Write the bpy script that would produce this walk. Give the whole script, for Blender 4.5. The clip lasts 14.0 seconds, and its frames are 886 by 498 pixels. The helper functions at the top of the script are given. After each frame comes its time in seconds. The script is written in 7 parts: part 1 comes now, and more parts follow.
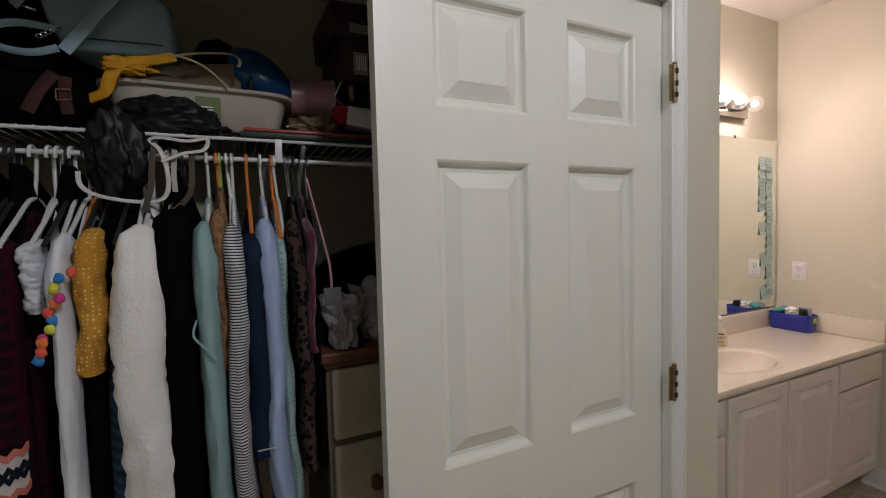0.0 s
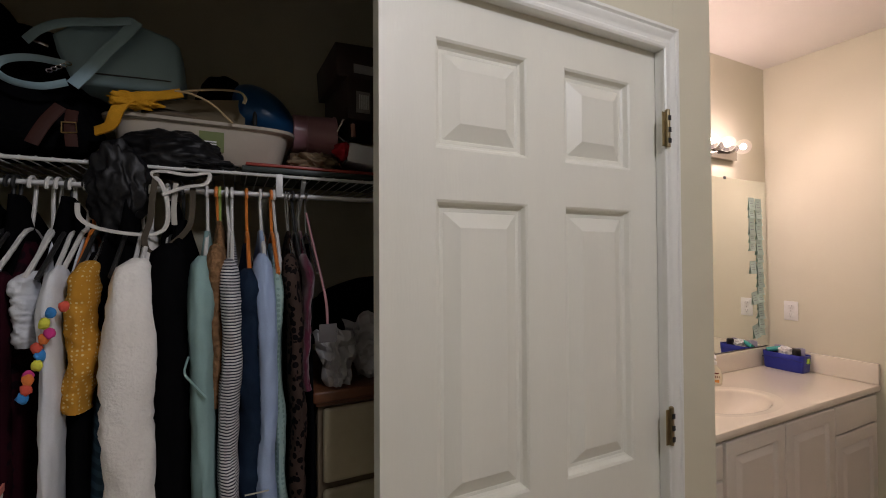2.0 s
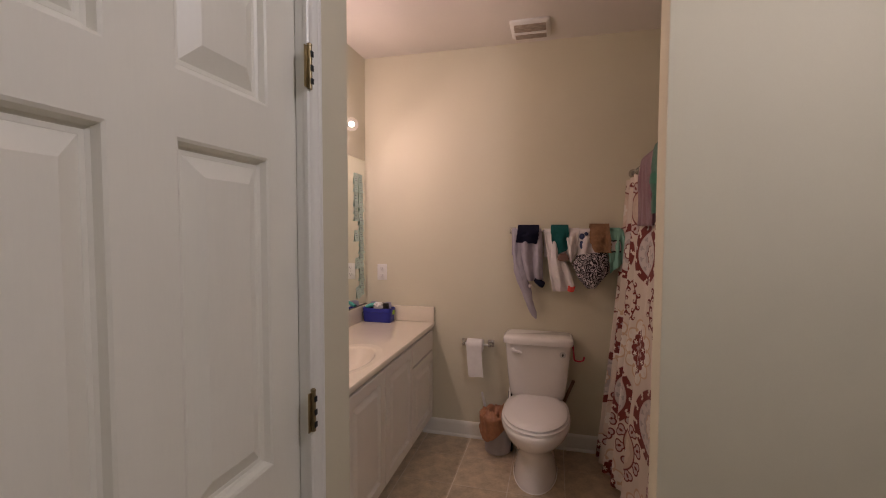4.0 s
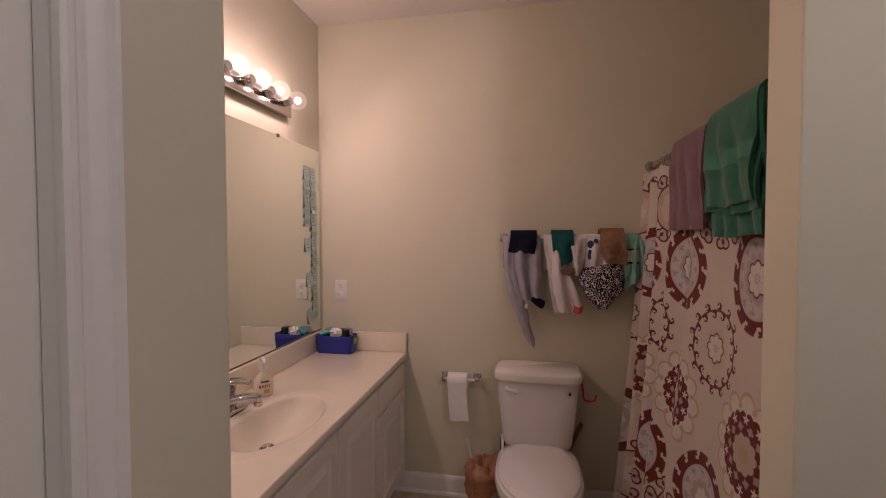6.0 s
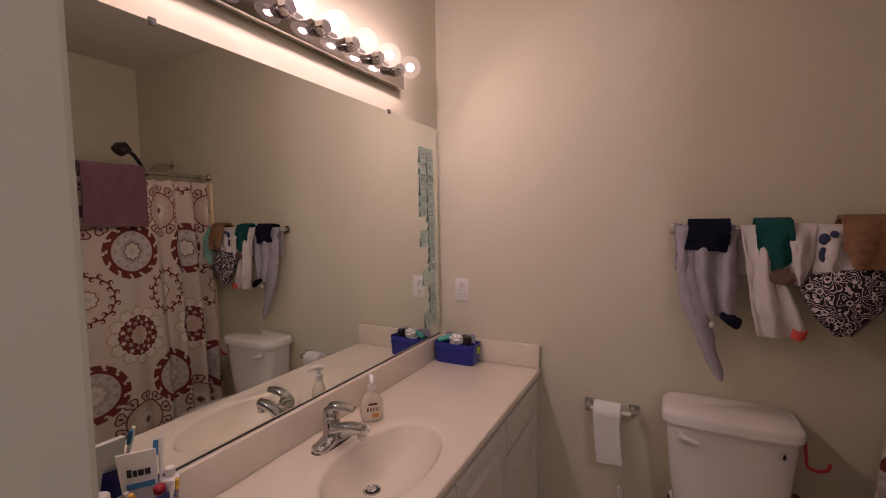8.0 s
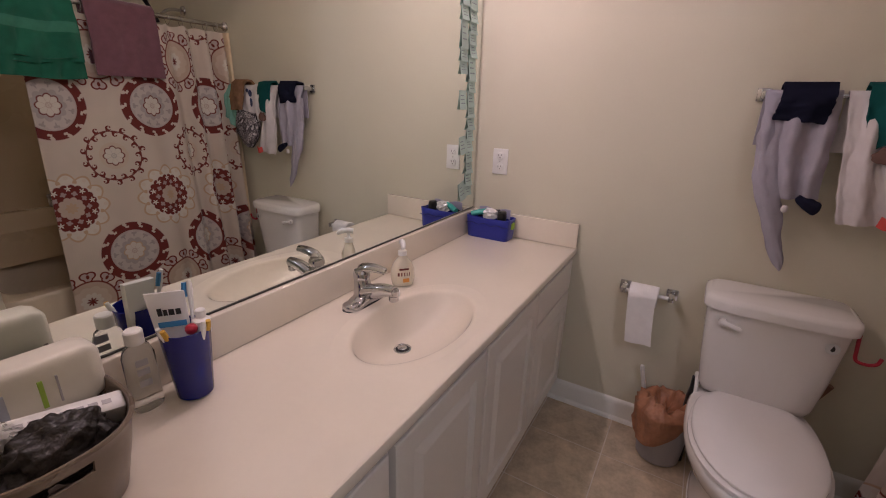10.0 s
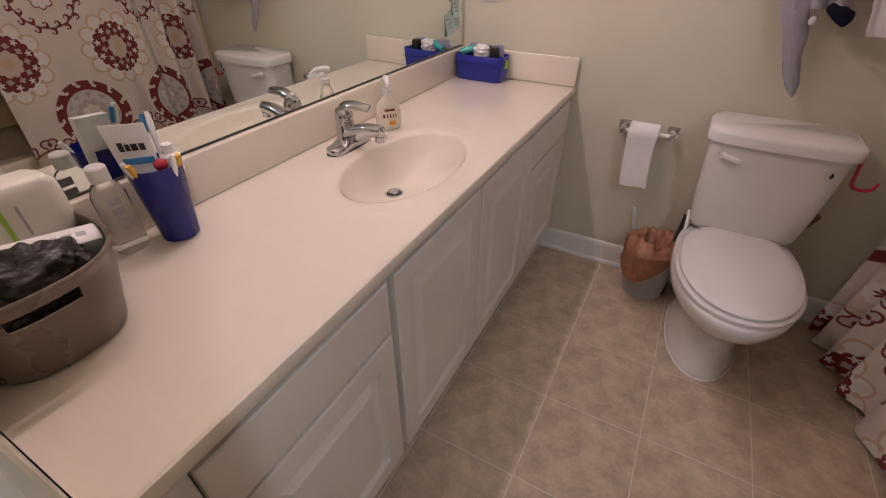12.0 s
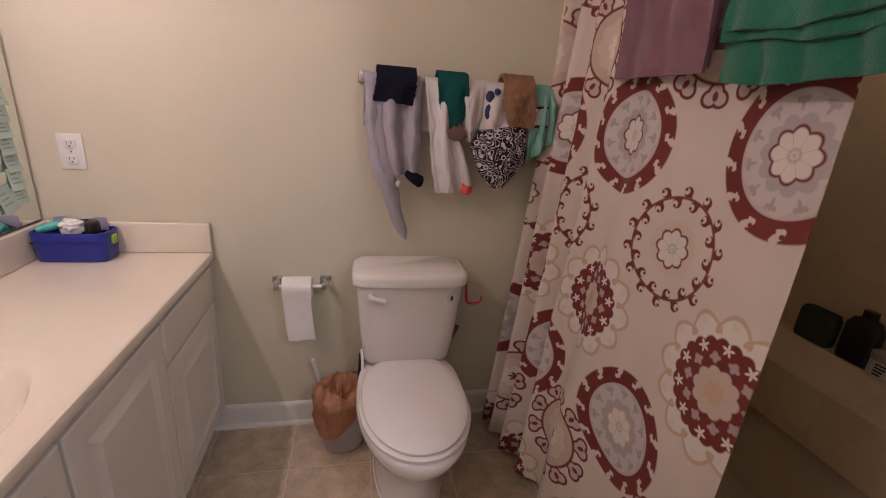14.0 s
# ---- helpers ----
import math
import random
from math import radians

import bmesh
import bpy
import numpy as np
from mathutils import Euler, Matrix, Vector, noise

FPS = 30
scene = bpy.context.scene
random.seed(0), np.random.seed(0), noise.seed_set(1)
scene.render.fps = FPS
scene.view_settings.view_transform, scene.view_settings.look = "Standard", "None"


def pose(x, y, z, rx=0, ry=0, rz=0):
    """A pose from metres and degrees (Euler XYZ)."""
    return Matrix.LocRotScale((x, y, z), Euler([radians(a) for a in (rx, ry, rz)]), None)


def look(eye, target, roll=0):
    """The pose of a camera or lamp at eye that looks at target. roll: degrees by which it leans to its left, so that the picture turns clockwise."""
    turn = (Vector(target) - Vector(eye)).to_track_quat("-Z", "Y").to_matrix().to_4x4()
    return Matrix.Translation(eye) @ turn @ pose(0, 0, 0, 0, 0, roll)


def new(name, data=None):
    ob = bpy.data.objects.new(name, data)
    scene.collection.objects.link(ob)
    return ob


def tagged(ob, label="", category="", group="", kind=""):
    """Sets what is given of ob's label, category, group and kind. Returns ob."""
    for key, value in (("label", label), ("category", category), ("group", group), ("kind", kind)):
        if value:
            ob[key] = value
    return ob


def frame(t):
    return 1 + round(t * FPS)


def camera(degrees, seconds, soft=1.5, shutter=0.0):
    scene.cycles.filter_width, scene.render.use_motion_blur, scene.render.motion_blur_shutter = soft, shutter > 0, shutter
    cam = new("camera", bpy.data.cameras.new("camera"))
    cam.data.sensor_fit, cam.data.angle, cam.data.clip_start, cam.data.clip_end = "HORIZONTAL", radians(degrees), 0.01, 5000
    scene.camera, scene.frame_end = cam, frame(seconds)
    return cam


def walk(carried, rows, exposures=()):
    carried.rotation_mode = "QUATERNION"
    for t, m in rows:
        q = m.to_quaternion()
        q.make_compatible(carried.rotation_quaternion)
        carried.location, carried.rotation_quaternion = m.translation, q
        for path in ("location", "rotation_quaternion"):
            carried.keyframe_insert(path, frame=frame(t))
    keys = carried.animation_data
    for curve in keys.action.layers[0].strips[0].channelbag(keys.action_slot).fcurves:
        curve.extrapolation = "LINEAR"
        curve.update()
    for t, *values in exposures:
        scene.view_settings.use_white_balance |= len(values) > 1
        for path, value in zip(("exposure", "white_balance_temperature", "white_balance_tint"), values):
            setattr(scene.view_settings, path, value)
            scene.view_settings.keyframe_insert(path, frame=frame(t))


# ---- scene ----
cam = camera(91.6, 14.0, soft=1.0)
PATH = [
    (0, (0.249, 0.153, 1.473), (1.102, 1.959, 1.37), -1.5),
    (0.5, (0.201, 0.15, 1.537), (0.841, 2.045, 1.571), -1.2),
    (1, (0.19, 0.133, 1.573), (0.764, 2.033, 1.816), -0.9),
    (1.5, (0.205, 0.14, 1.546), (0.867, 2.013, 1.777), -0.8),
    (2, (0.239, 0.156, 1.493), (1.123, 1.95, 1.525), -0.3),
    (2.5, (0.286, 0.152, 1.464), (1.455, 1.775, 1.439), 0.4),
    (3, (0.323, 0.186, 1.468), (1.828, 1.501, 1.397), 1.3),
    (3.5, (0.37, 0.295, 1.468), (2.146, 1.212, 1.399), 0.2),
    (4, (0.397, 0.367, 1.469), (2.33, 0.871, 1.371), 0.2),
    (4.2, (0.415, 0.393, 1.477), (2.379, 0.752, 1.363), 0.9),
    (6.5, (1.112, 0.563, 1.459), (3.069, 0.974, 1.431), -0.5),
    (7, (1.219, 0.607, 1.506), (3.1, 1.288, 1.487), -0.9),
    (9.5, (1.437, 0.767, 1.446), (3.127, 1.783, 1.112), 0.6),
    (10, (1.44, 0.778, 1.404), (3.071, 1.737, 0.755), 1.6),
    (10.5, (1.44, 0.762, 1.368), (3.006, 1.691, 0.539), 1.4),
    (11, (1.439, 0.744, 1.353), (2.928, 1.639, 0.362), 0.9),
    (11.5, (1.447, 0.774, 1.313), (2.897, 1.596, 0.208), 0.7),
    (12, (1.45, 0.79, 1.295), (2.873, 1.569, 0.125), 0.0),
    (12.5, (1.476, 0.795, 1.299), (2.939, 1.451, 0.103), 0.2),
    (13, (1.496, 0.738, 1.331), (3.077, 1.181, 0.188), 0.4),
    (13.5, (1.559, 0.712, 1.368), (3.332, 0.736, 0.442), 4.4),
    (14, (1.669, 0.673, 1.378), (3.523, 0.27, 0.745), 4.3),
]
walk(cam, [(t, look(eye, target, roll)) for t, eye, target, roll in PATH], [
    (0.0, 0.26, 6050, 20), (1.0, 0.20, 6050, 20), (1.5, 0.20, 6200, 21), (2.0, 0.22, 6300, 22), (2.5, 0.22, 6450, 23), (3.0, 0.02, 6450, 26), (4.2, -0.15, 6650, 31), (6.5, -0.40, 6650, 38), (7.2, -0.40, 6550, 38), (9.5, -0.50, 6000, 34),
    (10.0, 0.0, 5750, 29), (11.0, 0.25, 5700, 28), (12.0, 0.30, 5850, 28), (13.0, 0.26, 5950, 27), (13.5, 0.22, 5950, 28), (14.0, 0.34, 6000, 29)])

# ---- world and large lights ----
world = bpy.data.worlds.new("sky")
scene.world = world
world.use_nodes = True
wn = world.node_tree.nodes
sky = wn.new("ShaderNodeTexSky")
sky.sky_type, sky.sun_disc = "NISHITA", False
sky.sun_elevation, sky.sun_rotation = radians(40), radians(200)
world.node_tree.links.new(sky.outputs[0], wn["Background"].inputs[0])
wn["Background"].inputs[1].default_value = 0.1


# the bedroom's ceiling lamp
data = bpy.data.lights.new("ceiling_lamp_light", "POINT")
data.energy, data.color, data.shadow_soft_size = 27.0, (0.905, 0.945, 0.945), 0.08
new("ceiling_lamp_light", data).location = (0.70, -0.42, 2.52)

BULB_X = [2.885 - 0.147 * i for i in range(8)]
BULB_Y, BULB_Z = 1.608, 2.113
for bx in BULB_X:
    data = bpy.data.lights.new("bulb_light", "SPOT")
    data.energy, data.color, data.shadow_soft_size = 1.15, (1.0, 0.785, 0.665), 0.016
    data.spot_size, data.spot_blend = math.pi, 0.35
    new("bulb_light", data).matrix_world = look((bx, BULB_Y, BULB_Z), (bx, BULB_Y - 0.75, BULB_Z - 0.60))

# ---- helpers of this scene ----
ORIGIN = {}


def thing(name, base, label="", category="", group="", kind=""):
    ob = new(name)
    ob.empty_display_size = 0.05
    ob.location = base
    ORIGIN[ob.name] = Vector(base)
    return tagged(ob, label, category, group, kind)


def part(name, bm, material, parent=None, label="", smooth=True, angle=38):
    """One mesh object, authored in world metres, under a thing or a part."""
    o = ORIGIN[parent.name] if parent else Vector((0, 0, 0))
    if o.length:
        bmesh.ops.translate(bm, verts=bm.verts, vec=-o)
    bmesh.ops.recalc_face_normals(bm, faces=bm.faces)
    me = bpy.data.meshes.new(name)
    bm.to_mesh(me)
    bm.free()
    me.materials.append(material)
    if smooth:
        me.polygons.foreach_set("use_smooth", [True] * len(me.polygons))
        me.set_sharp_from_angle(angle=radians(angle))
    ob = new(name, me)
    ob.parent = parent
    ORIGIN[ob.name] = o
    return tagged(ob, label)


def solid(name, bm, material, label="", category="", group="", kind="", smooth=True, base=None, angle=38):
    """A top-level thing of one mesh, with its origin at its base."""
    if base is not None:
        bmesh.ops.translate(bm, verts=bm.verts, vec=-Vector(base))
    ob = part(name, bm, material, None, label, smooth, angle)
    if base is not None:
        ob.location = base
        ORIGIN[ob.name] = Vector(base)
    return tagged(ob, label, category, group, kind)


def add(bm, other):
    me = bpy.data.meshes.new("tmp")
    other.to_mesh(me)
    other.free()
    bm.from_mesh(me)
    bpy.data.meshes.remove(me)
    return bm


def box(x0, x1, y0, y1, z0, z1, bevel=0.0, seg=2, bm=None):
    b = bmesh.new()
    bmesh.ops.create_cube(b, size=1.0)
    for v in b.verts:
        v.co = ((x0 + x1) / 2 + v.co.x * (x1 - x0), (y0 + y1) / 2 + v.co.y * (y1 - y0), (z0 + z1) / 2 + v.co.z * (z1 - z0))
    if bevel:
        bmesh.ops.bevel(b, geom=b.edges[:], offset=bevel, segments=seg, profile=0.5, affect="EDGES")
    return add(bm, b) if bm is not None else b


def loft(rings, close=True, caps=True, bm=None):
    """Skin through rings of equal length."""
    b = bm if bm is not None else bmesh.new()
    vs = [[b.verts.new(p) for p in r] for r in rings]
    n = len(rings[0])
    for a, c in zip(vs, vs[1:]):
        for i in range(n if close else n - 1):
            j = (i + 1) % n
            b.faces.new((a[i], a[j], c[j], c[i]))
    if caps and close:
        b.faces.new(vs[0][::-1])
        b.faces.new(vs[-1])
    return b


def ring(cx, cy, z, rx, ry, n=32, power=2.0, turn=0.0):
    pts = []
    for i in range(n):
        a = 2 * math.pi * i / n
        c, s = math.cos(a), math.sin(a)
        x = rx * math.copysign(abs(c) ** (2 / power), c)
        y = ry * math.copysign(abs(s) ** (2 / power), s)
        ct, st = math.cos(turn), math.sin(turn)
        pts.append(Vector((cx + x * ct - y * st, cy + x * st + y * ct, z)))
    return pts


def lathe(cx, cy, profile, n=28, caps=True, bm=None):
    """profile: radius and height, from the bottom up."""
    return loft([ring(cx, cy, z, r, r, n) for r, z in profile], True, caps, bm)


def tube(points, radius, n=10, bm=None, flat=1.0, caps=True):
    """A rod along points; radius may be a list."""
    pts = [Vector(p) for p in points]
    rings, prev = [], None
    for i, p in enumerate(pts):
        d = (pts[min(i + 1, len(pts) - 1)] - pts[max(i - 1, 0)]).normalized()
        if prev is None:
            u = d.orthogonal().normalized()
        else:
            u = (prev - d * prev.dot(d)).normalized()
        prev = u
        w = d.cross(u)
        r = radius[i] if isinstance(radius, (list, tuple)) else radius
        rings.append([p + r * (math.cos(2 * math.pi * k / n) * u + flat * math.sin(2 * math.pi * k / n) * w) for k in range(n)])
    return loft(rings, True, caps, bm)


def arc(points, steps=6):
    """A smooth line through points."""
    pts = [Vector(p) for p in points]
    out = []
    for i in range(len(pts) - 1):
        p0, p1, p2, p3 = pts[max(i - 1, 0)], pts[i], pts[i + 1], pts[min(i + 2, len(pts) - 1)]
        for k in range(steps):
            t = k / steps
            out.append(0.5 * ((2 * p1) + (p2 - p0) * t + (2 * p0 - 5 * p1 + 4 * p2 - p3) * t * t + (3 * p1 - p0 - 3 * p2 + p3) * t ** 3))
    return out + [pts[-1]]


def sheet(fn, nu, nv, thick=0.003, bm=None, uv=False):
    """Cloth: a sheet fn(u, v) with two sides and a rim."""
    b = bm if bm is not None else bmesh.new()
    P = [[Vector(fn(i / nu, j / nv)) for i in range(nu + 1)] for j in range(nv + 1)]
    A, B = [], []
    for j in range(nv + 1):
        ra, rb = [], []
        for i in range(nu + 1):
            du = P[j][min(i + 1, nu)] - P[j][max(i - 1, 0)]
            dv = P[min(j + 1, nv)][i] - P[max(j - 1, 0)][i]
            n = du.cross(dv)
            n = n.normalized() if n.length > 1e-9 else Vector((0, 1, 0))
            ra.append(b.verts.new(P[j][i] + n * thick / 2))
            rb.append(b.verts.new(P[j][i] - n * thick / 2))
        A.append(ra), B.append(rb)
    lay = b.loops.layers.uv.verify() if uv else None

    def quad(q, ij):
        f = b.faces.new(q)
        if lay:
            for lp, (i, j) in zip(f.loops, ij):
                lp[lay].uv = (i / nu, j / nv)
    for j in range(nv):
        for i in range(nu):
            ij = ((i, j), (i + 1, j), (i + 1, j + 1), (i, j + 1))
            quad([A[y][x] for x, y in ij], ij)
            quad([B[y][x] for x, y in ij][::-1], ij[::-1])
    for j in range(nv):
        for i in (0, nu):
            ij = ((i, j), (i, j + 1), (i, j + 1), (i, j))
            quad((A[j][i], A[j + 1][i], B[j + 1][i], B[j][i]), ij)
    for i in range(nu):
        for j in (0, nv):
            ij = ((i, j), (i + 1, j), (i + 1, j), (i, j))
            quad((A[j][i], A[j][i + 1], B[j][i + 1], B[j][i]), ij)
    return b


def wob(x, y=0.0, z=0.0, s=1.0):
    return noise.noise(Vector((x * s, y * s, z * s)))


def blob(cx, cy, cz, rx, ry, rz, amp, seed, sub=3, freq=2.2, bm=None):
    b = bmesh.new()
    bmesh.ops.create_icosphere(b, subdivisions=sub, radius=1)
    for v in b.verts:
        n = v.co.copy()
        d = 1 + amp * (wob(n.x * freq + seed, n.y * freq, n.z * freq) + 0.6 * wob(n.x * freq * 2.4, n.y * freq * 2.4 + seed, n.z * freq * 2.4))
        v.co = Vector((cx + n.x * d * rx, cy + n.y * d * ry, cz + n.z * d * rz))
    return add(bm, b) if bm is not None else b


# ---- materials ----
def mat(name, colour, rough=0.5, metal=0.0, var=0.08, scale=6.0, bump=0.05, grain=120.0, spec=0.5, coat=0.0, sheen=0.0, random_tint=0.0, stretch=(1, 1, 1), depth=0.002):
    m = bpy.data.materials.new(name)
    m.use_nodes = True
    nt = m.node_tree
    p = nt.nodes["Principled BSDF"]
    N, L = nt.nodes.new, nt.links.new
    tc = N("ShaderNodeTexCoord")
    mp = N("ShaderNodeMapping")
    mp.inputs["Scale"].default_value = stretch
    L(tc.outputs["Object"], mp.inputs["Vector"])
    n1, n2 = N("ShaderNodeTexNoise"), N("ShaderNodeTexNoise")
    n1.inputs["Scale"].default_value, n1.inputs["Detail"].default_value = scale, 5
    n2.inputs["Scale"].default_value, n2.inputs["Detail"].default_value = grain, 3
    for n in (n1, n2):
        L(mp.outputs[0], n.inputs["Vector"])
    mix = N("ShaderNodeMath")
    mix.operation = "MULTIPLY_ADD"
    L(n2.outputs["Fac"], mix.inputs[0])
    mix.inputs[1].default_value = 0.35
    L(n1.outputs["Fac"], mix.inputs[2])
    ramp = N("ShaderNodeMapRange")
    ramp.inputs["From Min"].default_value, ramp.inputs["From Max"].default_value = 0.35, 1.0
    ramp.inputs["To Min"].default_value, ramp.inputs["To Max"].default_value = 1 - var, 1 + var
    L(mix.outputs[0], ramp.inputs["Value"])
    col = N("ShaderNodeMixRGB")
    col.blend_type = "MULTIPLY"
    col.inputs[0].default_value = 1.0
    col.inputs[1].default_value = (*colour, 1)
    L(ramp.outputs[0], col.inputs[2])
    out = col.outputs[0]
    if random_tint:
        oi = N("ShaderNodeObjectInfo")
        r2 = N("ShaderNodeMapRange")
        r2.inputs["To Min"].default_value, r2.inputs["To Max"].default_value = 1 - random_tint, 1 + random_tint
        L(oi.outputs["Random"], r2.inputs["Value"])
        c2 = N("ShaderNodeMixRGB")
        c2.blend_type, c2.inputs[0].default_value = "MULTIPLY", 1.0
        L(out, c2.inputs[1]), L(r2.outputs[0], c2.inputs[2])
        out = c2.outputs[0]
    L(out, p.inputs["Base Color"])
    p.inputs["Roughness"].default_value = rough
    rr = N("ShaderNodeMapRange")
    rr.inputs["To Min"].default_value, rr.inputs["To Max"].default_value = max(rough - 0.06, 0.02), min(rough + 0.06, 1)
    L(n1.outputs["Fac"], rr.inputs["Value"]), L(rr.outputs[0], p.inputs["Roughness"])
    p.inputs["Metallic"].default_value = metal
    p.inputs["Specular IOR Level"].default_value = spec
    p.inputs["Coat Weight"].default_value = coat
    p.inputs["Sheen Weight"].default_value = sheen
    if bump:
        b = N("ShaderNodeBump")
        b.inputs["Strength"].default_value, b.inputs["Distance"].default_value = bump, depth
        L(n2.outputs["Fac"], b.inputs["Height"]), L(b.outputs[0], p.inputs["Normal"])
    return m


def glassy(name, colour=(1, 1, 1), rough=0.02, ior=1.45):
    m = bpy.data.materials.new(name)
    m.use_nodes = True
    p = m.node_tree.nodes["Principled BSDF"]
    p.inputs["Base Color"].default_value = (*colour, 1)
    p.inputs["Roughness"].default_value, p.inputs["IOR"].default_value = rough, ior
    p.inputs["Transmission Weight"].default_value = 1.0
    return m


def fabric(name, colour, var=0.12, scale=14, grain=420, bump=0.25, sheen=0.0, rough=0.9):
    return mat(name, colour, rough, 0, var, scale, bump, grain, 0.06, 0, sheen)


WALL = mat("wall_paint", (0.658, 0.620, 0.484), 0.75, 0, 0.03, 2.2, 0.12, 160, 0.25)
CEIL = mat("ceiling_paint", (0.72, 0.68, 0.62), 0.85, 0, 0.03, 3, 0.2, 90, 0.2)
TRIM = mat("trim_paint", (0.79, 0.785, 0.735), 0.38, 0, 0.03, 4, 0.06, 60, 0.5)
DOORP = mat("door_paint", (0.78, 0.765, 0.675), 0.42, 0, 0.035, 3, 0.10, 70, 0.5, stretch=(3, 3, 0.35))
CARPET = mat("carpet", (0.36, 0.31, 0.25), 0.95, 0, 0.25, 12, 0.6, 400, 0.1)
TILE = mat("vinyl_tile", (0.51, 0.415, 0.295), 0.36, 0, 0.40, 13, 0.12, 70, 0.45, random_tint=0.06)
GROUT = mat("tile_joint", (0.64, 0.58, 0.51), 0.7, 0, 0.1, 20, 0.1, 200)
CABINET = mat("cabinet_paint", (0.74, 0.695, 0.615), 0.36, 0, 0.04, 5, 0.05, 90, 0.5)
MARBLE = mat("cultured_marble", (0.79, 0.715, 0.590), 0.065, 0, 0.035, 4, 0.0, 60, 0.5, coat=0.3)
PORCELAIN = mat("porcelain", (0.80, 0.775, 0.745), 0.09, 0, 0.02, 3, 0.0, 60, 0.5, coat=0.5)
CHROME = mat("chrome", (0.62, 0.62, 0.64), 0.07, 1.0, 0.04, 12, 0.0, 60)
BRASS = mat("aged_brass", (0.36, 0.29, 0.17), 0.34, 1.0, 0.18, 40, 0.1, 200)
STEEL = mat("brushed_steel", (0.52, 0.50, 0.48), 0.25, 1.0, 0.08, 30, 0.05, 200)
PLASTIC_W = mat("white_plastic", (0.80, 0.79, 0.76), 0.3, 0, 0.03, 8, 0.02, 90)
# plain black for print and rubber, and as painted shade in gaps and slots
BLACK = mat("black_and_cavity_shade", (0.02, 0.02, 0.02), 0.7, 0, 0.2, 20, 0.1, 100)
MIRROR = bpy.data.materials.new("mirror_silver")
MIRROR.use_nodes = True
mp_ = MIRROR.node_tree.nodes["Principled BSDF"]
mp_.inputs["Base Color"].default_value, mp_.inputs["Metallic"].default_value, mp_.inputs["Roughness"].default_value = (0.86, 0.90, 0.86, 1), 1.0, 0.004

# ---- the large structure ----
XT, YV, ZC = 3.323, 1.72, 2.684      # toilet wall, vanity wall, ceiling
XC, YC = 1.449, 0.902                # corner of the closet wall
structure = lambda n, bm, m, label="", cat="wall": solid(n, bm, m, label, cat, kind="structure", smooth=False)

w = box(-2.72, -0.32, YC, YC + 0.115, 0, ZC)
box(-0.32, 1.288, YC, YC + 0.115, 2.065, ZC, bm=w)
box(1.288, XC, YC, YC + 0.115, 0, ZC, bevel=0.004, bm=w)
structure("wall_north", w, WALL, "cream painted wall round the closet opening")
structure("wall_closet_side", box(1.33, XC, YC + 0.115, YV, 0, ZC), WALL, "cream painted partition beside the vanity")
structure("wall_vanity", box(1.33, XT + 0.12, YV, YV + 0.12, 0, ZC), WALL, "cream painted bathroom wall behind the mirror")
structure("wall_toilet", box(XT, XT + 0.12, -1.04, YV, 0, ZC), WALL, "cream painted bathroom wall behind the toilet")
structure("wall_tub", box(1.83, XT, -1.04, -0.92, 0, ZC), WALL, "cream painted wall behind the bathtub")
structure("wall_entry", box(1.83, 1.945, -0.92, 0.05, 0, ZC, bevel=0.004), WALL, "cream painted end wall beside the bathtub")
structure("wall_east", box(1.83, 1.945, -3.12, -1.04, 0, ZC), WALL, "cream painted bedroom wall")
structure("wall_west", box(-2.72, -2.6, -3.0, YC, 0, ZC), WALL, "cream painted bedroom wall")
structure("wall_south", box(-2.72, 1.83, -3.12, -3.0, 0, ZC), WALL, "cream painted bedroom wall")
structure("wall_closet_back", box(-0.72, 1.33, 1.68, 1.8, 0, ZC), WALL, "cream painted closet back wall in shadow")
structure("wall_closet_left", box(-0.72, -0.6, YC + 0.115, 1.68, 0, ZC), WALL, "cream painted closet side wall in shadow")
structure("ceiling", box(-2.72, XT + 0.12, -3.12, YV + 0.12, ZC, ZC + 0.1), CEIL, "white painted ceiling", "ceiling")
structure("floor", box(-2.72, XT + 0.12, -3.12, YV + 0.12, -0.12, -0.0012), GROUT, "pale floor joints under the vinyl tiles", "floor")
structure("carpet", box(-2.6, 1.40, -3.0, 1.68, -0.0012, 0.006), CARPET, "beige bedroom carpet", "carpet")

# closet opening: jamb lining and moulded casing
j = box(-0.32, -0.302, YC + 0.001, YC + 0.116, 0, 2.047, bevel=0.002)
box(1.270, 1.288, YC + 0.001, YC + 0.116, 0, 2.047, bevel=0.002, bm=j)
box(-0.32, 1.288, YC + 0.001, YC + 0.116, 2.047, 2.065, bevel=0.002, bm=j)
box(-0.302, 1.27, YC + 0.088, YC + 0.100, 2.028, 2.047, bevel=0.002, bm=j)
box(1.2445, 1.2695, YC + 0.001, 0.9235, 0, 2.027, bevel=0.001, bm=j)
box(0.490, 1.2695, YC + 0.001, 0.9235, 2.0275, 2.0465, bevel=0.001, bm=j)
structure("door_jamb", j, TRIM, "white painted closet door jamb", "door frame")


def casing_profile(s):
    """Depth of the colonial casing across its width s, 0 inside to 1 outside."""
    pts = [(0, 0.008), (0.08, 0.011), (0.2, 0.0115), (0.3, 0.0085), (0.42, 0.010), (0.6, 0.014), (0.74, 0.0165), (0.8, 0.013), (0.86, 0.0185), (1.0, 0.0185)]
    for (a, da), (b, db) in zip(pts, pts[1:]):
        if s <= b:
            return da + (db - da) * (s - a) / (b - a)
    return 0.0185


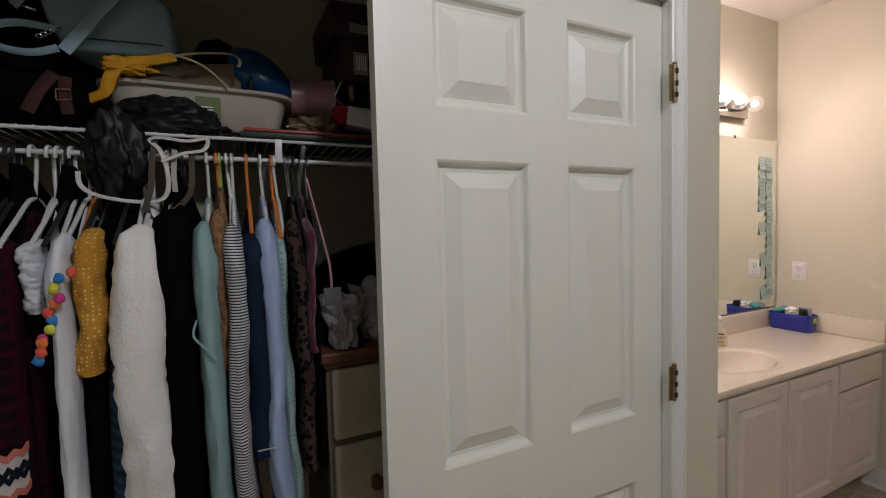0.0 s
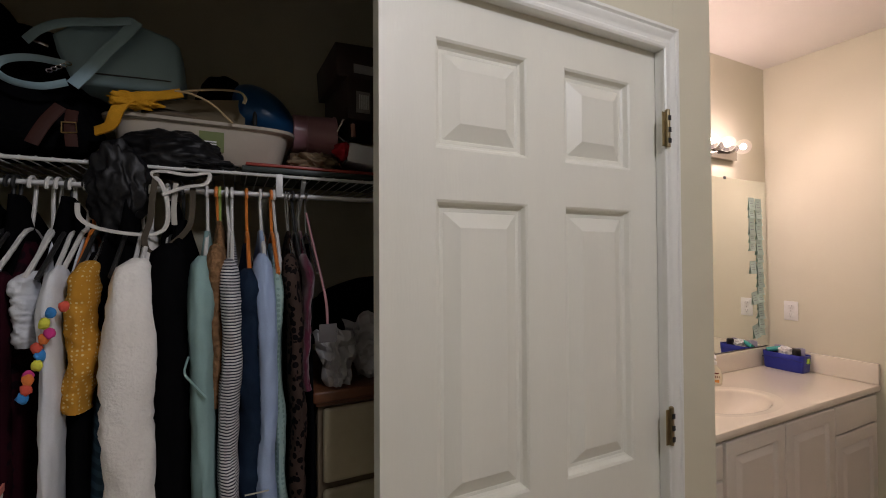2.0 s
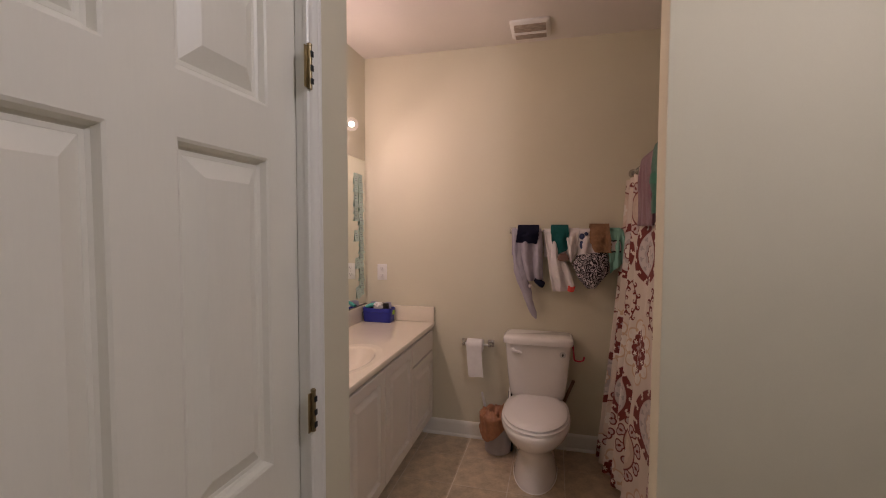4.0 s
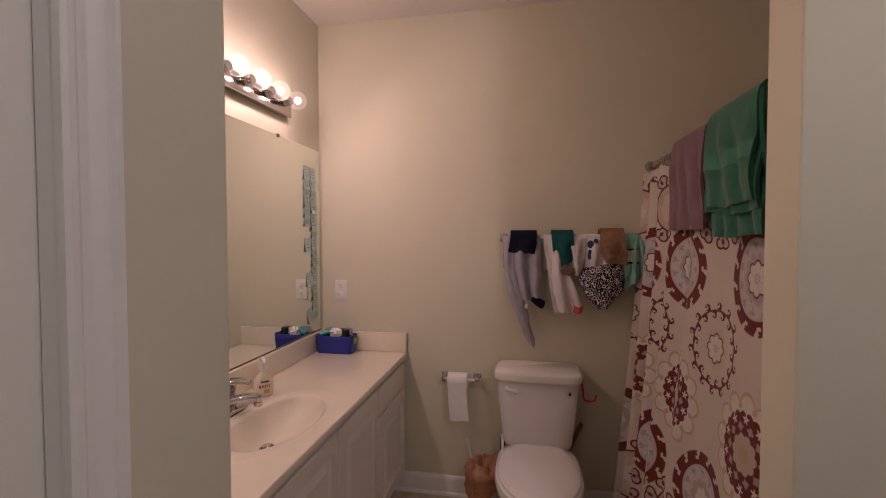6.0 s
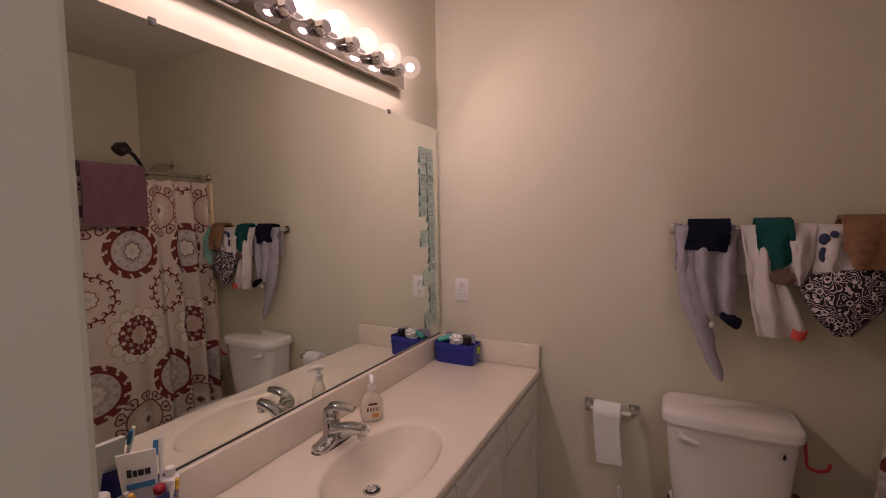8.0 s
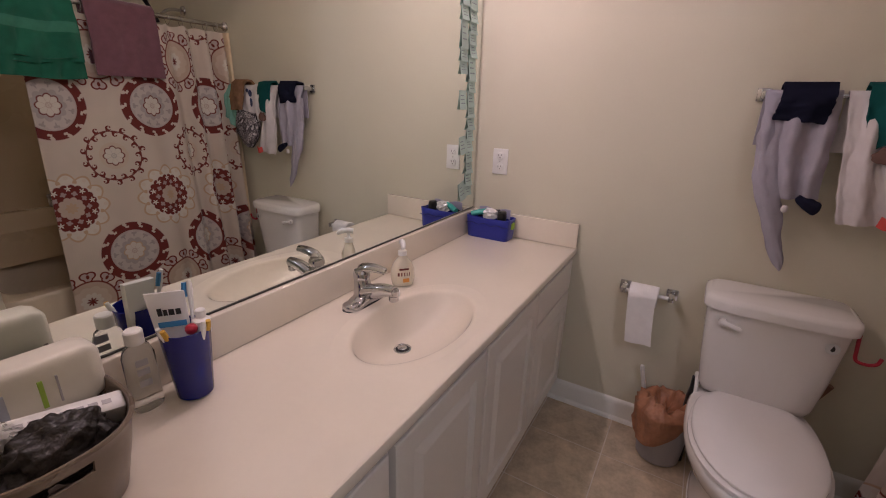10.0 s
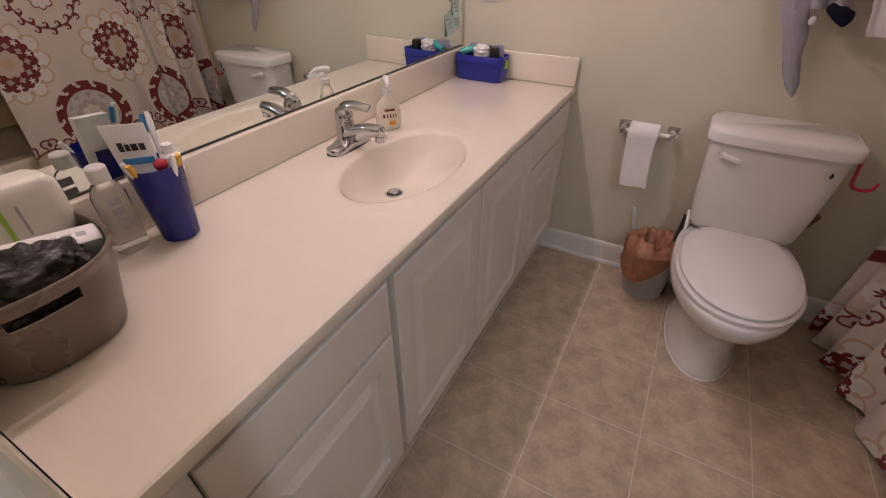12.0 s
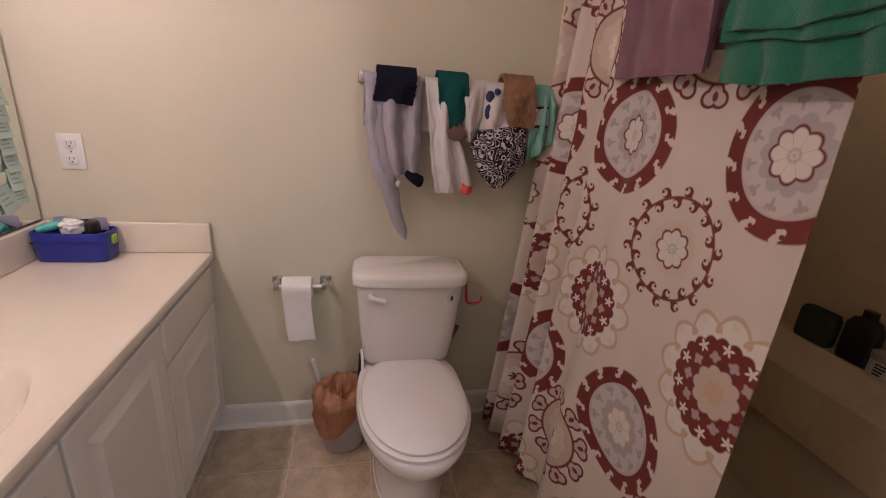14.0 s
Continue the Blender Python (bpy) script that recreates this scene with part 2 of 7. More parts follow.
def casing(line, inward):
    """A mitred moulding in the wall plane along line [(x, z), ...]; inward: sign per leg is given by the outward offsets."""
    S = [k / 24 for k in range(25)]
    rows = []
    for (x, z), (ox, oz) in zip(line, inward):
        r = [Vector((x + ox * 0.044 * s, YC - casing_profile(s), z + oz * 0.056 * s)) for s in S]
        r += [Vector((x + ox * 0.044, YC + 0.0005, z + oz * 0.056)), Vector((x, YC + 0.0005, z))]
        rows.append(r)
    return loft(rows)


c = casing([(-0.285, 0), (-0.285, 2.026), (1.243, 2.026), (1.243, 0)], [(-1, 0), (-1, 1), (1, 1), (1, 0)])
solid("door_casing", c, TRIM, "white moulded casing round the closet doors", "trim", kind="structure", angle=25)
c = box(0.385, 0.455, YC + 0.040, YC + 0.078, 2.0435, 2.0475, bevel=0.001)
solid("strike_plate", c, BRASS, "tarnished brass catch plate under the header", "hardware", group="catch plates")
c = box(0.525, 0.595, YC + 0.040, YC + 0.078, 2.0435, 2.0475, bevel=0.001)
solid("strike_plate", c, BRASS, "tarnished brass catch plate under the header", "hardware", group="catch plates")


# six-panel door leaf, hinge edge at local x = 0, reaching to x = -width
DW, DH = 0.782, 2.036


def panel_ramp(d):
    """Height of the moulded face at distance d inside a panel's outline."""
    pts = [(0, 0), (0.005, -0.003), (0.010, -0.014), (0.016, -0.018), (0.022, -0.018), (0.056, -0.002), (9, -0.002)]
    for (a, ha), (b, hb) in zip(pts, pts[1:]):
        if d <= b:
            return ha + (hb - ha) * (d - a) / (b - a)
    return 0


def six_panel(leaf, base):
    """A hollow-core six-panel leaf under the thing leaf; front at y = base.y, hinge side at base.x."""
    bx, by, bz = base
    cols = [(-0.665, -0.440), (-0.334, -0.117)]
    rows = [(0.245, 0.795), (0.970, 1.598), (1.700, 1.923)]
    bm = bmesh.new()
    levels = [0, 0.005, 0.010, 0.016, 0.022, 0.056]
    for side, yy in ((-1, by), (1, by + 0.035)):
        flip = side > 0
        xs = [-DW] + [v for c in cols for v in c] + [0]
        zs = [0] + [v for r in rows for v in r] + [DH]
        for i in range(len(xs) - 1):
            for k in range(len(zs) - 1):
                x0, x1, z0, z1 = xs[i], xs[i + 1], zs[k], zs[k + 1]
                if i % 2 and k % 2:
                    prev = None
                    for d in levels:
                        h = -panel_ramp(d) * -side
                        q = [bm.verts.new((bx + a, yy + h, bz + b)) for a, b in ((x0 + d, z0 + d), (x1 - d, z0 + d), (x1 - d, z1 - d), (x0 + d, z1 - d))]
                        if prev:
                            for n in range(4):
                                bm.faces.new((prev[n], prev[(n + 1) % 4], q[(n + 1) % 4], q[n]))
                        prev = q
                    bm.faces.new(prev)
                else:
                    bm.faces.new([bm.verts.new((bx + a, yy, bz + b)) for a, b in ((x0, z0), (x1, z0), (x1, z1), (x0, z1))])
    for a, b in (((-DW, 0), (0, 0)), ((0, 0), (0, DH)), ((0, DH), (-DW, DH)), ((-DW, DH), (-DW, 0))):
        bm.faces.new([bm.verts.new((bx + p[0], y, bz + p[1])) for p, y in ((a, by), (b, by), (b, by + 0.035), (a, by + 0.035))])
    bmesh.ops.remove_doubles(bm, verts=bm.verts, dist=0.0003)
    return part("panel_leaf", bm, DOORP, leaf, smooth=True, angle=14)


def hinge(leaf, x, y, z):
    h = lathe(x, y, [(0.0055, z - 0.045), (0.0055, z + 0.045)], 12)
    for k in (-0.018, 0.0, 0.018):
        lathe(x, y, [(0.0062, z + k - 0.0008), (0.0062, z + k + 0.0008)], 12, bm=h)
    lathe(x, y, [(0.003, z + 0.045), (0.0062, z + 0.046), (0.0062, z + 0.05), (0.002, z + 0.053)], 12, bm=h)
    box(x - 0.017, x - 0.0055, y + 0.001, y + 0.0035, z - 0.0445, z + 0.0445, 0.0008, bm=h)
    box(x + 0.0055, x + 0.013, y + 0.001, y + 0.0035, z - 0.0445, z + 0.0445, 0.0008, bm=h)
    part("hinge", h, BRASS, leaf, "tarnished brass hinge")
    s = bmesh.new()
    for k in (-0.03, -0.002, 0.028):
        box(x - 0.0045, x + 0.0055, y - 0.0075, y - 0.0050, z + k - 0.006, z + k + 0.007, 0.001, bm=s)
    part("hinge_knuckle", s, BLACK, leaf, "dark worn hinge knuckles")


YD = 0.925
leaf = thing("door_1", (1.268, YD, 0.008), "white six-panel closet door, shut beside the bathroom", "door", "closet doors", "structure")
six_panel(leaf, (1.268, YD, 0.008))
for z in (1.815, 1.055, 0.30):
    hinge(leaf, 1.2450, YC - 0.0135, z)
other = thing("door_2", (-0.300, YD, 0.008), "white six-panel closet door, swung wide open", "door", "closet doors", "structure")
six_panel(other, (-0.300, YD, 0.008))
other.rotation_euler = (0, 0, radians(78))

# ---- bathroom: trim ----
def baseboard(name, x0, y0, x1, y1, nx, ny):
    prof = [(0, 0), (0.013, 0), (0.013, 0.082), (0.010, 0.094), (0.006, 0.104), (0, 0.108)]
    rows = [[Vector((x + nx * d, y + ny * d, z)) for d, z in prof] for x, y in ((x0, y0), (x1, y1))]
    b = loft(rows)
    shoe = [(0.013, 0), (0.026, 0), (0.025, 0.008), (0.020, 0.014), (0.013, 0.017)]
    loft([[Vector((x + nx * d, y + ny * d, z)) for d, z in shoe] for x, y in ((x0, y0), (x1, y1))], bm=b)
    return solid(name, b, TRIM, "white painted baseboard with a shoe moulding", "baseboard", kind="structure")


baseboard("baseboard", XT, 1.27, XT, -0.12, -1, 0)

# ---- vanity ----
YF = 1.236                       # face frame
ZTOP = 0.799


def raised_door(name, parent, x0, x1, z0, z1, rail=0.058, drawer=False):
    """Thermofoil cabinet front with a raised panel; its face 45 mm before the frame."""
    yf = YF - 0.045
    bm = bmesh.new()
    if drawer:
        levels = [(0, 0.040), (0, 0.004), (0.004, 0.001), (0.010, 0)]
    else:
        levels = [(0, 0.040), (0, 0.004), (0.004, 0.001), (0.010, 0), (rail, 0), (rail + 0.003, 0.0100), (rail + 0.008, 0.0160), (rail + 0.014, 0.0160), (rail + 0.040, 0.0010), (rail + 0.042, 0.0002)]
    prev = None
    for d, h in levels:
        q = [bm.verts.new((x, yf + h, z)) for x, z in ((x0 + d, z0 + d), (x1 - d, z0 + d), (x1 - d, z1 - d), (x0 + d, z1 - d))]
        if prev:
            for n in range(4):
                bm.faces.new((prev[n], prev[(n + 1) % 4], q[(n + 1) % 4], q[n]))
        else:
            bm.faces.new(q[::-1])
        prev = q
    bm.faces.new(prev)
    return part(name, bm, CABINET, parent, angle=16)


UNITS = [(1.452, 1.965, 1.540, 1.962, True), (1.965, 2.412, 1.985, 2.4050, False), (2.412, 2.850, 2.4145, 2.8405, False), (2.850, 3.321, 2.8505, 3.285, True)]
for ux0, ux1, dx0, dx1, drawer in UNITS:
    u = thing("vanity_cabinet", ((ux0 + ux1) / 2, 1.46, 0), "white vanity base cabinet with a raised-panel door" + (" and drawer" if drawer else ""), "cabinet", "vanity cabinets")
    ztop = 0.762 if drawer else 0.655
    b = box(ux0 + 0.001, ux1 - 0.001, YF + 0.120, YV - 0.004, 0.10, ztop, 0.0015)
    if not drawer:
        box(ux0 + 0.001, ux1 - 0.001, YF + 0.012, YF + 0.028, 0.6555, 0.762, 0.0015, bm=b)
        box(ux0 + 0.001, ux1 - 0.001, YV - 0.030, YV - 0.004, 0.6555, 0.762, 0.0015, bm=b)
    box(ux0 + 0.001, ux1 - 0.001, YF + 0.07, YV - 0.004, 0.0, 0.10, bm=b)
    box(ux0 + 0.001, ux1 - 0.001, YF - 0.002, YF + 0.1195, 0.10, 0.128, 0.0015, bm=b)
    stiles = {1.452: [(1.453, 1.537), (1.9675, 1.9775)], 2.850: [(3.288, 3.320)]}
    for a0, a1 in stiles.get(ux0, []):
        box(a0, a1, YF - 0.028, YF + 0.1195, 0.1285, 0.762, 0.0015, bm=b)
    part("body", b, CABINET, u)
    if drawer:
        raised_door("drawer_front", u, dx0, dx1, 0.618, 0.752, drawer=True)
        raised_door("door", u, dx0, dx1, 0.135, 0.6075)
    else:
        raised_door("door", u, dx0, dx1, 0.135, 0.752)

# countertop with a moulded oval bowl
SX, SY, SRX, SRY = 2.365, 1.402, 0.230, 0.137
top = thing("countertop", (2.385, 1.45, 0.765), "glossy cream cultured-marble vanity top with moulded oval basin", "countertop")
bm = bmesh.new()
x0, x1, y0, y1 = XC + 0.002, XT - 0.002, 1.187, YV - 0.003
NR = 96
ell = lambda k, s, z: Vector((SX + SRX * s * math.cos(2 * math.pi * k / NR), SY + 0.058 * max(0.0, 1 - s) ** 1.3 + SRY * s * math.sin(2 * math.pi * k / NR), z))


def rim_point(k):
    a = 2 * math.pi * k / NR
    c, s = math.cos(a), math.sin(a)
    t = min(((x1 if c > 0 else x0) - SX) / c if abs(c) > 1e-6 else 9, ((y1 if s > 0 else y0 + 0.008) - SY) / s if abs(s) > 1e-6 else 9)
    return Vector((SX + c * t, SY + s * t, ZTOP))


rows = [[rim_point(k) for k in range(NR)]]
# corners of the slab replace the nearest rim points
for cx_, cy_ in ((x0, y0 + 0.008), (x1, y0 + 0.008), (x0, y1), (x1, y1)):
    k = min(range(NR), key=lambda i: (rows[0][i] - Vector((cx_, cy_, ZTOP))).length)
    rows[0][k] = Vector((cx_, cy_, ZTOP))
def sink_row(s, z):
    return [ell(k, s, z) for k in range(NR)]
rows += [sink_row(1.335, ZTOP), sink_row(1.312, ZTOP + 0.00035), sink_row(1.290, ZTOP + 0.0006), sink_row(1.265, ZTOP + 0.0002), sink_row(1.24, ZTOP), sink_row(1.12, ZTOP - 0.0002), sink_row(1.075, ZTOP - 0.0010), sink_row(1.045, ZTOP - 0.0026), sink_row(1.020, ZTOP - 0.0058)]
for s in (1.0, 0.985, 0.965, 0.94, 0.91, 0.87, 0.82, 0.76, 0.69, 0.61, 0.52, 0.42, 0.32, 0.22, 0.12):
    rows.append(sink_row(s, ZTOP - 0.0035 - 0.109 * (1 - (s / 1.02) ** 2.5) ** 0.85))
loft(rows, True, False, bm)
bm.faces.new([v for v in bm.verts][-NR:])
# front nose and edges
nose = [(y0 + 0.008, ZTOP), (y0 + 0.003, ZTOP - 0.002), (y0, ZTOP - 0.008), (y0, ZTOP - 0.026), (y0 + 0.004, ZTOP - 0.033), (y0 + 0.028, ZTOP - 0.034), (y0 + 0.028, ZTOP - 0.006)]
loft([[Vector((x, y, z)) for y, z in nose] for x in (x0, x1)], close=False, caps=False, bm=bm)
part("slab", bm, MARBLE, top, angle=30)
part("backsplash", box(x0, x1, YV - 0.024, YV - 0.003, ZTOP + 0.0008, 0.9105, 0.004, 3), MARBLE, top)
part("side_splash", box(x1 - 0.021, x1, y0 + 0.002, YV - 0.025, ZTOP + 0.0008, 0.9105, 0.004, 3), MARBLE, top)
DRX, DRY, DRZ = SX, SY + 0.054, ZTOP - 0.1122
dr = lathe(DRX, DRY, [(0.027, DRZ - 0.002), (0.0275, DRZ + 0.003), (0.023, DRZ + 0.004), (0.0195, DRZ - 0.001)], 28)
part("drain_ring", dr, CHROME, top, "chrome drain ring")
# a black disc stands in for the shade between ring and stopper
part("drain_gap_shade", lathe(DRX, DRY, [(0.0205, DRZ - 0.001), (0.0205, DRZ + 0.0022)], 28), BLACK, top, "black disc as shade in the drain gap")
dr = lathe(DRX, DRY, [(0.0145, DRZ + 0.0023), (0.0145, DRZ + 0.0055), (0.010, DRZ + 0.0080), (0.003, DRZ + 0.0085)], 24)
part("drain_stopper", dr, CHROME, top, "chrome drain stopper")

# faucet
FX, FY, FZ = 2.375, 1.610, ZTOP + 0.0014
fa = thing("faucet", (FX, FY, FZ), "polished chrome single-lever basin faucet", "faucet")
rows = []
for k in range(25):
    x = -0.084 + 0.168 * k / 24
    e = abs(x) / 0.084
    hy = 0.029 * (1 - 0.12 * (1 - e)) * (max(0.0, 1 - max(0.0, (e - 0.66) / 0.34) ** 2)) ** 0.5 + 0.001
    h = 0.020 + 0.016 * max(0.0, 1 - (e / 0.55) ** 2) - 0.006 * max(0.0, e - 0.9) / 0.1
    sec = [(-1, 0), (-1, 0.45), (-0.9, 0.75), (-0.62, 0.95), (0, 1), (0.62, 0.95), (0.9, 0.75), (1, 0.45), (1, 0)]
    rows.append([Vector((FX + x, FY + a * hy, FZ + b * h)) for a, b in sec])
part("base_plate", loft(rows), CHROME, fa)
part("gasket", loft([ring(FX, FY, ZTOP + z, 0.086, 0.031, 40, 2.8) for z in (0.0006, 0.0016)]), BLACK, fa, "dark gasket line")
rows = [ring(FX, FY + y, FZ + z, r, r, 28) for z, r, y in ((0.018, 0.034, 0.0), (0.035, 0.030, 0.002), (0.055, 0.0265, 0.004), (0.076, 0.0250, 0.006), (0.078, 0.0235, 0.006), (0.081, 0.0235, 0.006), (0.083, 0.0260, 0.006), (0.097, 0.0262, 0.007), (0.107, 0.0215, 0.008), (0.112, 0.010, 0.008))]
part("body", loft(rows), CHROME, fa)
sp = arc([(FX, FY + 0.004, FZ + 0.030), (FX, FY - 0.036, FZ + 0.046), (FX, FY - 0.078, FZ + 0.060), (FX, FY - 0.122, FZ + 0.064)], 6)
part("spout", tube(sp, [0.027 - 0.010 * i / (len(sp) - 1) for i in range(len(sp))], 20, flat=1.15), CHROME, fa)
part("aerator", lathe(FX, FY - 0.116, [(0.0130, FZ + 0.034), (0.0148, FZ + 0.036), (0.0148, FZ + 0.050), (0.0135, FZ + 0.051), (0.0160, FZ + 0.053), (0.0160, FZ + 0.068), (0.010, FZ + 0.075)], 22), CHROME, fa)
lv = arc([(FX, FY + 0.024, FZ + 0.094), (FX, FY + 0.008, FZ + 0.112), (FX + 0.001, FY - 0.024, FZ + 0.121), (FX + 0.003, FY - 0.058, FZ + 0.122), (FX + 0.004, FY - 0.086, FZ + 0.119)], 6)
part("lever", tube(lv, [0.016 - 0.004 * abs(i / (len(lv) - 1) * 2 - 0.7) - (0.006 if i == len(lv) - 1 else 0) for i in range(len(lv))], 16, flat=0.5), CHROME, fa)
part("pop_up_rod", tube([(FX, FY + 0.030, FZ + 0.015), (FX, FY + 0.034, FZ + 0.070)], 0.0028, 8), CHROME, fa)
part("rod_knob", lathe(FX, FY + 0.034, [(0.003, FZ + 0.068), (0.0055, FZ + 0.071), (0.0055, FZ + 0.075), (0.002, FZ + 0.079)], 14), CHROME, fa)

# mirror
MX0, MX1, MZ0, MZ1 = 1.462, 3.312, 0.9145, 1.952
mi = thing("wall_mirror", ((MX0 + MX1) / 2, YV, MZ0), "large frameless mirror with dark edge above the vanity", "mirror")
part("pane", box(MX0, MX1, YV - 0.0065, YV - 0.0025, MZ0, MZ1), MIRROR, mi, smooth=False)
EDGE = mat("mirror_edge", (0.05, 0.05, 0.045), 0.3, 0, 0.2, 30, 0.05)
part("bottom_channel", box(MX0, MX1, YV - 0.0092, YV - 0.0068, MZ0 - 0.003, MZ0 + 0.0008), EDGE, mi, "dark lower mirror channel", smooth=False)
for cx_ in (2.885, 1.95):
    part("mirror_clip", box(cx_ - 0.008, cx_ + 0.008, YV - 0.0100, YV - 0.0024, MZ1 - 0.009, MZ1 + 0.008, 0.001), EDGE, mi, "small dark mirror clip")

# vanity light bar
lb = thing("vanity_light", (2.37, YV, 2.05), "mirror-chrome bar of clear globe bulbs, all lit", "light fixture")
BARC = mat("bar_chrome", (0.50, 0.47, 0.46), 0.05, 1.0, 0.05, 10, 0, 60)
part("bar", box(1.785, 2.955, YV - 0.040, YV - 0.002, 2.052, 2.135, 0.004), BARC, lb)
BULBG = glassy("bulb_glass", (1, 1, 1), 0.0, 1.035)
bp = BULBG.node_tree.nodes["Principled BSDF"]
bp.inputs["Emission Color"].default_value, bp.inputs["Emission Strength"].default_value = (1, 0.84, 0.76, 1), 0.10
FILA = bpy.data.materials.new("filament")
FILA.use_nodes = True
fp = FILA.node_tree.nodes["Principled BSDF"]
fp.inputs["Emission Color"].default_value, fp.inputs["Emission Strength"].default_value = (1, 0.80, 0.70, 1), 85


def lathe_y(cx, cz, profile, n=24, bm=None):
    """profile: radius and y."""
    rows = [[Vector((cx + r * math.cos(2 * math.pi * k / n), y, cz + r * math.sin(2 * math.pi * k / n))) for k in range(n)] for r, y in profile]
    return loft(rows, True, True, bm)


for bx in BULB_X:
    s = lathe_y(bx, BULB_Z, [(0.024, YV - 0.041), (0.024, YV - 0.052), (0.0215, YV - 0.056), (0.0205, YV - 0.076), (0.016, YV - 0.080)])
    part("socket", s, BARC, lb)
    R = 0.043
    prof = [(0.0135, YV - 0.070)] + [(R * math.sin(a), BULB_Y + R * math.cos(a)) for a in [radians(x) for x in range(22, 180, 12)]]
    g = part("bulb", lathe_y(bx, BULB_Z, prof, 28), BULBG, lb, "clear glass globe bulb, lit")
    g.visible_shadow = False
    f = lathe_y(bx, BULB_Z, [(0.003, BULB_Y + 0.016), (0.0125, BULB_Y + 0.007), (0.0125, BULB_Y - 0.007), (0.003, BULB_Y - 0.015)], 12)
    f = part("filament", f, FILA, g, "glowing filament")
    f.visible_shadow = False

# outlet
ot = thing("wall_outlet", (XT, 1.587, 1.087), "white duplex outlet on the wall", "outlet")
part("plate", box(XT - 0.006, XT, 1.550, 1.625, 1.087, 1.204, 0.003), PLASTIC_W, ot)
for zz in (1.120, 1.171):
    rows = []
    for d, s in ((0.0062, 1), (0.0085, 1), (0.0095, 0.9)):
        rows.append([Vector((XT - d, p.x, p.y)) for p in ring(1.5875, zz, 0, 0.0165 * s, 0.0165 * s, 24, 3)])
    r = part("receptacle", loft(rows), PLASTIC_W, ot)
    sl = box(XT - 0.0100, XT - 0.0094, 1.580, 1.582, zz, zz + 0.009)
    box(XT - 0.0100, XT - 0.0094, 1.5935, 1.5955, zz, zz + 0.009, bm=sl)
    box(XT - 0.0100, XT - 0.0094, 1.5855, 1.5895, zz - 0.009, zz - 0.005, bm=sl)
    part("slot", sl, BLACK, r, "dark outlet slots", smooth=False)
part("screw", box(XT - 0.0075, XT - 0.0060, 1.5855, 1.5895, 1.1435, 1.1475, 0.0006), STEEL, ot)

# ---- toilet ----
TY = 0.464
to = thing("toilet", (2.98, TY, 0), "white two-piece toilet with closed lid", "toilet")


def bowl_ring(z, xb, xf, hw, n=48):
    """Elongated bowl outline from the back xb to the front xf."""
    pts = []
    for i in range(n):
        a = 2 * math.pi * i / n
        c, s = math.cos(a), math.sin(a)
        mid = xb - (xb - xf) * 0.46
        x = mid + (xb - mid) * abs(c) ** 0.75 if c > 0 else mid - (mid - xf) * abs(c) ** 0.98
        taper = abs(s) ** (0.62 if c > 0 else 0.98)
        pts.append(Vector((x, TY + math.copysign(hw * taper, s), z)))
    return pts


rows = [bowl_ring(0.0, 3.25, 2.758, 0.126), bowl_ring(0.012, 3.25, 2.756, 0.128), bowl_ring(0.03, 3.25, 2.766, 0.122), bowl_ring(0.10, 3.25, 2.785, 0.114), bowl_ring(0.17, 3.26, 2.782, 0.118),
        bowl_ring(0.21, 3.26, 2.760, 0.134), bowl_ring(0.26, 3.26, 2.702, 0.162), bowl_ring(0.30, 3.26, 2.655, 0.188), bowl_ring(0.345, 3.26, 2.632, 0.200), bowl_ring(0.366, 3.26, 2.632, 0.200), bowl_ring(0.374, 3.26, 2.640, 0.195)]
part("bowl", loft(rows), PORCELAIN, to, angle=50)
CAULK = mat("caulk", (0.85, 0.84, 0.82), 0.5, 0, 0.05, 20, 0.2, 100)
rows = [bowl_ring(0.0005, 3.25, 2.753, 0.131), bowl_ring(0.005, 3.25, 2.756, 0.129)]
part("caulk_bead", loft(rows), CAULK, to, "white caulk bead")
SEATM = mat("seat_plastic", (0.80, 0.775, 0.755), 0.22, 0, 0.02, 5, 0, 60)
rows = [bowl_ring(z, 3.135, f, h) for z, f, h in ((0.376, 2.650, 0.187), (0.379, 2.642, 0.191), (0.389, 2.642, 0.191), (0.393, 2.650, 0.186))]
part("seat", loft(rows), SEATM, to, angle=50)
rows = [bowl_ring(z, 3.150, f, h) for z, f, h in ((0.395, 2.660, 0.178), (0.398, 2.654, 0.183), (0.405, 2.654, 0.183), (0.4105, 2.662, 0.177), (0.413, 2.715, 0.135), (0.4145, 2.80, 0.08))]
part("lid", loft(rows), SEATM, to, angle=50)
for s in (-0.075, 0.075):
    part("lid_hinge", box(3.145, 3.175, TY + s - 0.022, TY + s + 0.022, 0.376, 0.408, 0.006), SEATM, to)


def tank_ring(z, x0, x1, hw):
    """Rounded tank section, its front bowed a little."""
    pts = []
    for p in ring((x0 + x1) / 2, TY, z, (x1 - x0) / 2, hw, 56, 6.5):
        if p.x < (x0 + x1) / 2:
            p.x -= 0.012 * (1 - ((p.y - TY) / hw) ** 2)
        pts.append(p)
    return pts


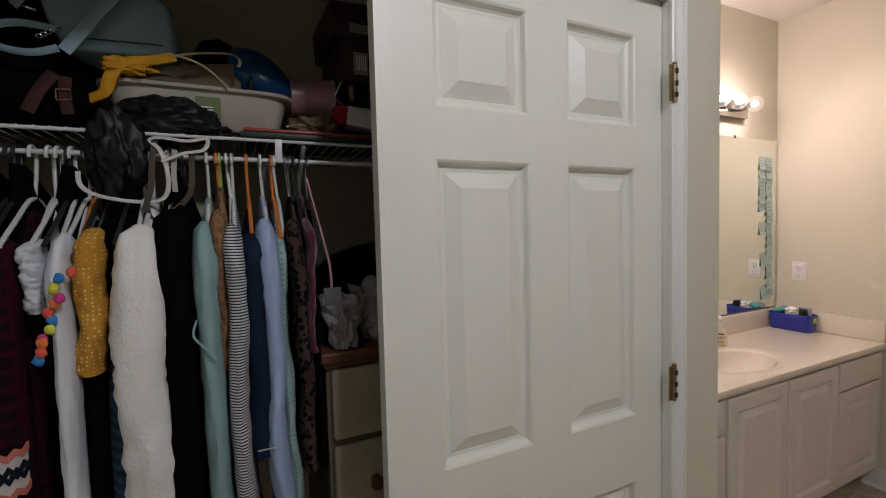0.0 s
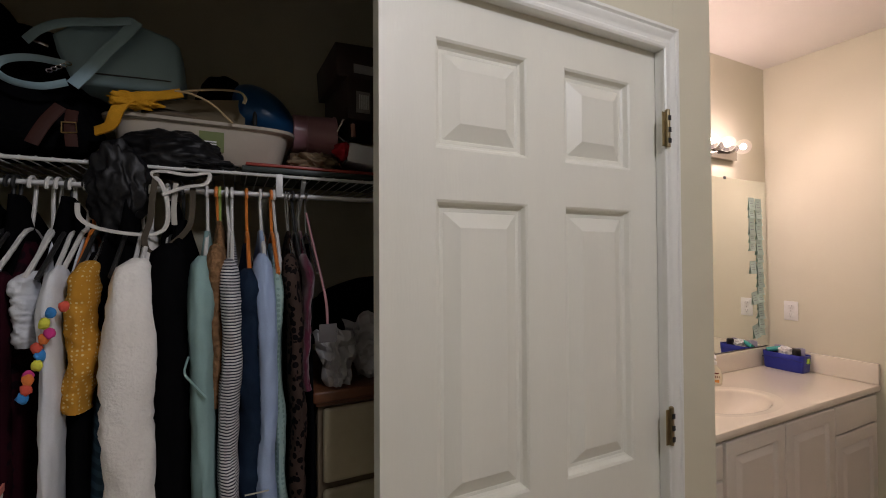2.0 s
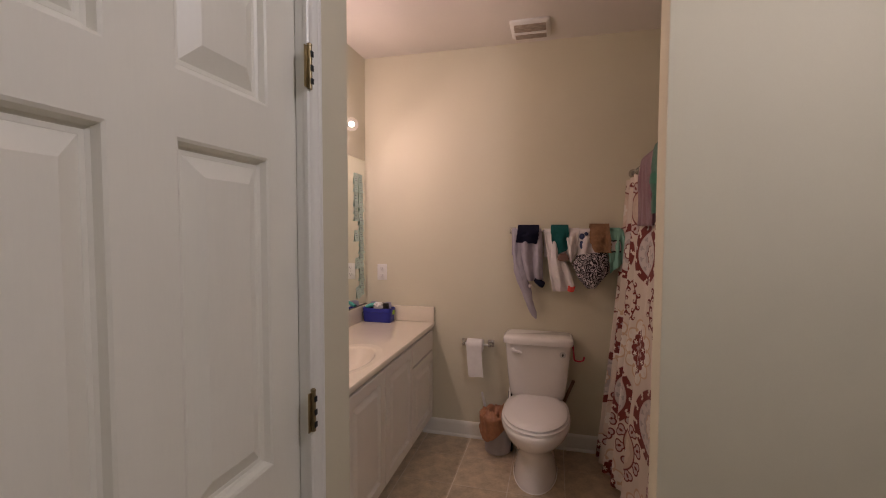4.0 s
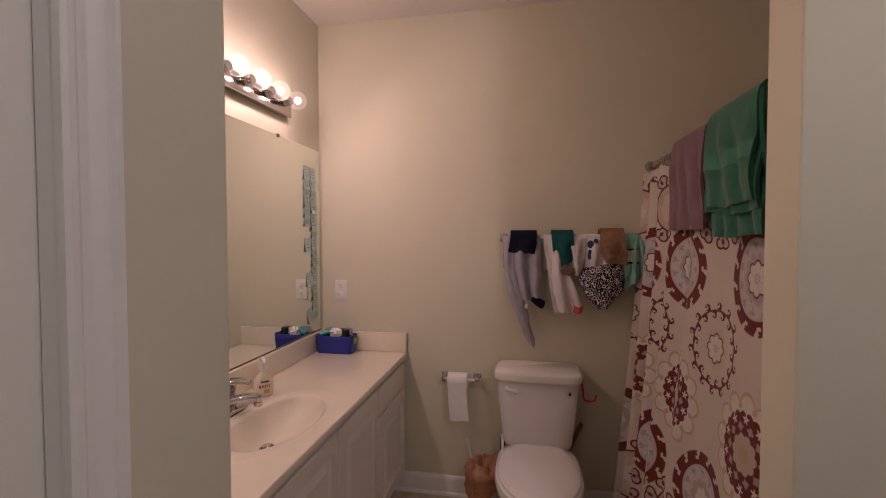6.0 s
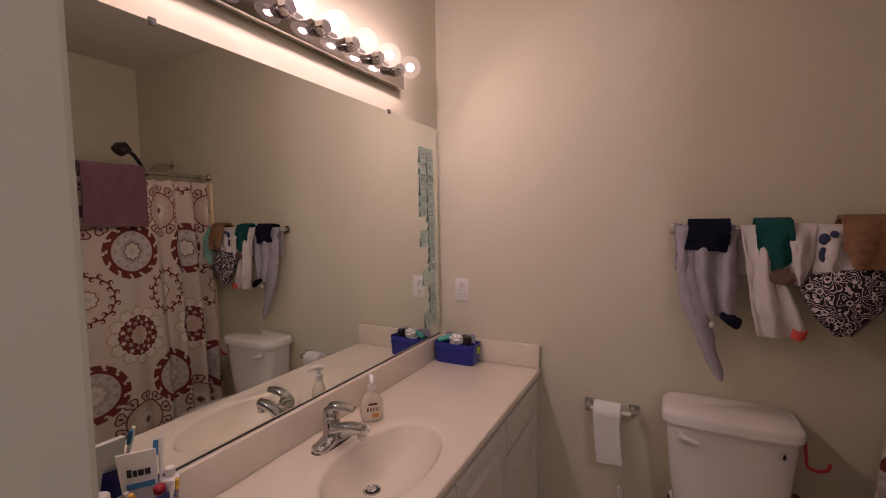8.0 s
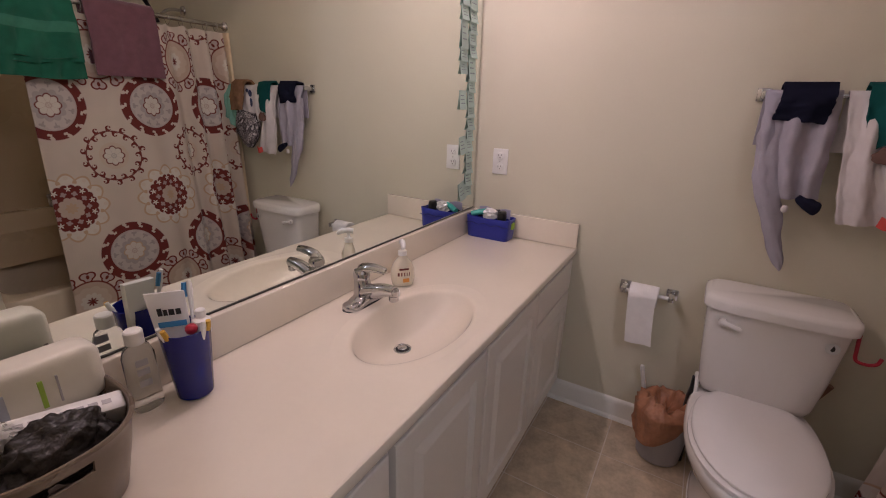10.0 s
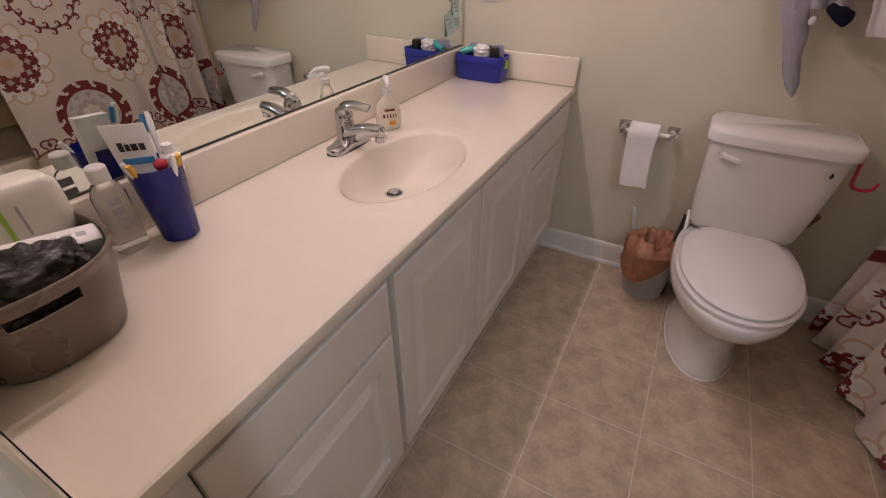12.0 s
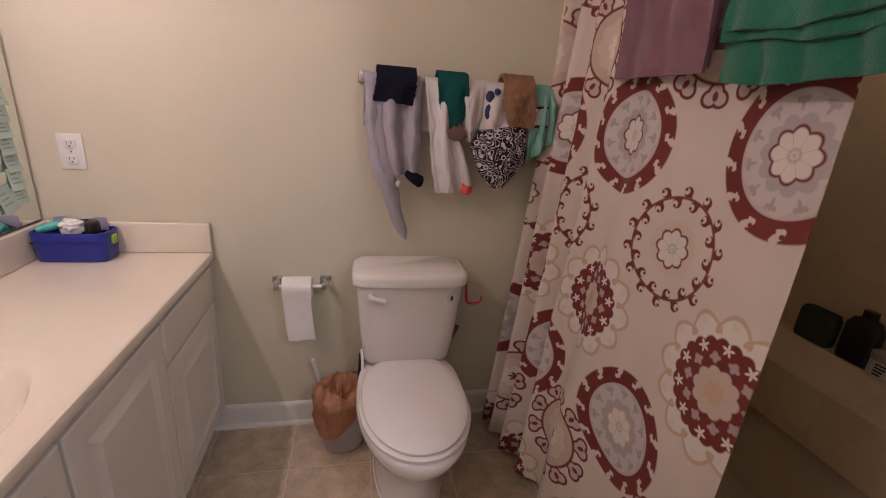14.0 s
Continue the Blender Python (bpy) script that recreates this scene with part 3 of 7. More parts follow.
rows = [tank_ring(z, a, 3.305, h) for z, a, h in ((0.384, 3.165, 0.155), (0.392, 3.150, 0.166), (0.42, 3.140, 0.174), (0.54, 3.128, 0.188), (0.736, 3.118, 0.204))]
part("tank", loft(rows), PORCELAIN, to, angle=50)
rows = [tank_ring(z, a, 3.312, h) for z, a, h in ((0.738, 3.110, 0.210), (0.741, 3.103, 0.216), (0.768, 3.103, 0.218), (0.780, 3.108, 0.214), (0.787, 3.125, 0.200))]
part("tank_lid", loft(rows), PORCELAIN, to, angle=50)
hb = lathe(0, 0, [(0.014, 0), (0.014, 0.012), (0.010, 0.015)], 20)
bmesh.ops.transform(hb, matrix=Matrix.Translation((3.112, TY + 0.150, 0.700)) @ pose(0, 0, 0, 0, -90, 0), verts=hb.verts)
tube(arc([(3.100, TY + 0.150, 0.700), (3.094, TY + 0.125, 0.696), (3.094, TY + 0.095, 0.688)], 5), [0.010, 0.010, 0.0095, 0.009, 0.009, 0.009, 0.009, 0.0095, 0.010, 0.010, 0.007], 12, hb)
part("flush_lever", hb, PORCELAIN, to, "white flush lever")
lbx = lathe(0, 0, [(0.019, 0), (0.019, 0.001)], 32)
bmesh.ops.transform(lbx, matrix=Matrix.Translation((3.1110, TY - 0.152, 0.690)) @ pose(0, 0, 0, 0, -90, 0), verts=lbx.verts)
st_ = part("round_sticker", lbx, mat("sticker_grey", (0.55, 0.55, 0.54), 0.5), to, "round grey sticker with a black flame mark")
lb2 = bmesh.new()
lb2.faces.new([lb2.verts.new((3.1090, TY - 0.152 + a, 0.690 + b)) for a, b in ((0, 0.013), (-0.006, 0.004), (-0.0055, -0.006), (0, -0.010), (0.0055, -0.006), (0.004, 0.002))])
part("flame_mark", lb2, BLACK, st_, "black flame mark", smooth=False)

# ---- bathtub and shower ----
TUBM = mat("tub_acrylic", (0.71, 0.62, 0.48), 0.2, 0, 0.03, 3, 0, 60)
tb = thing("bathtub", (2.63, -0.53, 0), "cream acrylic bathtub behind the shower curtain", "bathtub")
tx0, tx1, ty0, ty1, tz = 1.948, 3.320, -0.918, -0.150, 0.40
outer = lambda z, i=0.0: ring((tx0 + tx1) / 2, (ty0 + ty1) / 2, z, (tx1 - tx0) / 2 - i, (ty1 - ty0) / 2 - i, 64, 14)
inner = lambda z, i, p: ring((tx0 + tx1) / 2, (ty0 + ty1) / 2, z, (tx1 - tx0) / 2 - i, (ty1 - ty0) / 2 - i, 64, p)
rows = [outer(0), outer(tz - 0.02), outer(tz - 0.005, 0.003), outer(tz, 0.01), inner(tz, 0.075, 7), inner(tz - 0.012, 0.088, 6), inner(tz - 0.15, 0.11, 5), inner(0.10, 0.14, 4.5), inner(0.075, 0.19, 4)]
part("apron", loft(rows[:4], caps=False), TUBM, tb, angle=50)
b_ = loft(rows[3:], caps=False)
b_.faces.new([v for v in b_.verts][-64:])
part("basin", b_, TUBM, tb, angle=50)
SURR = mat("surround_acrylic", (0.78, 0.64, 0.43), 0.28, 0, 0.03, 3, 0, 60)
su = thing("shower_surround", (2.63, -0.91, tz), "smooth cream acrylic shower surround with a ledge", "shower surround", kind="structure")
part("back_panel", box(tx0, tx1, -0.919, -0.900, tz + 0.002, 1.86, 0.006), SURR, su)
part("end_panel", box(tx1 - 0.018, tx1 + 0.001, -0.899, -0.062, tz + 0.002, 1.775, 0.006), SURR, su)
part("end_panel", box(tx0, tx0 + 0.018, -0.899, -0.13, tz + 0.002, 1.86, 0.006), SURR, su)
part("foot_strip", box(tx1 - 0.012, tx1 + 0.001, -0.148, -0.062, 0.001, tz + 0.001, 0.005), SURR, su)
ledge = [(-0.8995, tz + 0.003), (-0.775, tz + 0.003), (-0.785, 0.60), (-0.80, 0.615), (-0.845, 0.690), (-0.855, 0.700), (-0.8995, 0.702)]
part("ledge", loft([[Vector((x, y, z)) for y, z in ledge] for x in (tx0 + 0.02, tx1 - 0.02)]), SURR, su)
RODY, RODZ = -0.098, 1.812
rd = thing("curtain_rod", (XT, RODY, RODZ), "chrome shower curtain rod on end flanges", "curtain rod")
part("rod", tube([(1.948, RODY, RODZ), (2.6, RODY, RODZ), (3.318, RODY, RODZ)], 0.0125, 16), STEEL, rd)
for xa, xb in ((3.3225, 3.30), (1.9455, 1.968)):
    part("flange", tube([(xa, RODY, RODZ), ((xa + xb) / 2, RODY, RODZ), (xb, RODY, RODZ)], [0.028, 0.026, 0.017], 20), STEEL, rd)

# ---- shower curtain ----
CX0, CX1, CZ0, CZ1 = 2.235, 3.300, 0.035, 1.775


def curtain_y(x, z):
    """Folds: flat towards the free edge, gathered towards the wall."""
    f = (x - CX0) / (CX1 - CX0)
    drop = (CZ1 - z) / (CZ1 - CZ0)
    g = max(0.0, (f - 0.42) / 0.58)
    amp = 0.011 + 0.033 * g ** 0.8
    ph = 2 * math.pi * (2.0 * f + 4.0 * f ** 3) + 0.8 * math.sin(3 * drop + 4 * f)
    y = RODY + 0.012 + amp * math.sin(ph) * (0.75 + 0.45 * drop) + 0.026 * wob(x * 3.2, z * 1.0, 3.1)
    return y + 0.135 * drop ** 1.35 * (0.75 + 0.35 * g)


def curtain_fn(u, v):
    x = CX0 + (CX1 - CX0) * u
    z = CZ0 + (CZ1 - CZ0) * v
    drop = 1 - v
    g = max(0.0, (u - 0.42) / 0.58)
    x = CX0 + (CX1 - CX0) * u + (0.022 - 0.10 * drop) * (1 - u) ** 2
    x2 = x + 0.02 * g * math.sin(14 * u + 2 * drop) - 0.09 * drop * g ** 2 * 0.6
    zz = z - (0.012 * abs(math.sin(2 * math.pi * 6 * u)) if v > 0.98 else 0)
    tuck = min(1.0, drop / 0.2) * (1 - u) ** 1.6
    return (x2 + 0.050 * tuck, curtain_y(CX0 + (CX1 - CX0) * u, z) - 0.075 * tuck, zz)


def shader_math(nt):
    def op(kind, a, b=0.0, c=None):
        n = nt.nodes.new("ShaderNodeMath")
        n.operation = kind
        for i, val in enumerate((a, b) if c is None else (a, b, c)):
            if isinstance(val, (int, float)):
                n.inputs[i].default_value = val
            else:
                nt.links.new(val, n.inputs[i])
        return n.outputs[0]
    return op


def curtain_material():
    m = bpy.data.materials.new("curtain_print")
    m.use_nodes = True
    nt = m.node_tree
    N, L = nt.nodes.new, nt.links.new
    op = shader_math(nt)
    p = nt.nodes["Principled BSDF"]
    uvn = N("ShaderNodeUVMap")
    sep = N("ShaderNodeSeparateXYZ")
    L(uvn.outputs[0], sep.inputs[0])
    # cloth metres: the gathered side takes more cloth
    u, v = sep.outputs[0], sep.outputs[1]
    gx = op("MAXIMUM", op("SUBTRACT", u, 0.5), 0.0)
    X = op("ADD", op("MULTIPLY", u, CX1 - CX0), op("MULTIPLY", op("POWER", gx, 1.6), 0.9))
    Z = op("MULTIPLY_ADD", v, CZ1 - CZ0, CZ0)
    state = {"col": None}

    def rgb(c):
        n = N("ShaderNodeRGB")
        n.outputs[0].default_value = (*c, 1)
        return n.outputs[0]

    def over(mask, colour):
        n = N("ShaderNodeMixRGB")
        L(mask, n.inputs[0])
        L(state["col"], n.inputs[1])
        n.inputs[2].default_value = (*colour, 1)
        state["col"] = n.outputs[0]

    def below(a, b, soft=0.0025):
        """1 where a < b."""
        n = N("ShaderNodeMapRange")
        L(a, n.inputs[0])
        for i, val in ((1, b + soft), (2, b - soft), (3, 0.0), (4, 1.0)):
            n.inputs[i].default_value = val
        return n.outputs[0]

    def below2(a, b):
        d = op("SUBTRACT", b, a)
        n = N("ShaderNodeMapRange")
        L(d, n.inputs[0])
        for i, val in ((1, -0.0025), (2, 0.0025), (3, 0.0), (4, 1.0)):
            n.inputs[i].default_value = val
        return n.outputs[0]

    BASE, RED, GREY, TAN, PALE = (0.75, 0.655, 0.57), (0.20, 0.028, 0.022), (0.46, 0.41, 0.40), (0.66, 0.47, 0.32), (0.82, 0.76, 0.69)
    state["col"] = rgb(BASE)
    PX, PZ = 0.488, 2.03

    def cell(cx, cz):
        """Polar place inside the repeat whose centre is at cx, cz."""
        dx = op("SUBTRACT", op("FLOORED_MODULO", op("ADD", op("SUBTRACT", X, cx), PX / 2), PX), PX / 2)
        dz = op("SUBTRACT", op("FLOORED_MODULO", op("ADD", op("SUBTRACT", Z, cz), PZ / 2), PZ), PZ / 2)
        r = op("SQRT", op("ADD", op("MULTIPLY", dx, dx), op("MULTIPLY", dz, dz)))
        return r, op("ARCTAN2", dz, dx)

    def band(r, a, b):
        return op("MULTIPLY", below(r, b), op("SUBTRACT", 1.0, below(r, a)))

    def petals(r, th, n, r0, amp, phase=0.0):
        """1 inside a scalloped outline."""
        c = op("ABSOLUTE", op("COSINE", op("MULTIPLY_ADD", th, n / 2, phase)))
        return below2(r, op("MULTIPLY_ADD", c, amp, r0))

    def spots(r, th, n, rc, size, phase=0.0):
        """n spots round a circle of radius rc."""
        sec = 2 * math.pi / n
        t = op("SUBTRACT", op("FLOORED_MODULO", op("ADD", th, phase + 20 * math.pi), sec), sec / 2)
        a = op("MULTIPLY", t, rc)
        b = op("SUBTRACT", r, rc)
        return below(op("SQRT", op("ADD", op("MULTIPLY", a, a), op("MULTIPLY", b, b))), size)

    def local(r, th, n, rc, phase=0.0):
        """Place round the nearest of n points on a circle: along it, outwards."""
        sec = 2 * math.pi / n
        t = op("SUBTRACT", op("FLOORED_MODULO", op("ADD", th, phase + 20 * math.pi), sec), sec / 2)
        return op("MULTIPLY", t, rc), op("SUBTRACT", r, rc)

    def disc(a, b, ca, cb, size, squash=1.0):
        x_, y_ = op("SUBTRACT", a, ca), op("MULTIPLY", op("SUBTRACT", b, cb), squash)
        return below(op("SQRT", op("ADD", op("MULTIPLY", x_, x_), op("MULTIPLY", y_, y_))), size, 0.0016)

    def running_dog(r, th, n, rc, k=1.0):
        """Pale hooks that curl into a red ring from its outer edge."""
        a, b = local(r, th, n, rc)
        over(disc(a, b, 0.007 * k, 0.015 * k, 0.0085 * k, 0.9), BASE)
        over(disc(a, b, -0.001 * k, 0.002 * k, 0.0115 * k), BASE)
        over(disc(a, b, -0.009 * k, -0.004 * k, 0.0065 * k), BASE)
        over(disc(a, b, -0.008 * k, 0.006 * k, 0.0055 * k), RED)
        over(disc(a, b, 0.010 * k, -0.003 * k, 0.0055 * k), RED)

    def rosette(r, th, n, size, rim, fill, lines):
        """A scalloped flower: rim, petals parted by thin lines, a ringed core."""
        over(petals(r, th, n, size, size * 0.22), rim)
        over(petals(r, th, n, size * 0.86, size * 0.22), fill)
        cut = op("MULTIPLY", op("ABSOLUTE", op("COSINE", op("MULTIPLY_ADD", th, n / 2, 0.0))), r)
        over(op("MULTIPLY", below(cut, 0.0022, 0.001), below(r, size * 0.9)), lines)
        over(band(r, size * 0.20, size * 0.30), lines)

    def sprigs(r, th, n, rc, colour, k=1.0, phase=0.0):
        """Three-leaved sprigs round a circle."""
        a, b = local(r, th, n, rc, phase)
        over(disc(a, b, 0.0, 0.004 * k, 0.0055 * k, 0.6), colour)
        over(disc(a, b, 0.008 * k, 0.007 * k, 0.0045 * k, 0.75), colour)
        over(disc(a, b, -0.008 * k, 0.007 * k, 0.0045 * k, 0.75), colour)
        over(disc(a, b, 0.0, -0.007 * k, 0.0035 * k, 0.5), colour)

    def stars(r, th, n, rc, size, colour):
        a, b = local(r, th, n, rc)
        rr = op("SQRT", op("ADD", op("MULTIPLY", a, a), op("MULTIPLY", b, b)))
        edge = op("MULTIPLY_ADD", op("COSINE", op("MULTIPLY", op("ARCTAN2", a, b), 5.0)), size * 0.32, size * 0.68)
        over(below2(rr, edge), colour)

    FIELD = (0.60, 0.53, 0.51)

    def ringed(cx, cz, rim):
        r, th = cell(cx, cz)
        over(band(r, 0.120, 0.166), RED)
        running_dog(r, th, 13, 0.147)
        over(below(r, 0.120), FIELD)
        over(petals(r, th, 12, 0.104, 0.012), (0.68, 0.61, 0.58))
        sprigs(r, th, 11, 0.096, GREY)
        over(petals(r, th, 11, 0.066, 0.012), (0.52, 0.46, 0.45))
        rosette(r, th, 8, 0.047, rim, PALE, (0.62, 0.50, 0.44))

    def med_a(cx, cz):
        ringed(cx, cz, RED)

    def med_e(cx, cz):
        ringed(cx, cz, TAN)

    def med_b(cx, cz):
        r, th = cell(cx, cz)
        over(band(r, 0.1265, 0.1315), RED)
        for rc, up, ph in ((0.143, 1, 0.0), (0.116, -1, 0.22)):
            a, b = local(r, th, 14, rc, ph)
            over(disc(a, b, 0.0, 0.001 * up, 0.0135), RED)
            over(disc(a, b, -0.006, 0.003 * up, 0.0085), BASE)
            over(disc(a, b, -0.008, 0.007 * up, 0.0042), RED)
            over(disc(a, b, 0.010, -0.008 * up, 0.0045), RED)
        over(band(r, 0.1265, 0.1315), RED)
        over(below(r, 0.070), (0.74, 0.61, 0.50))
        rosette(r, th, 8, 0.044, RED, PALE, (0.55, 0.52, 0.50))

    def med_c(cx, cz):
        r, th = cell(cx, cz)
        over(petals(r, th, 12, 0.150, 0.028), TAN)
        over(petals(r, th, 12, 0.139, 0.028), PALE)
        a, b = local(r, th, 12, 0.150, math.pi / 12)
        over(disc(a, b, 0.0, 0.004, 0.010), (0.79, 0.70, 0.61))
        a, b = local(r, th, 12, 0.133)
        over(disc(a, b, 0.0, 0.0, 0.0095, 0.7), TAN)
        over(below(r, 0.127), PALE)
        over(petals(r, th, 22, 0.113, 0.008), RED)
        stars(r, th, 10, 0.100, 0.0145, PALE)
        a, b = local(r, th, 10, 0.072, 0.31)
        over(disc(a, b, 0.0, 0.004, 0.0075, 0.6), (0.50, 0.38, 0.36))
        over(disc(a, b, 0.009, 0.004, 0.0045), (0.50, 0.38, 0.36))
        over(disc(a, b, -0.009, 0.004, 0.0045), (0.50, 0.38, 0.36))
        over(petals(r, th, 10, 0.050, 0.008), (0.66, 0.53, 0.44))
        over(petals(r, th, 8, 0.018, 0.010), TAN)

    def med_d(cx, cz):
        r, th = cell(cx, cz)
        a, b = local(r, th, 10, 0.138)
        for grow, colour in ((0.0, RED), (-0.0075, (0.60, 0.49, 0.46))):
            over(disc(a, b, 0.013, 0.008, 0.022 + grow), colour)
            over(disc(a, b, -0.013, 0.008, 0.022 + grow), colour)
            over(disc(a, b, 0.0, -0.008, 0.024 + grow), colour)
        over(disc(a, b, 0.0, 0.002, 0.007, 0.6), RED)
        over(below(r, 0.117), RED)
        over(below(r, 0.109), (0.64, 0.50, 0.40))
        over(petals(r, th, 10, 0.076, 0.010), (0.72, 0.60, 0.50))
        over(petals(r, th, 10, 0.040, 0.010), PALE)
        over(petals(r, th, 8, 0.008, 0.016), RED)

    a0 = 2.305 - CX0
    for fn, cx, cz in ((med_a, a0, 1.335), (med_c, a0, 0.83), (med_d, a0, 0.32), (med_b, a0, 1.84),
                       (med_d, a0 + PX / 2, 1.58), (med_b, a0 + PX / 2, 1.075), (med_e, a0 + PX / 2, 0.54), (med_c, a0 + PX / 2, 0.035)):
        fn(cx, cz)
    n1 = N("ShaderNodeTexNoise")
    n1.inputs["Scale"].default_value = 9
    mr = N("ShaderNodeMapRange")
    mr.inputs[3].default_value, mr.inputs[4].default_value = 0.9, 1.08
    L(n1.outputs[0], mr.inputs[0])
    mul = N("ShaderNodeMixRGB")
    mul.blend_type, mul.inputs[0].default_value = "MULTIPLY", 1.0
    L(state["col"], mul.inputs[1]), L(mr.outputs[0], mul.inputs[2])
    L(mul.outputs[0], p.inputs["Base Color"])
    wv = N("ShaderNodeTexNoise")
    wv.inputs["Scale"].default_value = 500
    b = N("ShaderNodeBump")
    b.inputs["Strength"].default_value, b.inputs["Distance"].default_value = 0.15, 0.001
    L(wv.outputs[0], b.inputs["Height"]), L(b.outputs[0], p.inputs["Normal"])
    p.inputs["Roughness"].default_value, p.inputs["Sheen Weight"].default_value = 0.75, 0.15
    # thin cloth lets some light through
    tr, mx = N("ShaderNodeBsdfTranslucent"), N("ShaderNodeMixShader")
    mx.inputs[0].default_value = 0.26
    L(mul.outputs[0], tr.inputs[0])
    L(p.outputs[0], mx.inputs[1]), L(tr.outputs[0], mx.inputs[2])
    L(mx.outputs[0], nt.nodes["Material Output"].inputs[0])
    return m


CURTAIN = curtain_material()
cu = thing("shower_curtain", (2.8, RODY, CZ0), "cream shower curtain printed with dark red medallions", "shower curtain")
part("cloth", sheet(curtain_fn, 170, 70, 0.0016, uv=True), CURTAIN, cu, angle=80)
for k in range(12):
    f = (k + 0.5) / 12
    x = CX0 + 0.02 + (CX1 - CX0 - 0.03) * (f ** 0.8)
    pts = [(x + 0.002 * math.sin(a), RODY + 0.019 * math.sin(a), RODZ - 0.012 + 0.026 * math.cos(a)) for a in [2 * math.pi * i / 20 for i in range(21)]]
    part("curtain_ring", tube(pts, 0.0016, 6), CHROME, cu)
# ---- bathroom: small fixtures ----
dome = thing("ceiling_lamp", (0.70, -0.42, 2.62), "round flush white glass ceiling lamp, lit", "ceiling lamp")
dl = bpy.data.materials.new("lit_glass")
dl.use_nodes = True
dp = dl.node_tree.nodes["Principled BSDF"]
dp.inputs["Emission Color"].default_value, dp.inputs["Emission Strength"].default_value = (1, 0.94, 0.86, 1), 2.0
part("base", lathe(0.70, -0.42, [(0.155, ZC - 0.022), (0.165, ZC - 0.018), (0.165, ZC - 0.001)]), STEEL, dome)
part("glass_shade", lathe(0.70, -0.42, [(0.02, 2.607), (0.09, 2.613), (0.135, 2.634), (0.15, ZC - 0.023)]), dl, dome, "frosted white glass shade")

# exhaust fan grille
vx0, vx1, vy0, vy1 = 2.995, 3.235, 0.415, 0.650
vt = thing("exhaust_fan", ((vx0 + vx1) / 2, (vy0 + vy1) / 2, ZC - 0.03), "white square exhaust fan grille on the ceiling", "vent")
rows = []
for z, i in ((ZC - 0.001, 0.0), (ZC - 0.012, 0.0), (ZC - 0.020, 0.012), (ZC - 0.022, 0.020)):
    rows.append(ring((vx0 + vx1) / 2, (vy0 + vy1) / 2, z, (vx1 - vx0) / 2 - i, (vy1 - vy0) / 2 - i, 40, 12))
part("frame", loft(rows), PLASTIC_W, vt)
GRIM = mat("grille_grime", (0.40, 0.34, 0.27), 0.8, 0, 0.3, 30, 0.3, 150)
part("recess", box(vx0 + 0.026, vx1 - 0.026, vy0 + 0.026, vy1 - 0.026, ZC - 0.0245, ZC - 0.0222), GRIM, vt, "dusty brown grille recess", smooth=False)
for k in range(9):
    xx = vx0 + 0.036 + k * (vx1 - vx0 - 0.072) / 8
    part("slat", box(xx - 0.003, xx + 0.003, vy0 + 0.024, vy1 - 0.024, ZC - 0.031, ZC - 0.0247, 0.001), GRIM, vt)
part("crossbar", box(vx0 + 0.105, vx1 - 0.105, vy0 + 0.02, vy1 - 0.02, ZC - 0.035, ZC - 0.0312, 0.002), PLASTIC_W, vt)

# shower head
sh = thing("hand_shower", (XT - 0.02, -0.50, 1.905), "black hand shower on a chrome wall arm", "shower head")
part("arm", tube(arc([(3.302, -0.50, 1.925), (3.22, -0.50, 1.920), (3.16, -0.50, 1.885)], 6), 0.010, 12), CHROME, sh)
part("wall_plate", tube([(3.304, -0.50, 1.925), (3.296, -0.50, 1.925), (3.288, -0.50, 1.925)], [0.03, 0.027, 0.012], 20), CHROME, sh)
BLKP = mat("black_plastic", (0.015, 0.015, 0.017), 0.3, 0, 0.1, 20, 0.03)
part("handle", tube(arc([(3.13, -0.50, 1.835), (3.10, -0.49, 1.885), (3.04, -0.46, 1.955), (2.98, -0.44, 1.990)], 6), [0.012] * 10 + [0.013] * 6 + [0.016, 0.02, 0.026], 14), BLKP, sh)
part("spray_face", tube([(3.00, -0.445, 1.985), (2.965, -0.435, 1.997), (2.935, -0.43, 1.985), (2.92, -0.428, 1.970)], [0.022, 0.042, 0.047, 0.040], 20), BLKP, sh)

# toilet paper holder and roll
tp = thing("toilet_paper_holder", (XT, 0.874, 0.676), "chrome two-post toilet paper holder on the wall", "paper holder")
for yy in (0.964, 0.784):
    b = box(XT - 0.010, XT - 0.0005, yy - 0.022, yy + 0.022, 0.652, 0.700, 0.004)
    box(XT - 0.072, XT - 0.009, yy - 0.011, yy + 0.011, 0.664, 0.690, 0.005, bm=b)
    part("post", b, CHROME, tp)
part("spindle", tube([(XT - 0.058, 0.954, 0.677), (XT - 0.058, 0.874, 0.677), (XT - 0.058, 0.794, 0.677)], 0.008, 12), PLASTIC_W, tp)
PAPER = mat("tissue", (0.84, 0.82, 0.80), 0.95, 0, 0.05, 30, 0.35, 250, 0.1)
rl = thing("toilet_roll", (XT - 0.058, 0.886, 0.63), "white toilet roll with a hanging tail", "toilet roll")
px, pz, PR = XT - 0.058, 0.672, 0.043
rows = [[Vector((px + r * math.cos(a), y, pz + r * math.sin(a))) for a in [2 * math.pi * k / 36 for k in range(36)]] for y, r in ((0.832, 0.018), (0.832, PR - 0.002), (0.834, PR), (0.938, PR), (0.940, PR - 0.002), (0.940, 0.018), (0.832, 0.018))]
part("roll", loft(rows, caps=False), PAPER, rl)


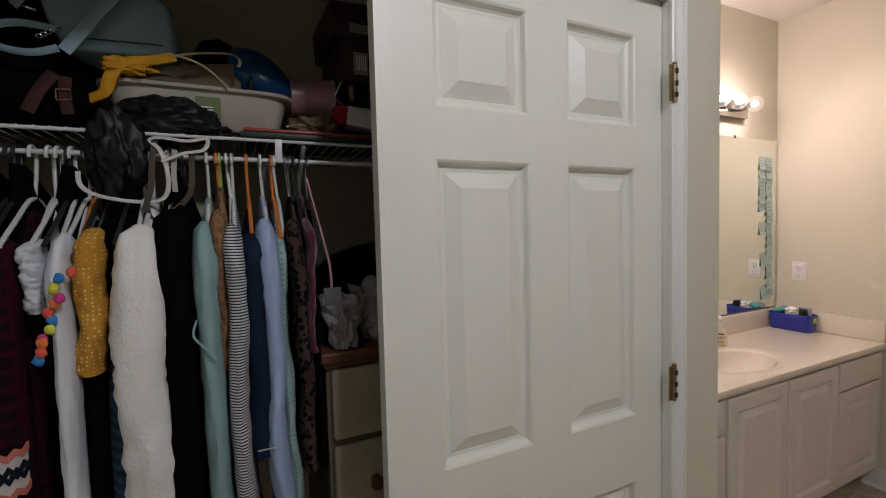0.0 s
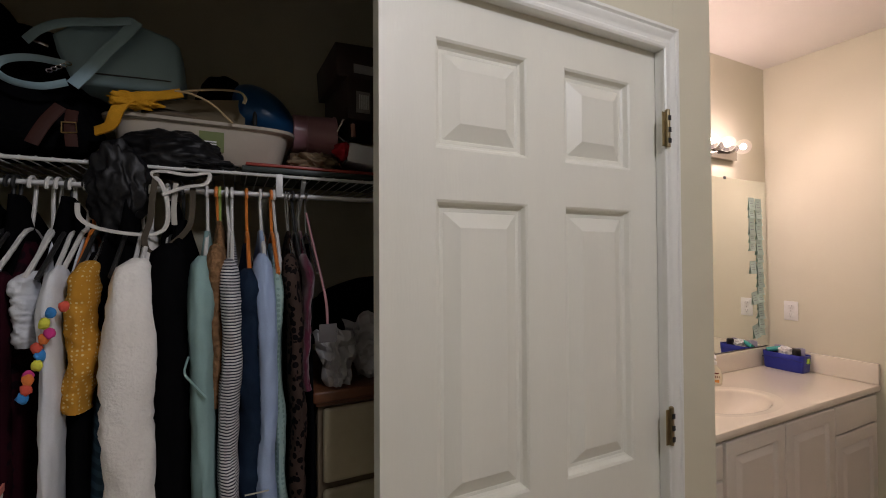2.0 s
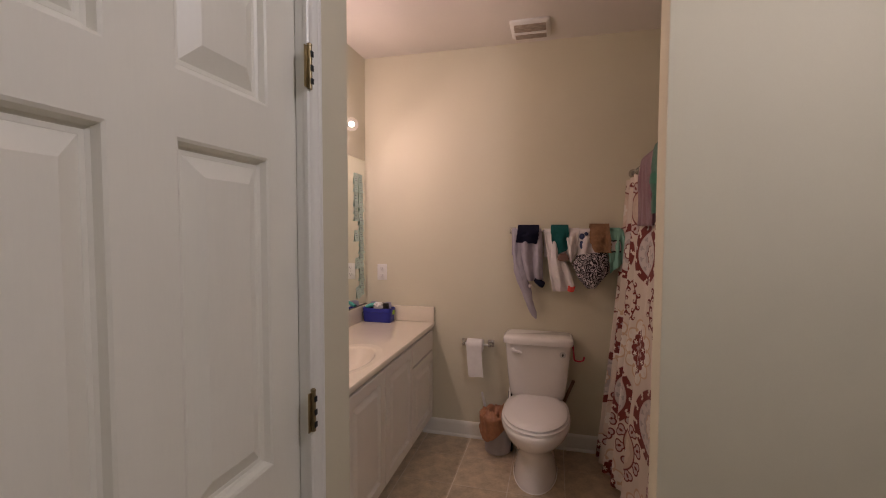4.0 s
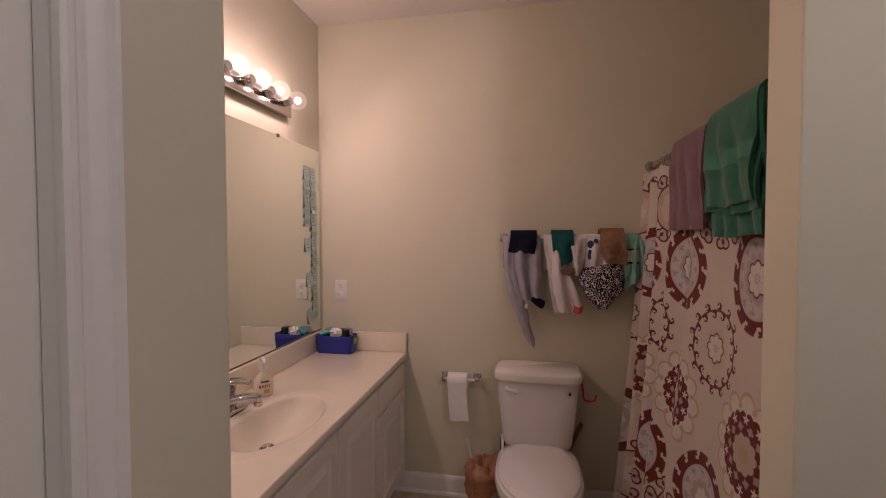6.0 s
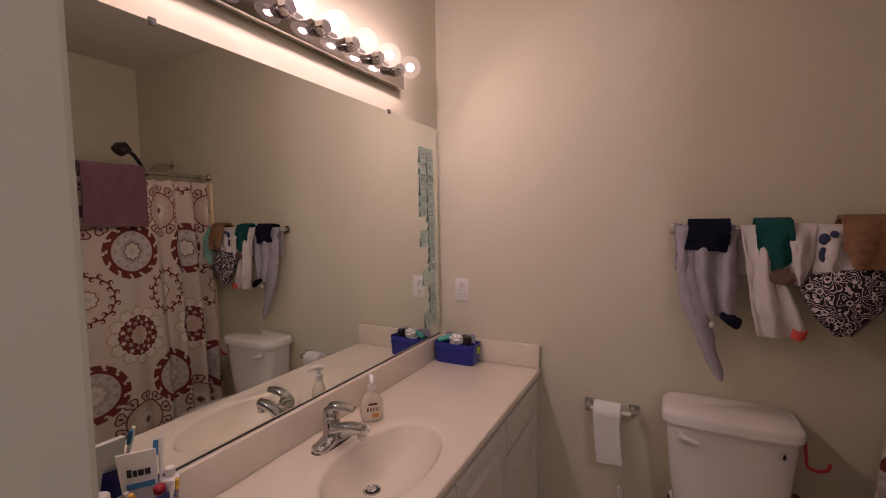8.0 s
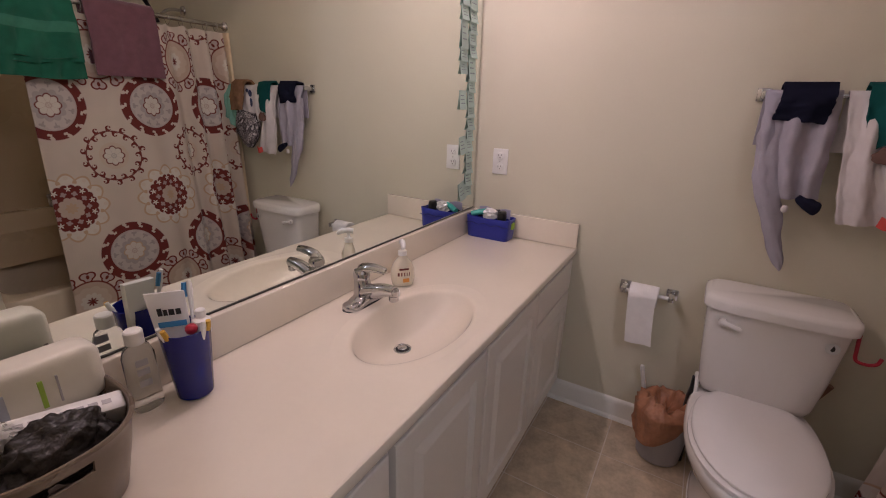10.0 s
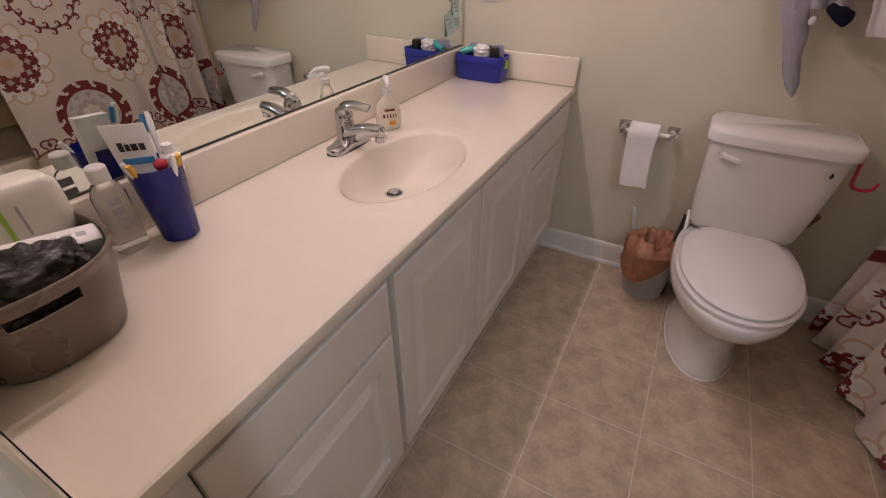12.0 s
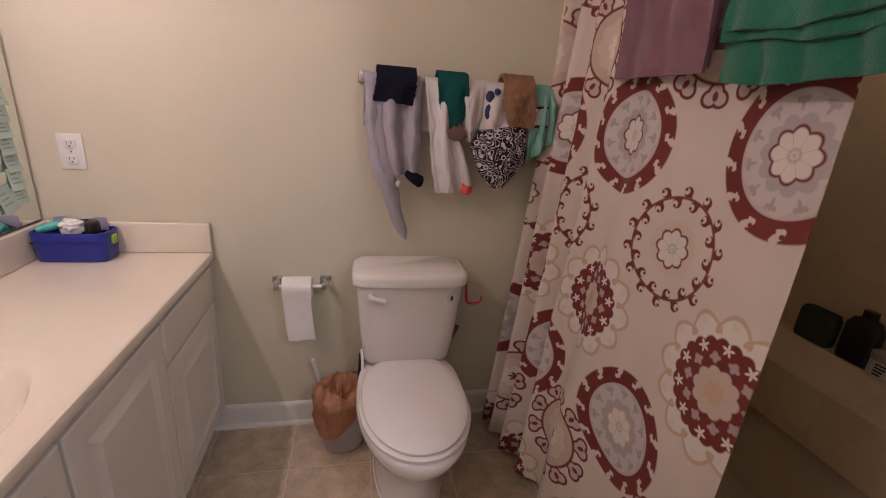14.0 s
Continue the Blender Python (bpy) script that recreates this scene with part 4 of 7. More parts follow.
def tail(u, v):
    s = v * 0.250
    y = 0.836 + 0.102 * u - 0.016 * v * v
    if s < 0.04:
        a = math.pi / 2 + s / 0.04 * math.pi / 2
        return (px + (PR + 0.0012) * math.cos(a), y, pz + (PR + 0.0012) * math.sin(a))
    d = s - 0.04
    return (px - PR - 0.0012 + 0.004 * math.sin(d * 22) + 0.012 * v * v, y, pz - d + 0.003 * math.sin(6 * u))


part("tail", sheet(tail, 8, 34, 0.0008), PAPER, rl)

# ---- towel bar and what hangs on it ----
BX, BZ = XT - 0.062, 1.452
br = thing("towel_bar", (XT, 0.30, BZ), "chrome towel bar on the wall above the toilet", "towel bar")
part("bar", tube([(BX, 0.648, BZ), (BX, 0.30, BZ), (BX, -0.045, BZ)], 0.008, 12), CHROME, br)
for yy in (0.645, -0.042):
    b = box(XT - 0.009, XT - 0.0005, yy - 0.02, yy + 0.02, BZ - 0.022, BZ + 0.022, 0.004)
    box(BX - 0.012, XT - 0.008, yy - 0.009, yy + 0.009, BZ - 0.012, BZ + 0.012, 0.004, bm=b)
    part("post", b, CHROME, br)


def drape(ya, yb, front, back, lift=0.0, folds=3.0, amp=0.008, seed=0.0, narrow=0.0, cut=None, out=0.0, bx=None, bz=None, along="y"):
    """Cloth over a bar: up its back, over, and down its front. cut(u): extra drop of the front hem."""
    bx = BX if bx is None else bx
    bz = BZ if bz is None else bz
    r = 0.0085 + lift
    total = back + math.pi * r

    def fn(u, v):
        fl = front + (cut(u) if cut else 0.0)
        s = v * (total + fl)
        y = ya + (yb - ya) * u
        if s < back:
            d = back - s
            x, z = bx + r, bz - d
            f = 0.0
        elif s < total:
            a = (s - back) / r
            x, z = bx + r * math.cos(a), bz + r * math.sin(a)
            d, f = 0.0, 0.0
        else:
            d = s - total
            f = min(d / max(fl, 0.01), 1)
            x, z = bx - r, bz - d
        k = min(d / 0.08, 1.0)
        wv = amp * k * (math.sin(2 * math.pi * folds * u + seed + 2.2 * f) + 0.9 * wob(u * 5 + seed, f * 3 + seed, 1.7))
        side = -1 if s >= total else 1
        mid = (ya + yb) / 2
        y = mid + (y - mid) * (1 - narrow * f) + 0.006 * wob(f * 4, u * 2, seed)
        x += side * (abs(wv) + (out * f if side < 0 else 0))
        if side > 0:
            x = min(x, bx + 0.045)
        if along == "x":
            return (y, x, z)
        return (x, y, z)
    return fn


GREYF = fabric("grey_fleece", (0.40, 0.38, 0.44))
NAVYF = fabric("navy_fabric", (0.011, 0.012, 0.026))
WHITEF = fabric("white_cotton", (0.70, 0.66, 0.66))
TEALF = fabric("teal_fabric", (0.010, 0.085, 0.080))
BROWNF = fabric("brown_terry", (0.27, 0.155, 0.085), 0.25, 40, 300, 0.8)
MINTF = fabric("mint_fabric", (0.24, 0.50, 0.41))
REDF = fabric("coral_fabric", (0.65, 0.10, 0.08))

def edge_at(line, v):
    """A point of the polyline [(y, z), ...] at v, by its length."""
    lens = [math.dist(p, q) for p, q in zip(line, line[1:])]
    d = v * sum(lens)
    for (p, q), l in zip(zip(line, line[1:]), lens):
        if d <= l or (p, q) == (line[-2], line[-1]):
            k = min(1.0, d / max(l, 1e-6))
            return p[0] + (q[0] - p[0]) * k, p[1] + (q[1] - p[1]) * k
        d -= l


def hung(left, right, lift=0.004, folds=2.0, amp=0.010, seed=0.0, puff=0.0, back=0.10):
    """Cloth thrown over the towel bar, its front between two edge lines that start at the bar."""
    r = 0.0085 + lift

    def fn(u, v):
        (yl, zl), (yr, zr) = edge_at(left, 0), edge_at(right, 0)
        if v < 0.22:
            k = v / 0.22
            y = yl + (yr - yl) * u
            if k < 0.5:
                return (BX + r + 0.004 * math.sin(6 * u + seed), y, BZ - back * (1 - 2 * k))
            a_ = (2 * k - 1) * math.pi
            return (BX + r * math.cos(a_), y, BZ + r * math.sin(a_))
        f = (v - 0.22) / 0.78
        (ya, za), (yb, zb) = edge_at(left, f), edge_at(right, f)
        s_ = min(1.0, f / 0.25)
        w_ = math.sin(2 * math.pi * folds * u + seed + 1.4 * f) + 0.9 * wob(u * 4 + seed, f * 3.5, seed) + 0.5 * wob(u * 11 + seed, f * 8, seed)
        x = BX - r - amp * s_ * (1.2 + w_) - puff * math.sin(math.pi * u) ** 0.7 * math.sin(math.pi * min(1.0, f * 0.92 + 0.05)) ** 0.8
        y = ya + (yb - ya) * u + 0.004 * wob(f * 9, u * 5, seed)
        z = min(za + (zb - za) * u, BZ) + (BZ - 1.452) - 0.004 * wob(u * 6, f * 4, seed + 2) * s_
        return (x, y, z)
    return fn


sw = thing("sweatpants", (BX, 0.53, 0.88), "grey sweatpants with navy cuffs over the towel bar", "trousers")
part("waist_and_leg", sheet(hung([(0.645, 1.452), (0.628, 1.30), (0.600, 1.18), (0.575, 1.125)], [(0.452, 1.452), (0.446, 1.25), (0.440, 1.135)], 0.004, 2.4, 0.011, 0.4, 0.018, 0.16), 44, 54, 0.006), GREYF, sw, angle=80)
rows = []
for j in range(37):
    f = j / 36
    z = 1.40 - 0.512 * f
    y = 0.605 - 0.020 * f - 0.105 * f ** 2.2
    hw = 0.032 + 0.012 * math.sin(math.pi * min(1, f * 1.25)) - 0.012 * f
    if f > 0.92:
        hw *= max(0.2, 1 - ((f - 0.92) / 0.085) ** 2)
    rows.append([Vector((BX - 0.020 + 0.55 * hw * math.cos(a) + 0.005 * wob(math.sin(a) * 2.4, f * 5, 3.0), y + 0.006 * wob(f * 5, 8.0) + hw * math.sin(a) * (1 + 0.35 * wob(math.cos(a) * 2, f * 9, math.sin(a) * 2)), z + 0.012 * math.sin(a + 2) * f)) for a in [2 * math.pi * k / 28 for k in range(28)]])
part("hanging_leg", loft(rows), GREYF, sw, angle=80)
cf = arc([(BX - 0.030, 0.492, 1.138), (BX - 0.038, 0.472, 1.126), (BX - 0.040, 0.452, 1.114), (BX - 0.036, 0.434, 1.104)], 5)
part("cuff", tube(cf, [0.010, 0.013, 0.016, 0.018, 0.019, 0.020, 0.021, 0.022, 0.023, 0.023, 0.023, 0.023, 0.024, 0.024, 0.023, 0.019], 14, flat=0.7), NAVYF, sw, "navy ribbed cuff")
part("cord_end", blob(BX - 0.052, 0.520, 1.098, 0.010, 0.010, 0.013, 0.15, 2.0, 2), WHITEF, sw, "white knotted cord end")
solid("navy_shorts", sheet(hung([(0.604, 1.452), (0.614, 1.375)], [(0.470, 1.452), (0.478, 1.368)], 0.030, 1.4, 0.004, 1.2, 0.006, 0.06), 20, 22, 0.010), NAVYF, "folded navy cloth over the grey sweatpants", "cloth", angle=80)
ws = thing("white_shirt", (BX, 0.32, 1.05), "white shirt with coral print over the towel bar", "shirt")
part("body", sheet(hung([(0.438, 1.452), (0.416, 1.30), (0.396, 1.15), (0.376, 1.065)], [(0.330, 1.452), (0.300, 1.25), (0.262, 1.15), (0.236, 1.075)], 0.004, 1.8, 0.010, 2.0, 0.022, 0.17), 36, 54, 0.005), WHITEF, ws, angle=80)
part("side_flap", sheet(hung([(0.352, 1.452), (0.318, 1.34), (0.272, 1.255)], [(0.222, 1.452), (0.228, 1.34), (0.262, 1.262)], 0.010, 1.3, 0.009, 3.1, 0.016, 0.12), 30, 40, 0.005), WHITEF, ws, angle=80)
part("coral_print", sheet(lambda u, v: (BX - 0.048 - 0.012 * math.sin(3 * u), 0.282 - 0.040 * u + 0.006 * v, 1.108 - 0.032 * v - 0.008 * math.sin(3 * u)), 8, 8, 0.004), REDF, ws, "coral red printed patch")
part("mauve_print", blob(BX - 0.050, 0.318, 1.284, 0.004, 0.034, 0.024, 0.4, 5.0, 3), fabric("mauve_fabric", (0.20, 0.12, 0.10)), ws, "mauve brown printed patch", angle=80)
solid("teal_cloth", sheet(hung([(0.396, 1.452), (0.386, 1.37), (0.352, 1.302)], [(0.288, 1.452), (0.276, 1.345)], 0.030, 1.3, 0.005, 3.0, 0.006, 0.08), 20, 26, 0.008), TEALF, "dark teal cloth over the white shirt", "cloth", angle=80)


def paisley_material():
    m = bpy.data.materials.new("floral_print")
    m.use_nodes = True
    nt = m.node_tree
    N, L = nt.nodes.new, nt.links.new
    p = nt.nodes["Principled BSDF"]
    tc = N("ShaderNodeTexCoord")
    nz = N("ShaderNodeTexNoise")
    nz.inputs["Scale"].default_value = 22
    L(tc.outputs["Object"], nz.inputs["Vector"])
    mixv = N("ShaderNodeVectorMath")
    mixv.operation = "MULTIPLY_ADD"
    L(nz.outputs["Color"], mixv.inputs[0])
    mixv.inputs[1].default_value = (0.07, 0.07, 0.07)
    L(tc.outputs["Object"], mixv.inputs[2])
    op = shader_math(nt)
    v, w = N("ShaderNodeTexVoronoi"), N("ShaderNodeTexVoronoi")
    v.inputs["Scale"].default_value, w.inputs["Scale"].default_value = 17, 30
    L(mixv.outputs[0], v.inputs["Vector"]), L(tc.outputs["Object"], w.inputs["Vector"])
    swirl = op("SINE", op("MULTIPLY", v.outputs["Distance"], 44.0))
    bloom = op("LESS_THAN", op("ABSOLUTE", op("SUBTRACT", w.outputs["Distance"], 0.26)), 0.055)
    cr = N("ShaderNodeValToRGB")
    cr.color_ramp.elements[0].position, cr.color_ramp.elements[0].color = 0.80, (0.010, 0.008, 0.014, 1)
    cr.color_ramp.elements[1].position, cr.color_ramp.elements[1].color = 0.90, (0.60, 0.55, 0.57, 1)
    L(op("MAXIMUM", op("MULTIPLY_ADD", swirl, 0.5, 0.5), op("MULTIPLY", bloom, 0.9)), cr.inputs[0])
    L(cr.outputs[0], p.inputs["Base Color"])
    p.inputs["Roughness"].default_value = 0.85
    return m


FLORAL = paisley_material()
fl = thing("floral_cloth", (BX, 0.14, 1.09), "bunched white cloth with a black floral print on the towel bar", "cloth")
part("plain_top", sheet(hung([(0.224, 1.452), (0.228, 1.32), (0.235, 1.27)], [(0.112, 1.452), (0.100, 1.28)], 0.006, 1.5, 0.008, 4.0, 0.012, 0.14), 24, 34, 0.005), WHITEF, fl, angle=80)
INKB = fabric("slate_blue_print", (0.060, 0.075, 0.150))
for py_, pz_, ry_, rz_ in ((0.206, 1.418, 0.017, 0.020), (0.180, 1.435, 0.012, 0.012), (0.208, 1.366, 0.012, 0.026), (0.180, 1.372, 0.016, 0.030)):
    part("petal_print", blob(BX - 0.036, py_, pz_, 0.004, ry_, rz_, 0.12, py_ * 90, 2), INKB, fl, "slate blue petal print", angle=80)
rows = []
for j in range(25):
    f = j / 24
    (ya, za), (yb, zb) = edge_at([(0.238, 1.300), (0.262, 1.240), (0.222, 1.150), (0.170, 1.092)], f), edge_at([(0.060, 1.330), (0.040, 1.240), (0.046, 1.190), (0.120, 1.095)], f)
    hw, rr_ = (ya - yb) / 2, 0.012 + 0.036 * math.sin(math.pi * (0.08 + 0.86 * f))
    ring_ = []
    for k in range(36):
        a = 2 * math.pi * k / 36
        kk = 1 + 0.16 * wob(math.cos(a) * 2.2, math.sin(a) * 2.2, f * 4 + 7)
        ring_.append(Vector((BX - 0.030 - rr_ * math.cos(a) * kk, (ya + yb) / 2 + hw * math.sin(a), za + (zb - za) * (0.5 - 0.5 * math.sin(a)))))
    rows.append(ring_)
part("bunched_print", loft(rows), FLORAL, fl, "black and white floral bundle", angle=80)
solid("brown_washcloth", sheet(hung([(0.160, 1.452), (0.156, 1.39), (0.128, 1.322)], [(0.046, 1.452), (0.034, 1.38), (0.036, 1.318)], 0.034, 1.2, 0.005, 5.0, 0.010, 0.09), 28, 40, 0.014), BROWNF, "fuzzy brown washcloth over the floral cloth", "washcloth", angle=80)
mt = thing("mint_shirt", (BX, 0.0, 1.19), "mint green top with black and white bands on the towel bar", "shirt")
part("body", sheet(hung([(0.066, 1.452), (0.046, 1.33), (0.040, 1.26)], [(-0.020, 1.452), (-0.024, 1.35), (-0.030, 1.268)], 0.012, 1.3, 0.006, 6.0, 0.010), 24, 34, 0.005), MINTF, mt, angle=80)
part("skirt", sheet(hung([(0.030, 1.452), (0.040, 1.30), (0.034, 1.192)], [(-0.036, 1.452), (-0.062, 1.34), (-0.074, 1.285)], 0.003, 2.2, 0.012, 1.0, 0.010), 30, 34, 0.005), MINTF, mt, angle=80)
bandm = hung([(0.066, 1.452), (0.046, 1.33), (0.040, 1.26)], [(-0.020, 1.452), (-0.024, 1.35), (-0.030, 1.268)], 0.015, 1.3, 0.006, 6.0, 0.010)
for name_, v0, v1, m_, lab in (("white_panel", 0.48, 0.72, WHITEF, "white panel"), ("black_band", 0.445, 0.478, BLKP, "black band"), ("black_band", 0.722, 0.762, BLKP, "black band")):
    part(name_, sheet(lambda u, v: Vector(bandm(0.04 + 0.92 * u, v0 + (v1 - v0) * v)) + Vector((-0.003, 0, 0)), 22, 6, 0.003), m_, mt, lab, angle=80)

# towels over the curtain rod
PURPLE = fabric("purple_terry", (0.180, 0.085, 0.108), 0.20, 25, 300, 1.0, 0.4)
GREENT = fabric("green_terry", (0.014, 0.125, 0.075), 0.22, 25, 300, 1.0, 0.4)
GREENB = fabric("green_band", (0.050, 0.200, 0.135), 0.08, 60, 250, 0.3, 0.2)


def over_rod(xa, xb, front, back, lift, folds, amp, seed, narrow=0.0, cut=None):
    f = drape(xa, xb, front, back, lift, folds, amp, seed, narrow, cut, 0.0, 0.0, RODZ + 0.006, "x")
    return lambda u, v: (f(u, v)[0], RODY + 0.002 - f(u, v)[1], f(u, v)[2])


pt = thing("purple_towel", (2.71, RODY, 1.49), "mauve bath towel folded over the curtain rod", "towel", "towels on the curtain rod")
part("outer_fold", sheet(over_rod(2.555, 2.882, 0.335, 0.30, 0.020, 1.4, 0.010, 1.0), 26, 44, 0.010), PURPLE, pt, angle=80)
part("inner_fold", sheet(over_rod(2.560, 2.875, 0.322, 0.28, 0.0075, 1.4, 0.008, 1.0), 26, 40, 0.008), PURPLE, pt, angle=80)
gt = thing("green_towel", (2.36, RODY, 1.44), "dark green bath towel with a woven band on the rod", "towel", "towels on the curtain rod")
sag = lambda u: 0.010 * math.sin(2.6 * u + 0.3) - 0.003 * math.sin(9 * u)
part("outer_fold", sheet(over_rod(2.190, 2.500, 0.262, 0.34, 0.034, 1.3, 0.013, 2.6, 0.0, sag), 30, 44, 0.012), GREENT, gt, angle=80)
part("middle_fold", sheet(over_rod(2.184, 2.508, 0.280, 0.34, 0.022, 1.5, 0.012, 2.4, 0.0, lambda u: 1.3 * sag(u + 0.15)), 30, 44, 0.012), GREENT, gt, angle=80)
part("inner_fold", sheet(over_rod(2.180, 2.512, 0.350, 0.34, 0.009, 1.9, 0.013, 2.1, 0.0, lambda u: sag(u * 0.8)), 30, 44, 0.012), GREENT, gt, angle=80)
bandf = over_rod(2.192, 2.498, 0.262, 0.34, 0.0366, 1.3, 0.013, 2.6, 0.0, sag)
part("woven_band", sheet(lambda u, v: bandf(u, 0.790 + 0.060 * v), 30, 5, 0.010), GREENB, gt, "lighter woven band", angle=80)
part("side_tuck", sheet(lambda u, v: (2.190 - 0.02 * u + 0.012 * math.sin(5 * v), RODY + 0.03 + 0.02 * u - 0.02 * v, 1.83 - 0.30 * v), 6, 24, 0.009), GREENT, gt, angle=80)

# ---- beside the toilet ----
GREYP = mat("grey_plastic", (0.42, 0.40, 0.41), 0.4, 0, 0.06, 8, 0.05)
BAGM = mat("brown_bag", (0.36, 0.165, 0.085), 0.42, 0, 0.30, 25, 0.9, 45, 0.4, depth=0.006)
bn = thing("waste_bin", (3.19, 0.715, 0), "grey plastic waste bin lined with a brown bag", "waste bin")
NXB, NYB = 3.188, 0.715
part("bucket", lathe(NXB, NYB, [(0.078, 0.001), (0.084, 0.006), (0.100, 0.235), (0.104, 0.238), (0.104, 0.246), (0.097, 0.246), (0.080, 0.02)], 36, caps=True), GREYP, bn)
rows = []
for j in range(23):
    f = j / 22
    r = []
    for k in range(48):
        a = 2 * math.pi * k / 48
        w_ = wob(math.cos(a) * 2.5, math.sin(a) * 2.5, f * 2.2)
        w2 = wob(math.cos(a) * 6, math.sin(a) * 6, f * 5 + 3)
        front = max(0.0, math.cos(a - 2.6))
        if f < 0.4:
            g_ = f / 0.4
            R, Z = 0.110 + 0.006 * w_ + 0.014 * front, 0.222 - 0.120 * front ** 2 + (0.035 + 0.125 * front ** 2) * g_
        else:
            g_ = (f - 0.4) / 0.6
            R, Z = 0.106 * (1 - g_) + 0.004, 0.257 + 0.030 * math.sin(math.pi * min(1, g_ * 1.6)) - 0.05 * g_ + 0.045 * w_ * math.sin(math.pi * g_)
        k_ = min(1.0, R / 0.06)
        r.append(Vector((NXB + (R + 0.014 * w2 * k_) * math.cos(a), NYB + (R + 0.014 * w2 * k_) * math.sin(a), Z + 0.012 * w2)))
    rows.append(r)
part("bag_liner", loft(rows, True, False), BAGM, bn, "crumpled translucent brown bag liner", angle=80)
solid("toilet_brush", tube(arc([(3.300, 0.770, 0.014), (3.300, 0.785, 0.10), (3.290, 0.820, 0.25), (3.274, 0.838, 0.345)], 5), [0.013] * 5 + [0.008] * 5 + [0.009] * 4 + [0.010, 0.006], 12), PLASTIC_W, "white plastic toilet brush against the wall", "toilet brush")
bt = thing("cleaner_bottle", (3.20, 0.622, 0), "dark cleaner bottle with a white loop handle", "bottle")
part("bottle_body", loft([ring(3.225, 0.660 - 0.02, z, a, b, 24, 3) for z, a, b in ((0.001, 0.04, 0.022), (0.24, 0.04, 0.022), (0.30, 0.030, 0.018), (0.34, 0.016, 0.014), (0.39, 0.014, 0.013))]), BLKP, bt)
part("loop_handle", tube(arc([(3.16, 0.636, 0.24), (3.135, 0.636, 0.30), (3.15, 0.637, 0.375), (3.21, 0.640, 0.415), (3.235, 0.640, 0.39)], 6), 0.007, 10), PLASTIC_W, bt, "white loop handle")
lbar = box(3.165, 3.190, 0.6155, 0.6175, 0.31, 0.36, 0.001)
part("label_bar", lbar, PLASTIC_W, bt, "pale label bar")
REDP = mat("red_plastic", (0.42, 0.02, 0.04), 0.3, 0, 0.06, 10, 0.02)
hk = arc([(3.145, 0.2515, 0.742), (3.150, 0.2500, 0.735), (3.152, 0.2455, 0.690), (3.150, 0.240, 0.655), (3.150, 0.215, 0.647), (3.150, 0.190, 0.655), (3.150, 0.183, 0.678)], 5)
solid("red_hook", tube(hk, 0.0055, 8), REDP, "red plastic hook hung from the toilet tank", "hook", base=(3.15, 0.25, 0.65))
WOODST = mat("plunger_wood", (0.20, 0.10, 0.06), 0.5, 0, 0.2, 20, 0.1)
solid("wooden_stick", tube([(3.300, 0.405, 0.004), (3.298, 0.325, 0.25), (3.270, 0.238, 0.482)], [0.010, 0.011, 0.011], 12), WOODST, "brown wooden stick leaning behind the toilet", "stick")

# ---- on the tub ledge ----
solid("green_sponge", loft([ring(2.705, -0.874, z, a, 0.022, 28, 5) for z, a in ((0.703, 0.055), (0.715, 0.060), (0.80, 0.060), (0.815, 0.052))]), fabric("dark_green_sponge", (0.06, 0.075, 0.045), 0.2, 40, 200, 0.6), "dark green bath sponge on the tub ledge", "sponge")
solid("black_bottle", loft([ring(2.575, -0.874, z, a, b, 28, 4) for z, a, b in ((0.703, 0.048, 0.021), (0.82, 0.050, 0.022), (0.845, 0.036, 0.018), (0.850, 0.018, 0.014), (0.875, 0.018, 0.014))]), BLKP, "black shampoo bottle on the tub ledge", "bottle")
wb = thing("printed_tub", (2.50, -0.868, 0.703), "round white printed tub of scrub on the ledge", "jar")
part("pot", lathe(2.495, -0.866, [(0.030, 0.703), (0.033, 0.708), (0.033, 0.755)], 28), PLASTIC_W, wb)
part("lid", lathe(2.495, -0.866, [(0.035, 0.756), (0.035, 0.775), (0.032, 0.778)], 28), GREYP, wb)
for k in range(4):
    part("label_bar", box(2.475 - 0.004 * k, 2.495, -0.8325, -0.8305, 0.715 + 0.010 * k, 0.719 + 0.010 * k), BLACK, wb, smooth=False)

# ---- on the counter ----
BLUEP = mat("blue_plastic", (0.008, 0.012, 0.185), 0.25, 0, 0.06, 10, 0.02, 100, 0.4)
BLUEF = mat("blue_nylon", (0.012, 0.022, 0.27), 0.55, 0, 0.1, 25, 0.3, 500, 0.4, sheen=0.2)
LIME = mat("lime_trim", (0.35, 0.55, 0.06), 0.6)
TURQ = mat("turquoise_plastic", (0.06, 0.42, 0.37), 0.35)
LABELC = mat("cream_label", (0.77, 0.69, 0.52), 0.5, 0, 0.06, 30)
MARO = mat("maroon_ink", (0.16, 0.03, 0.02), 0.5)
ORANG = mat("orange_ink", (0.75, 0.30, 0.05), 0.5)

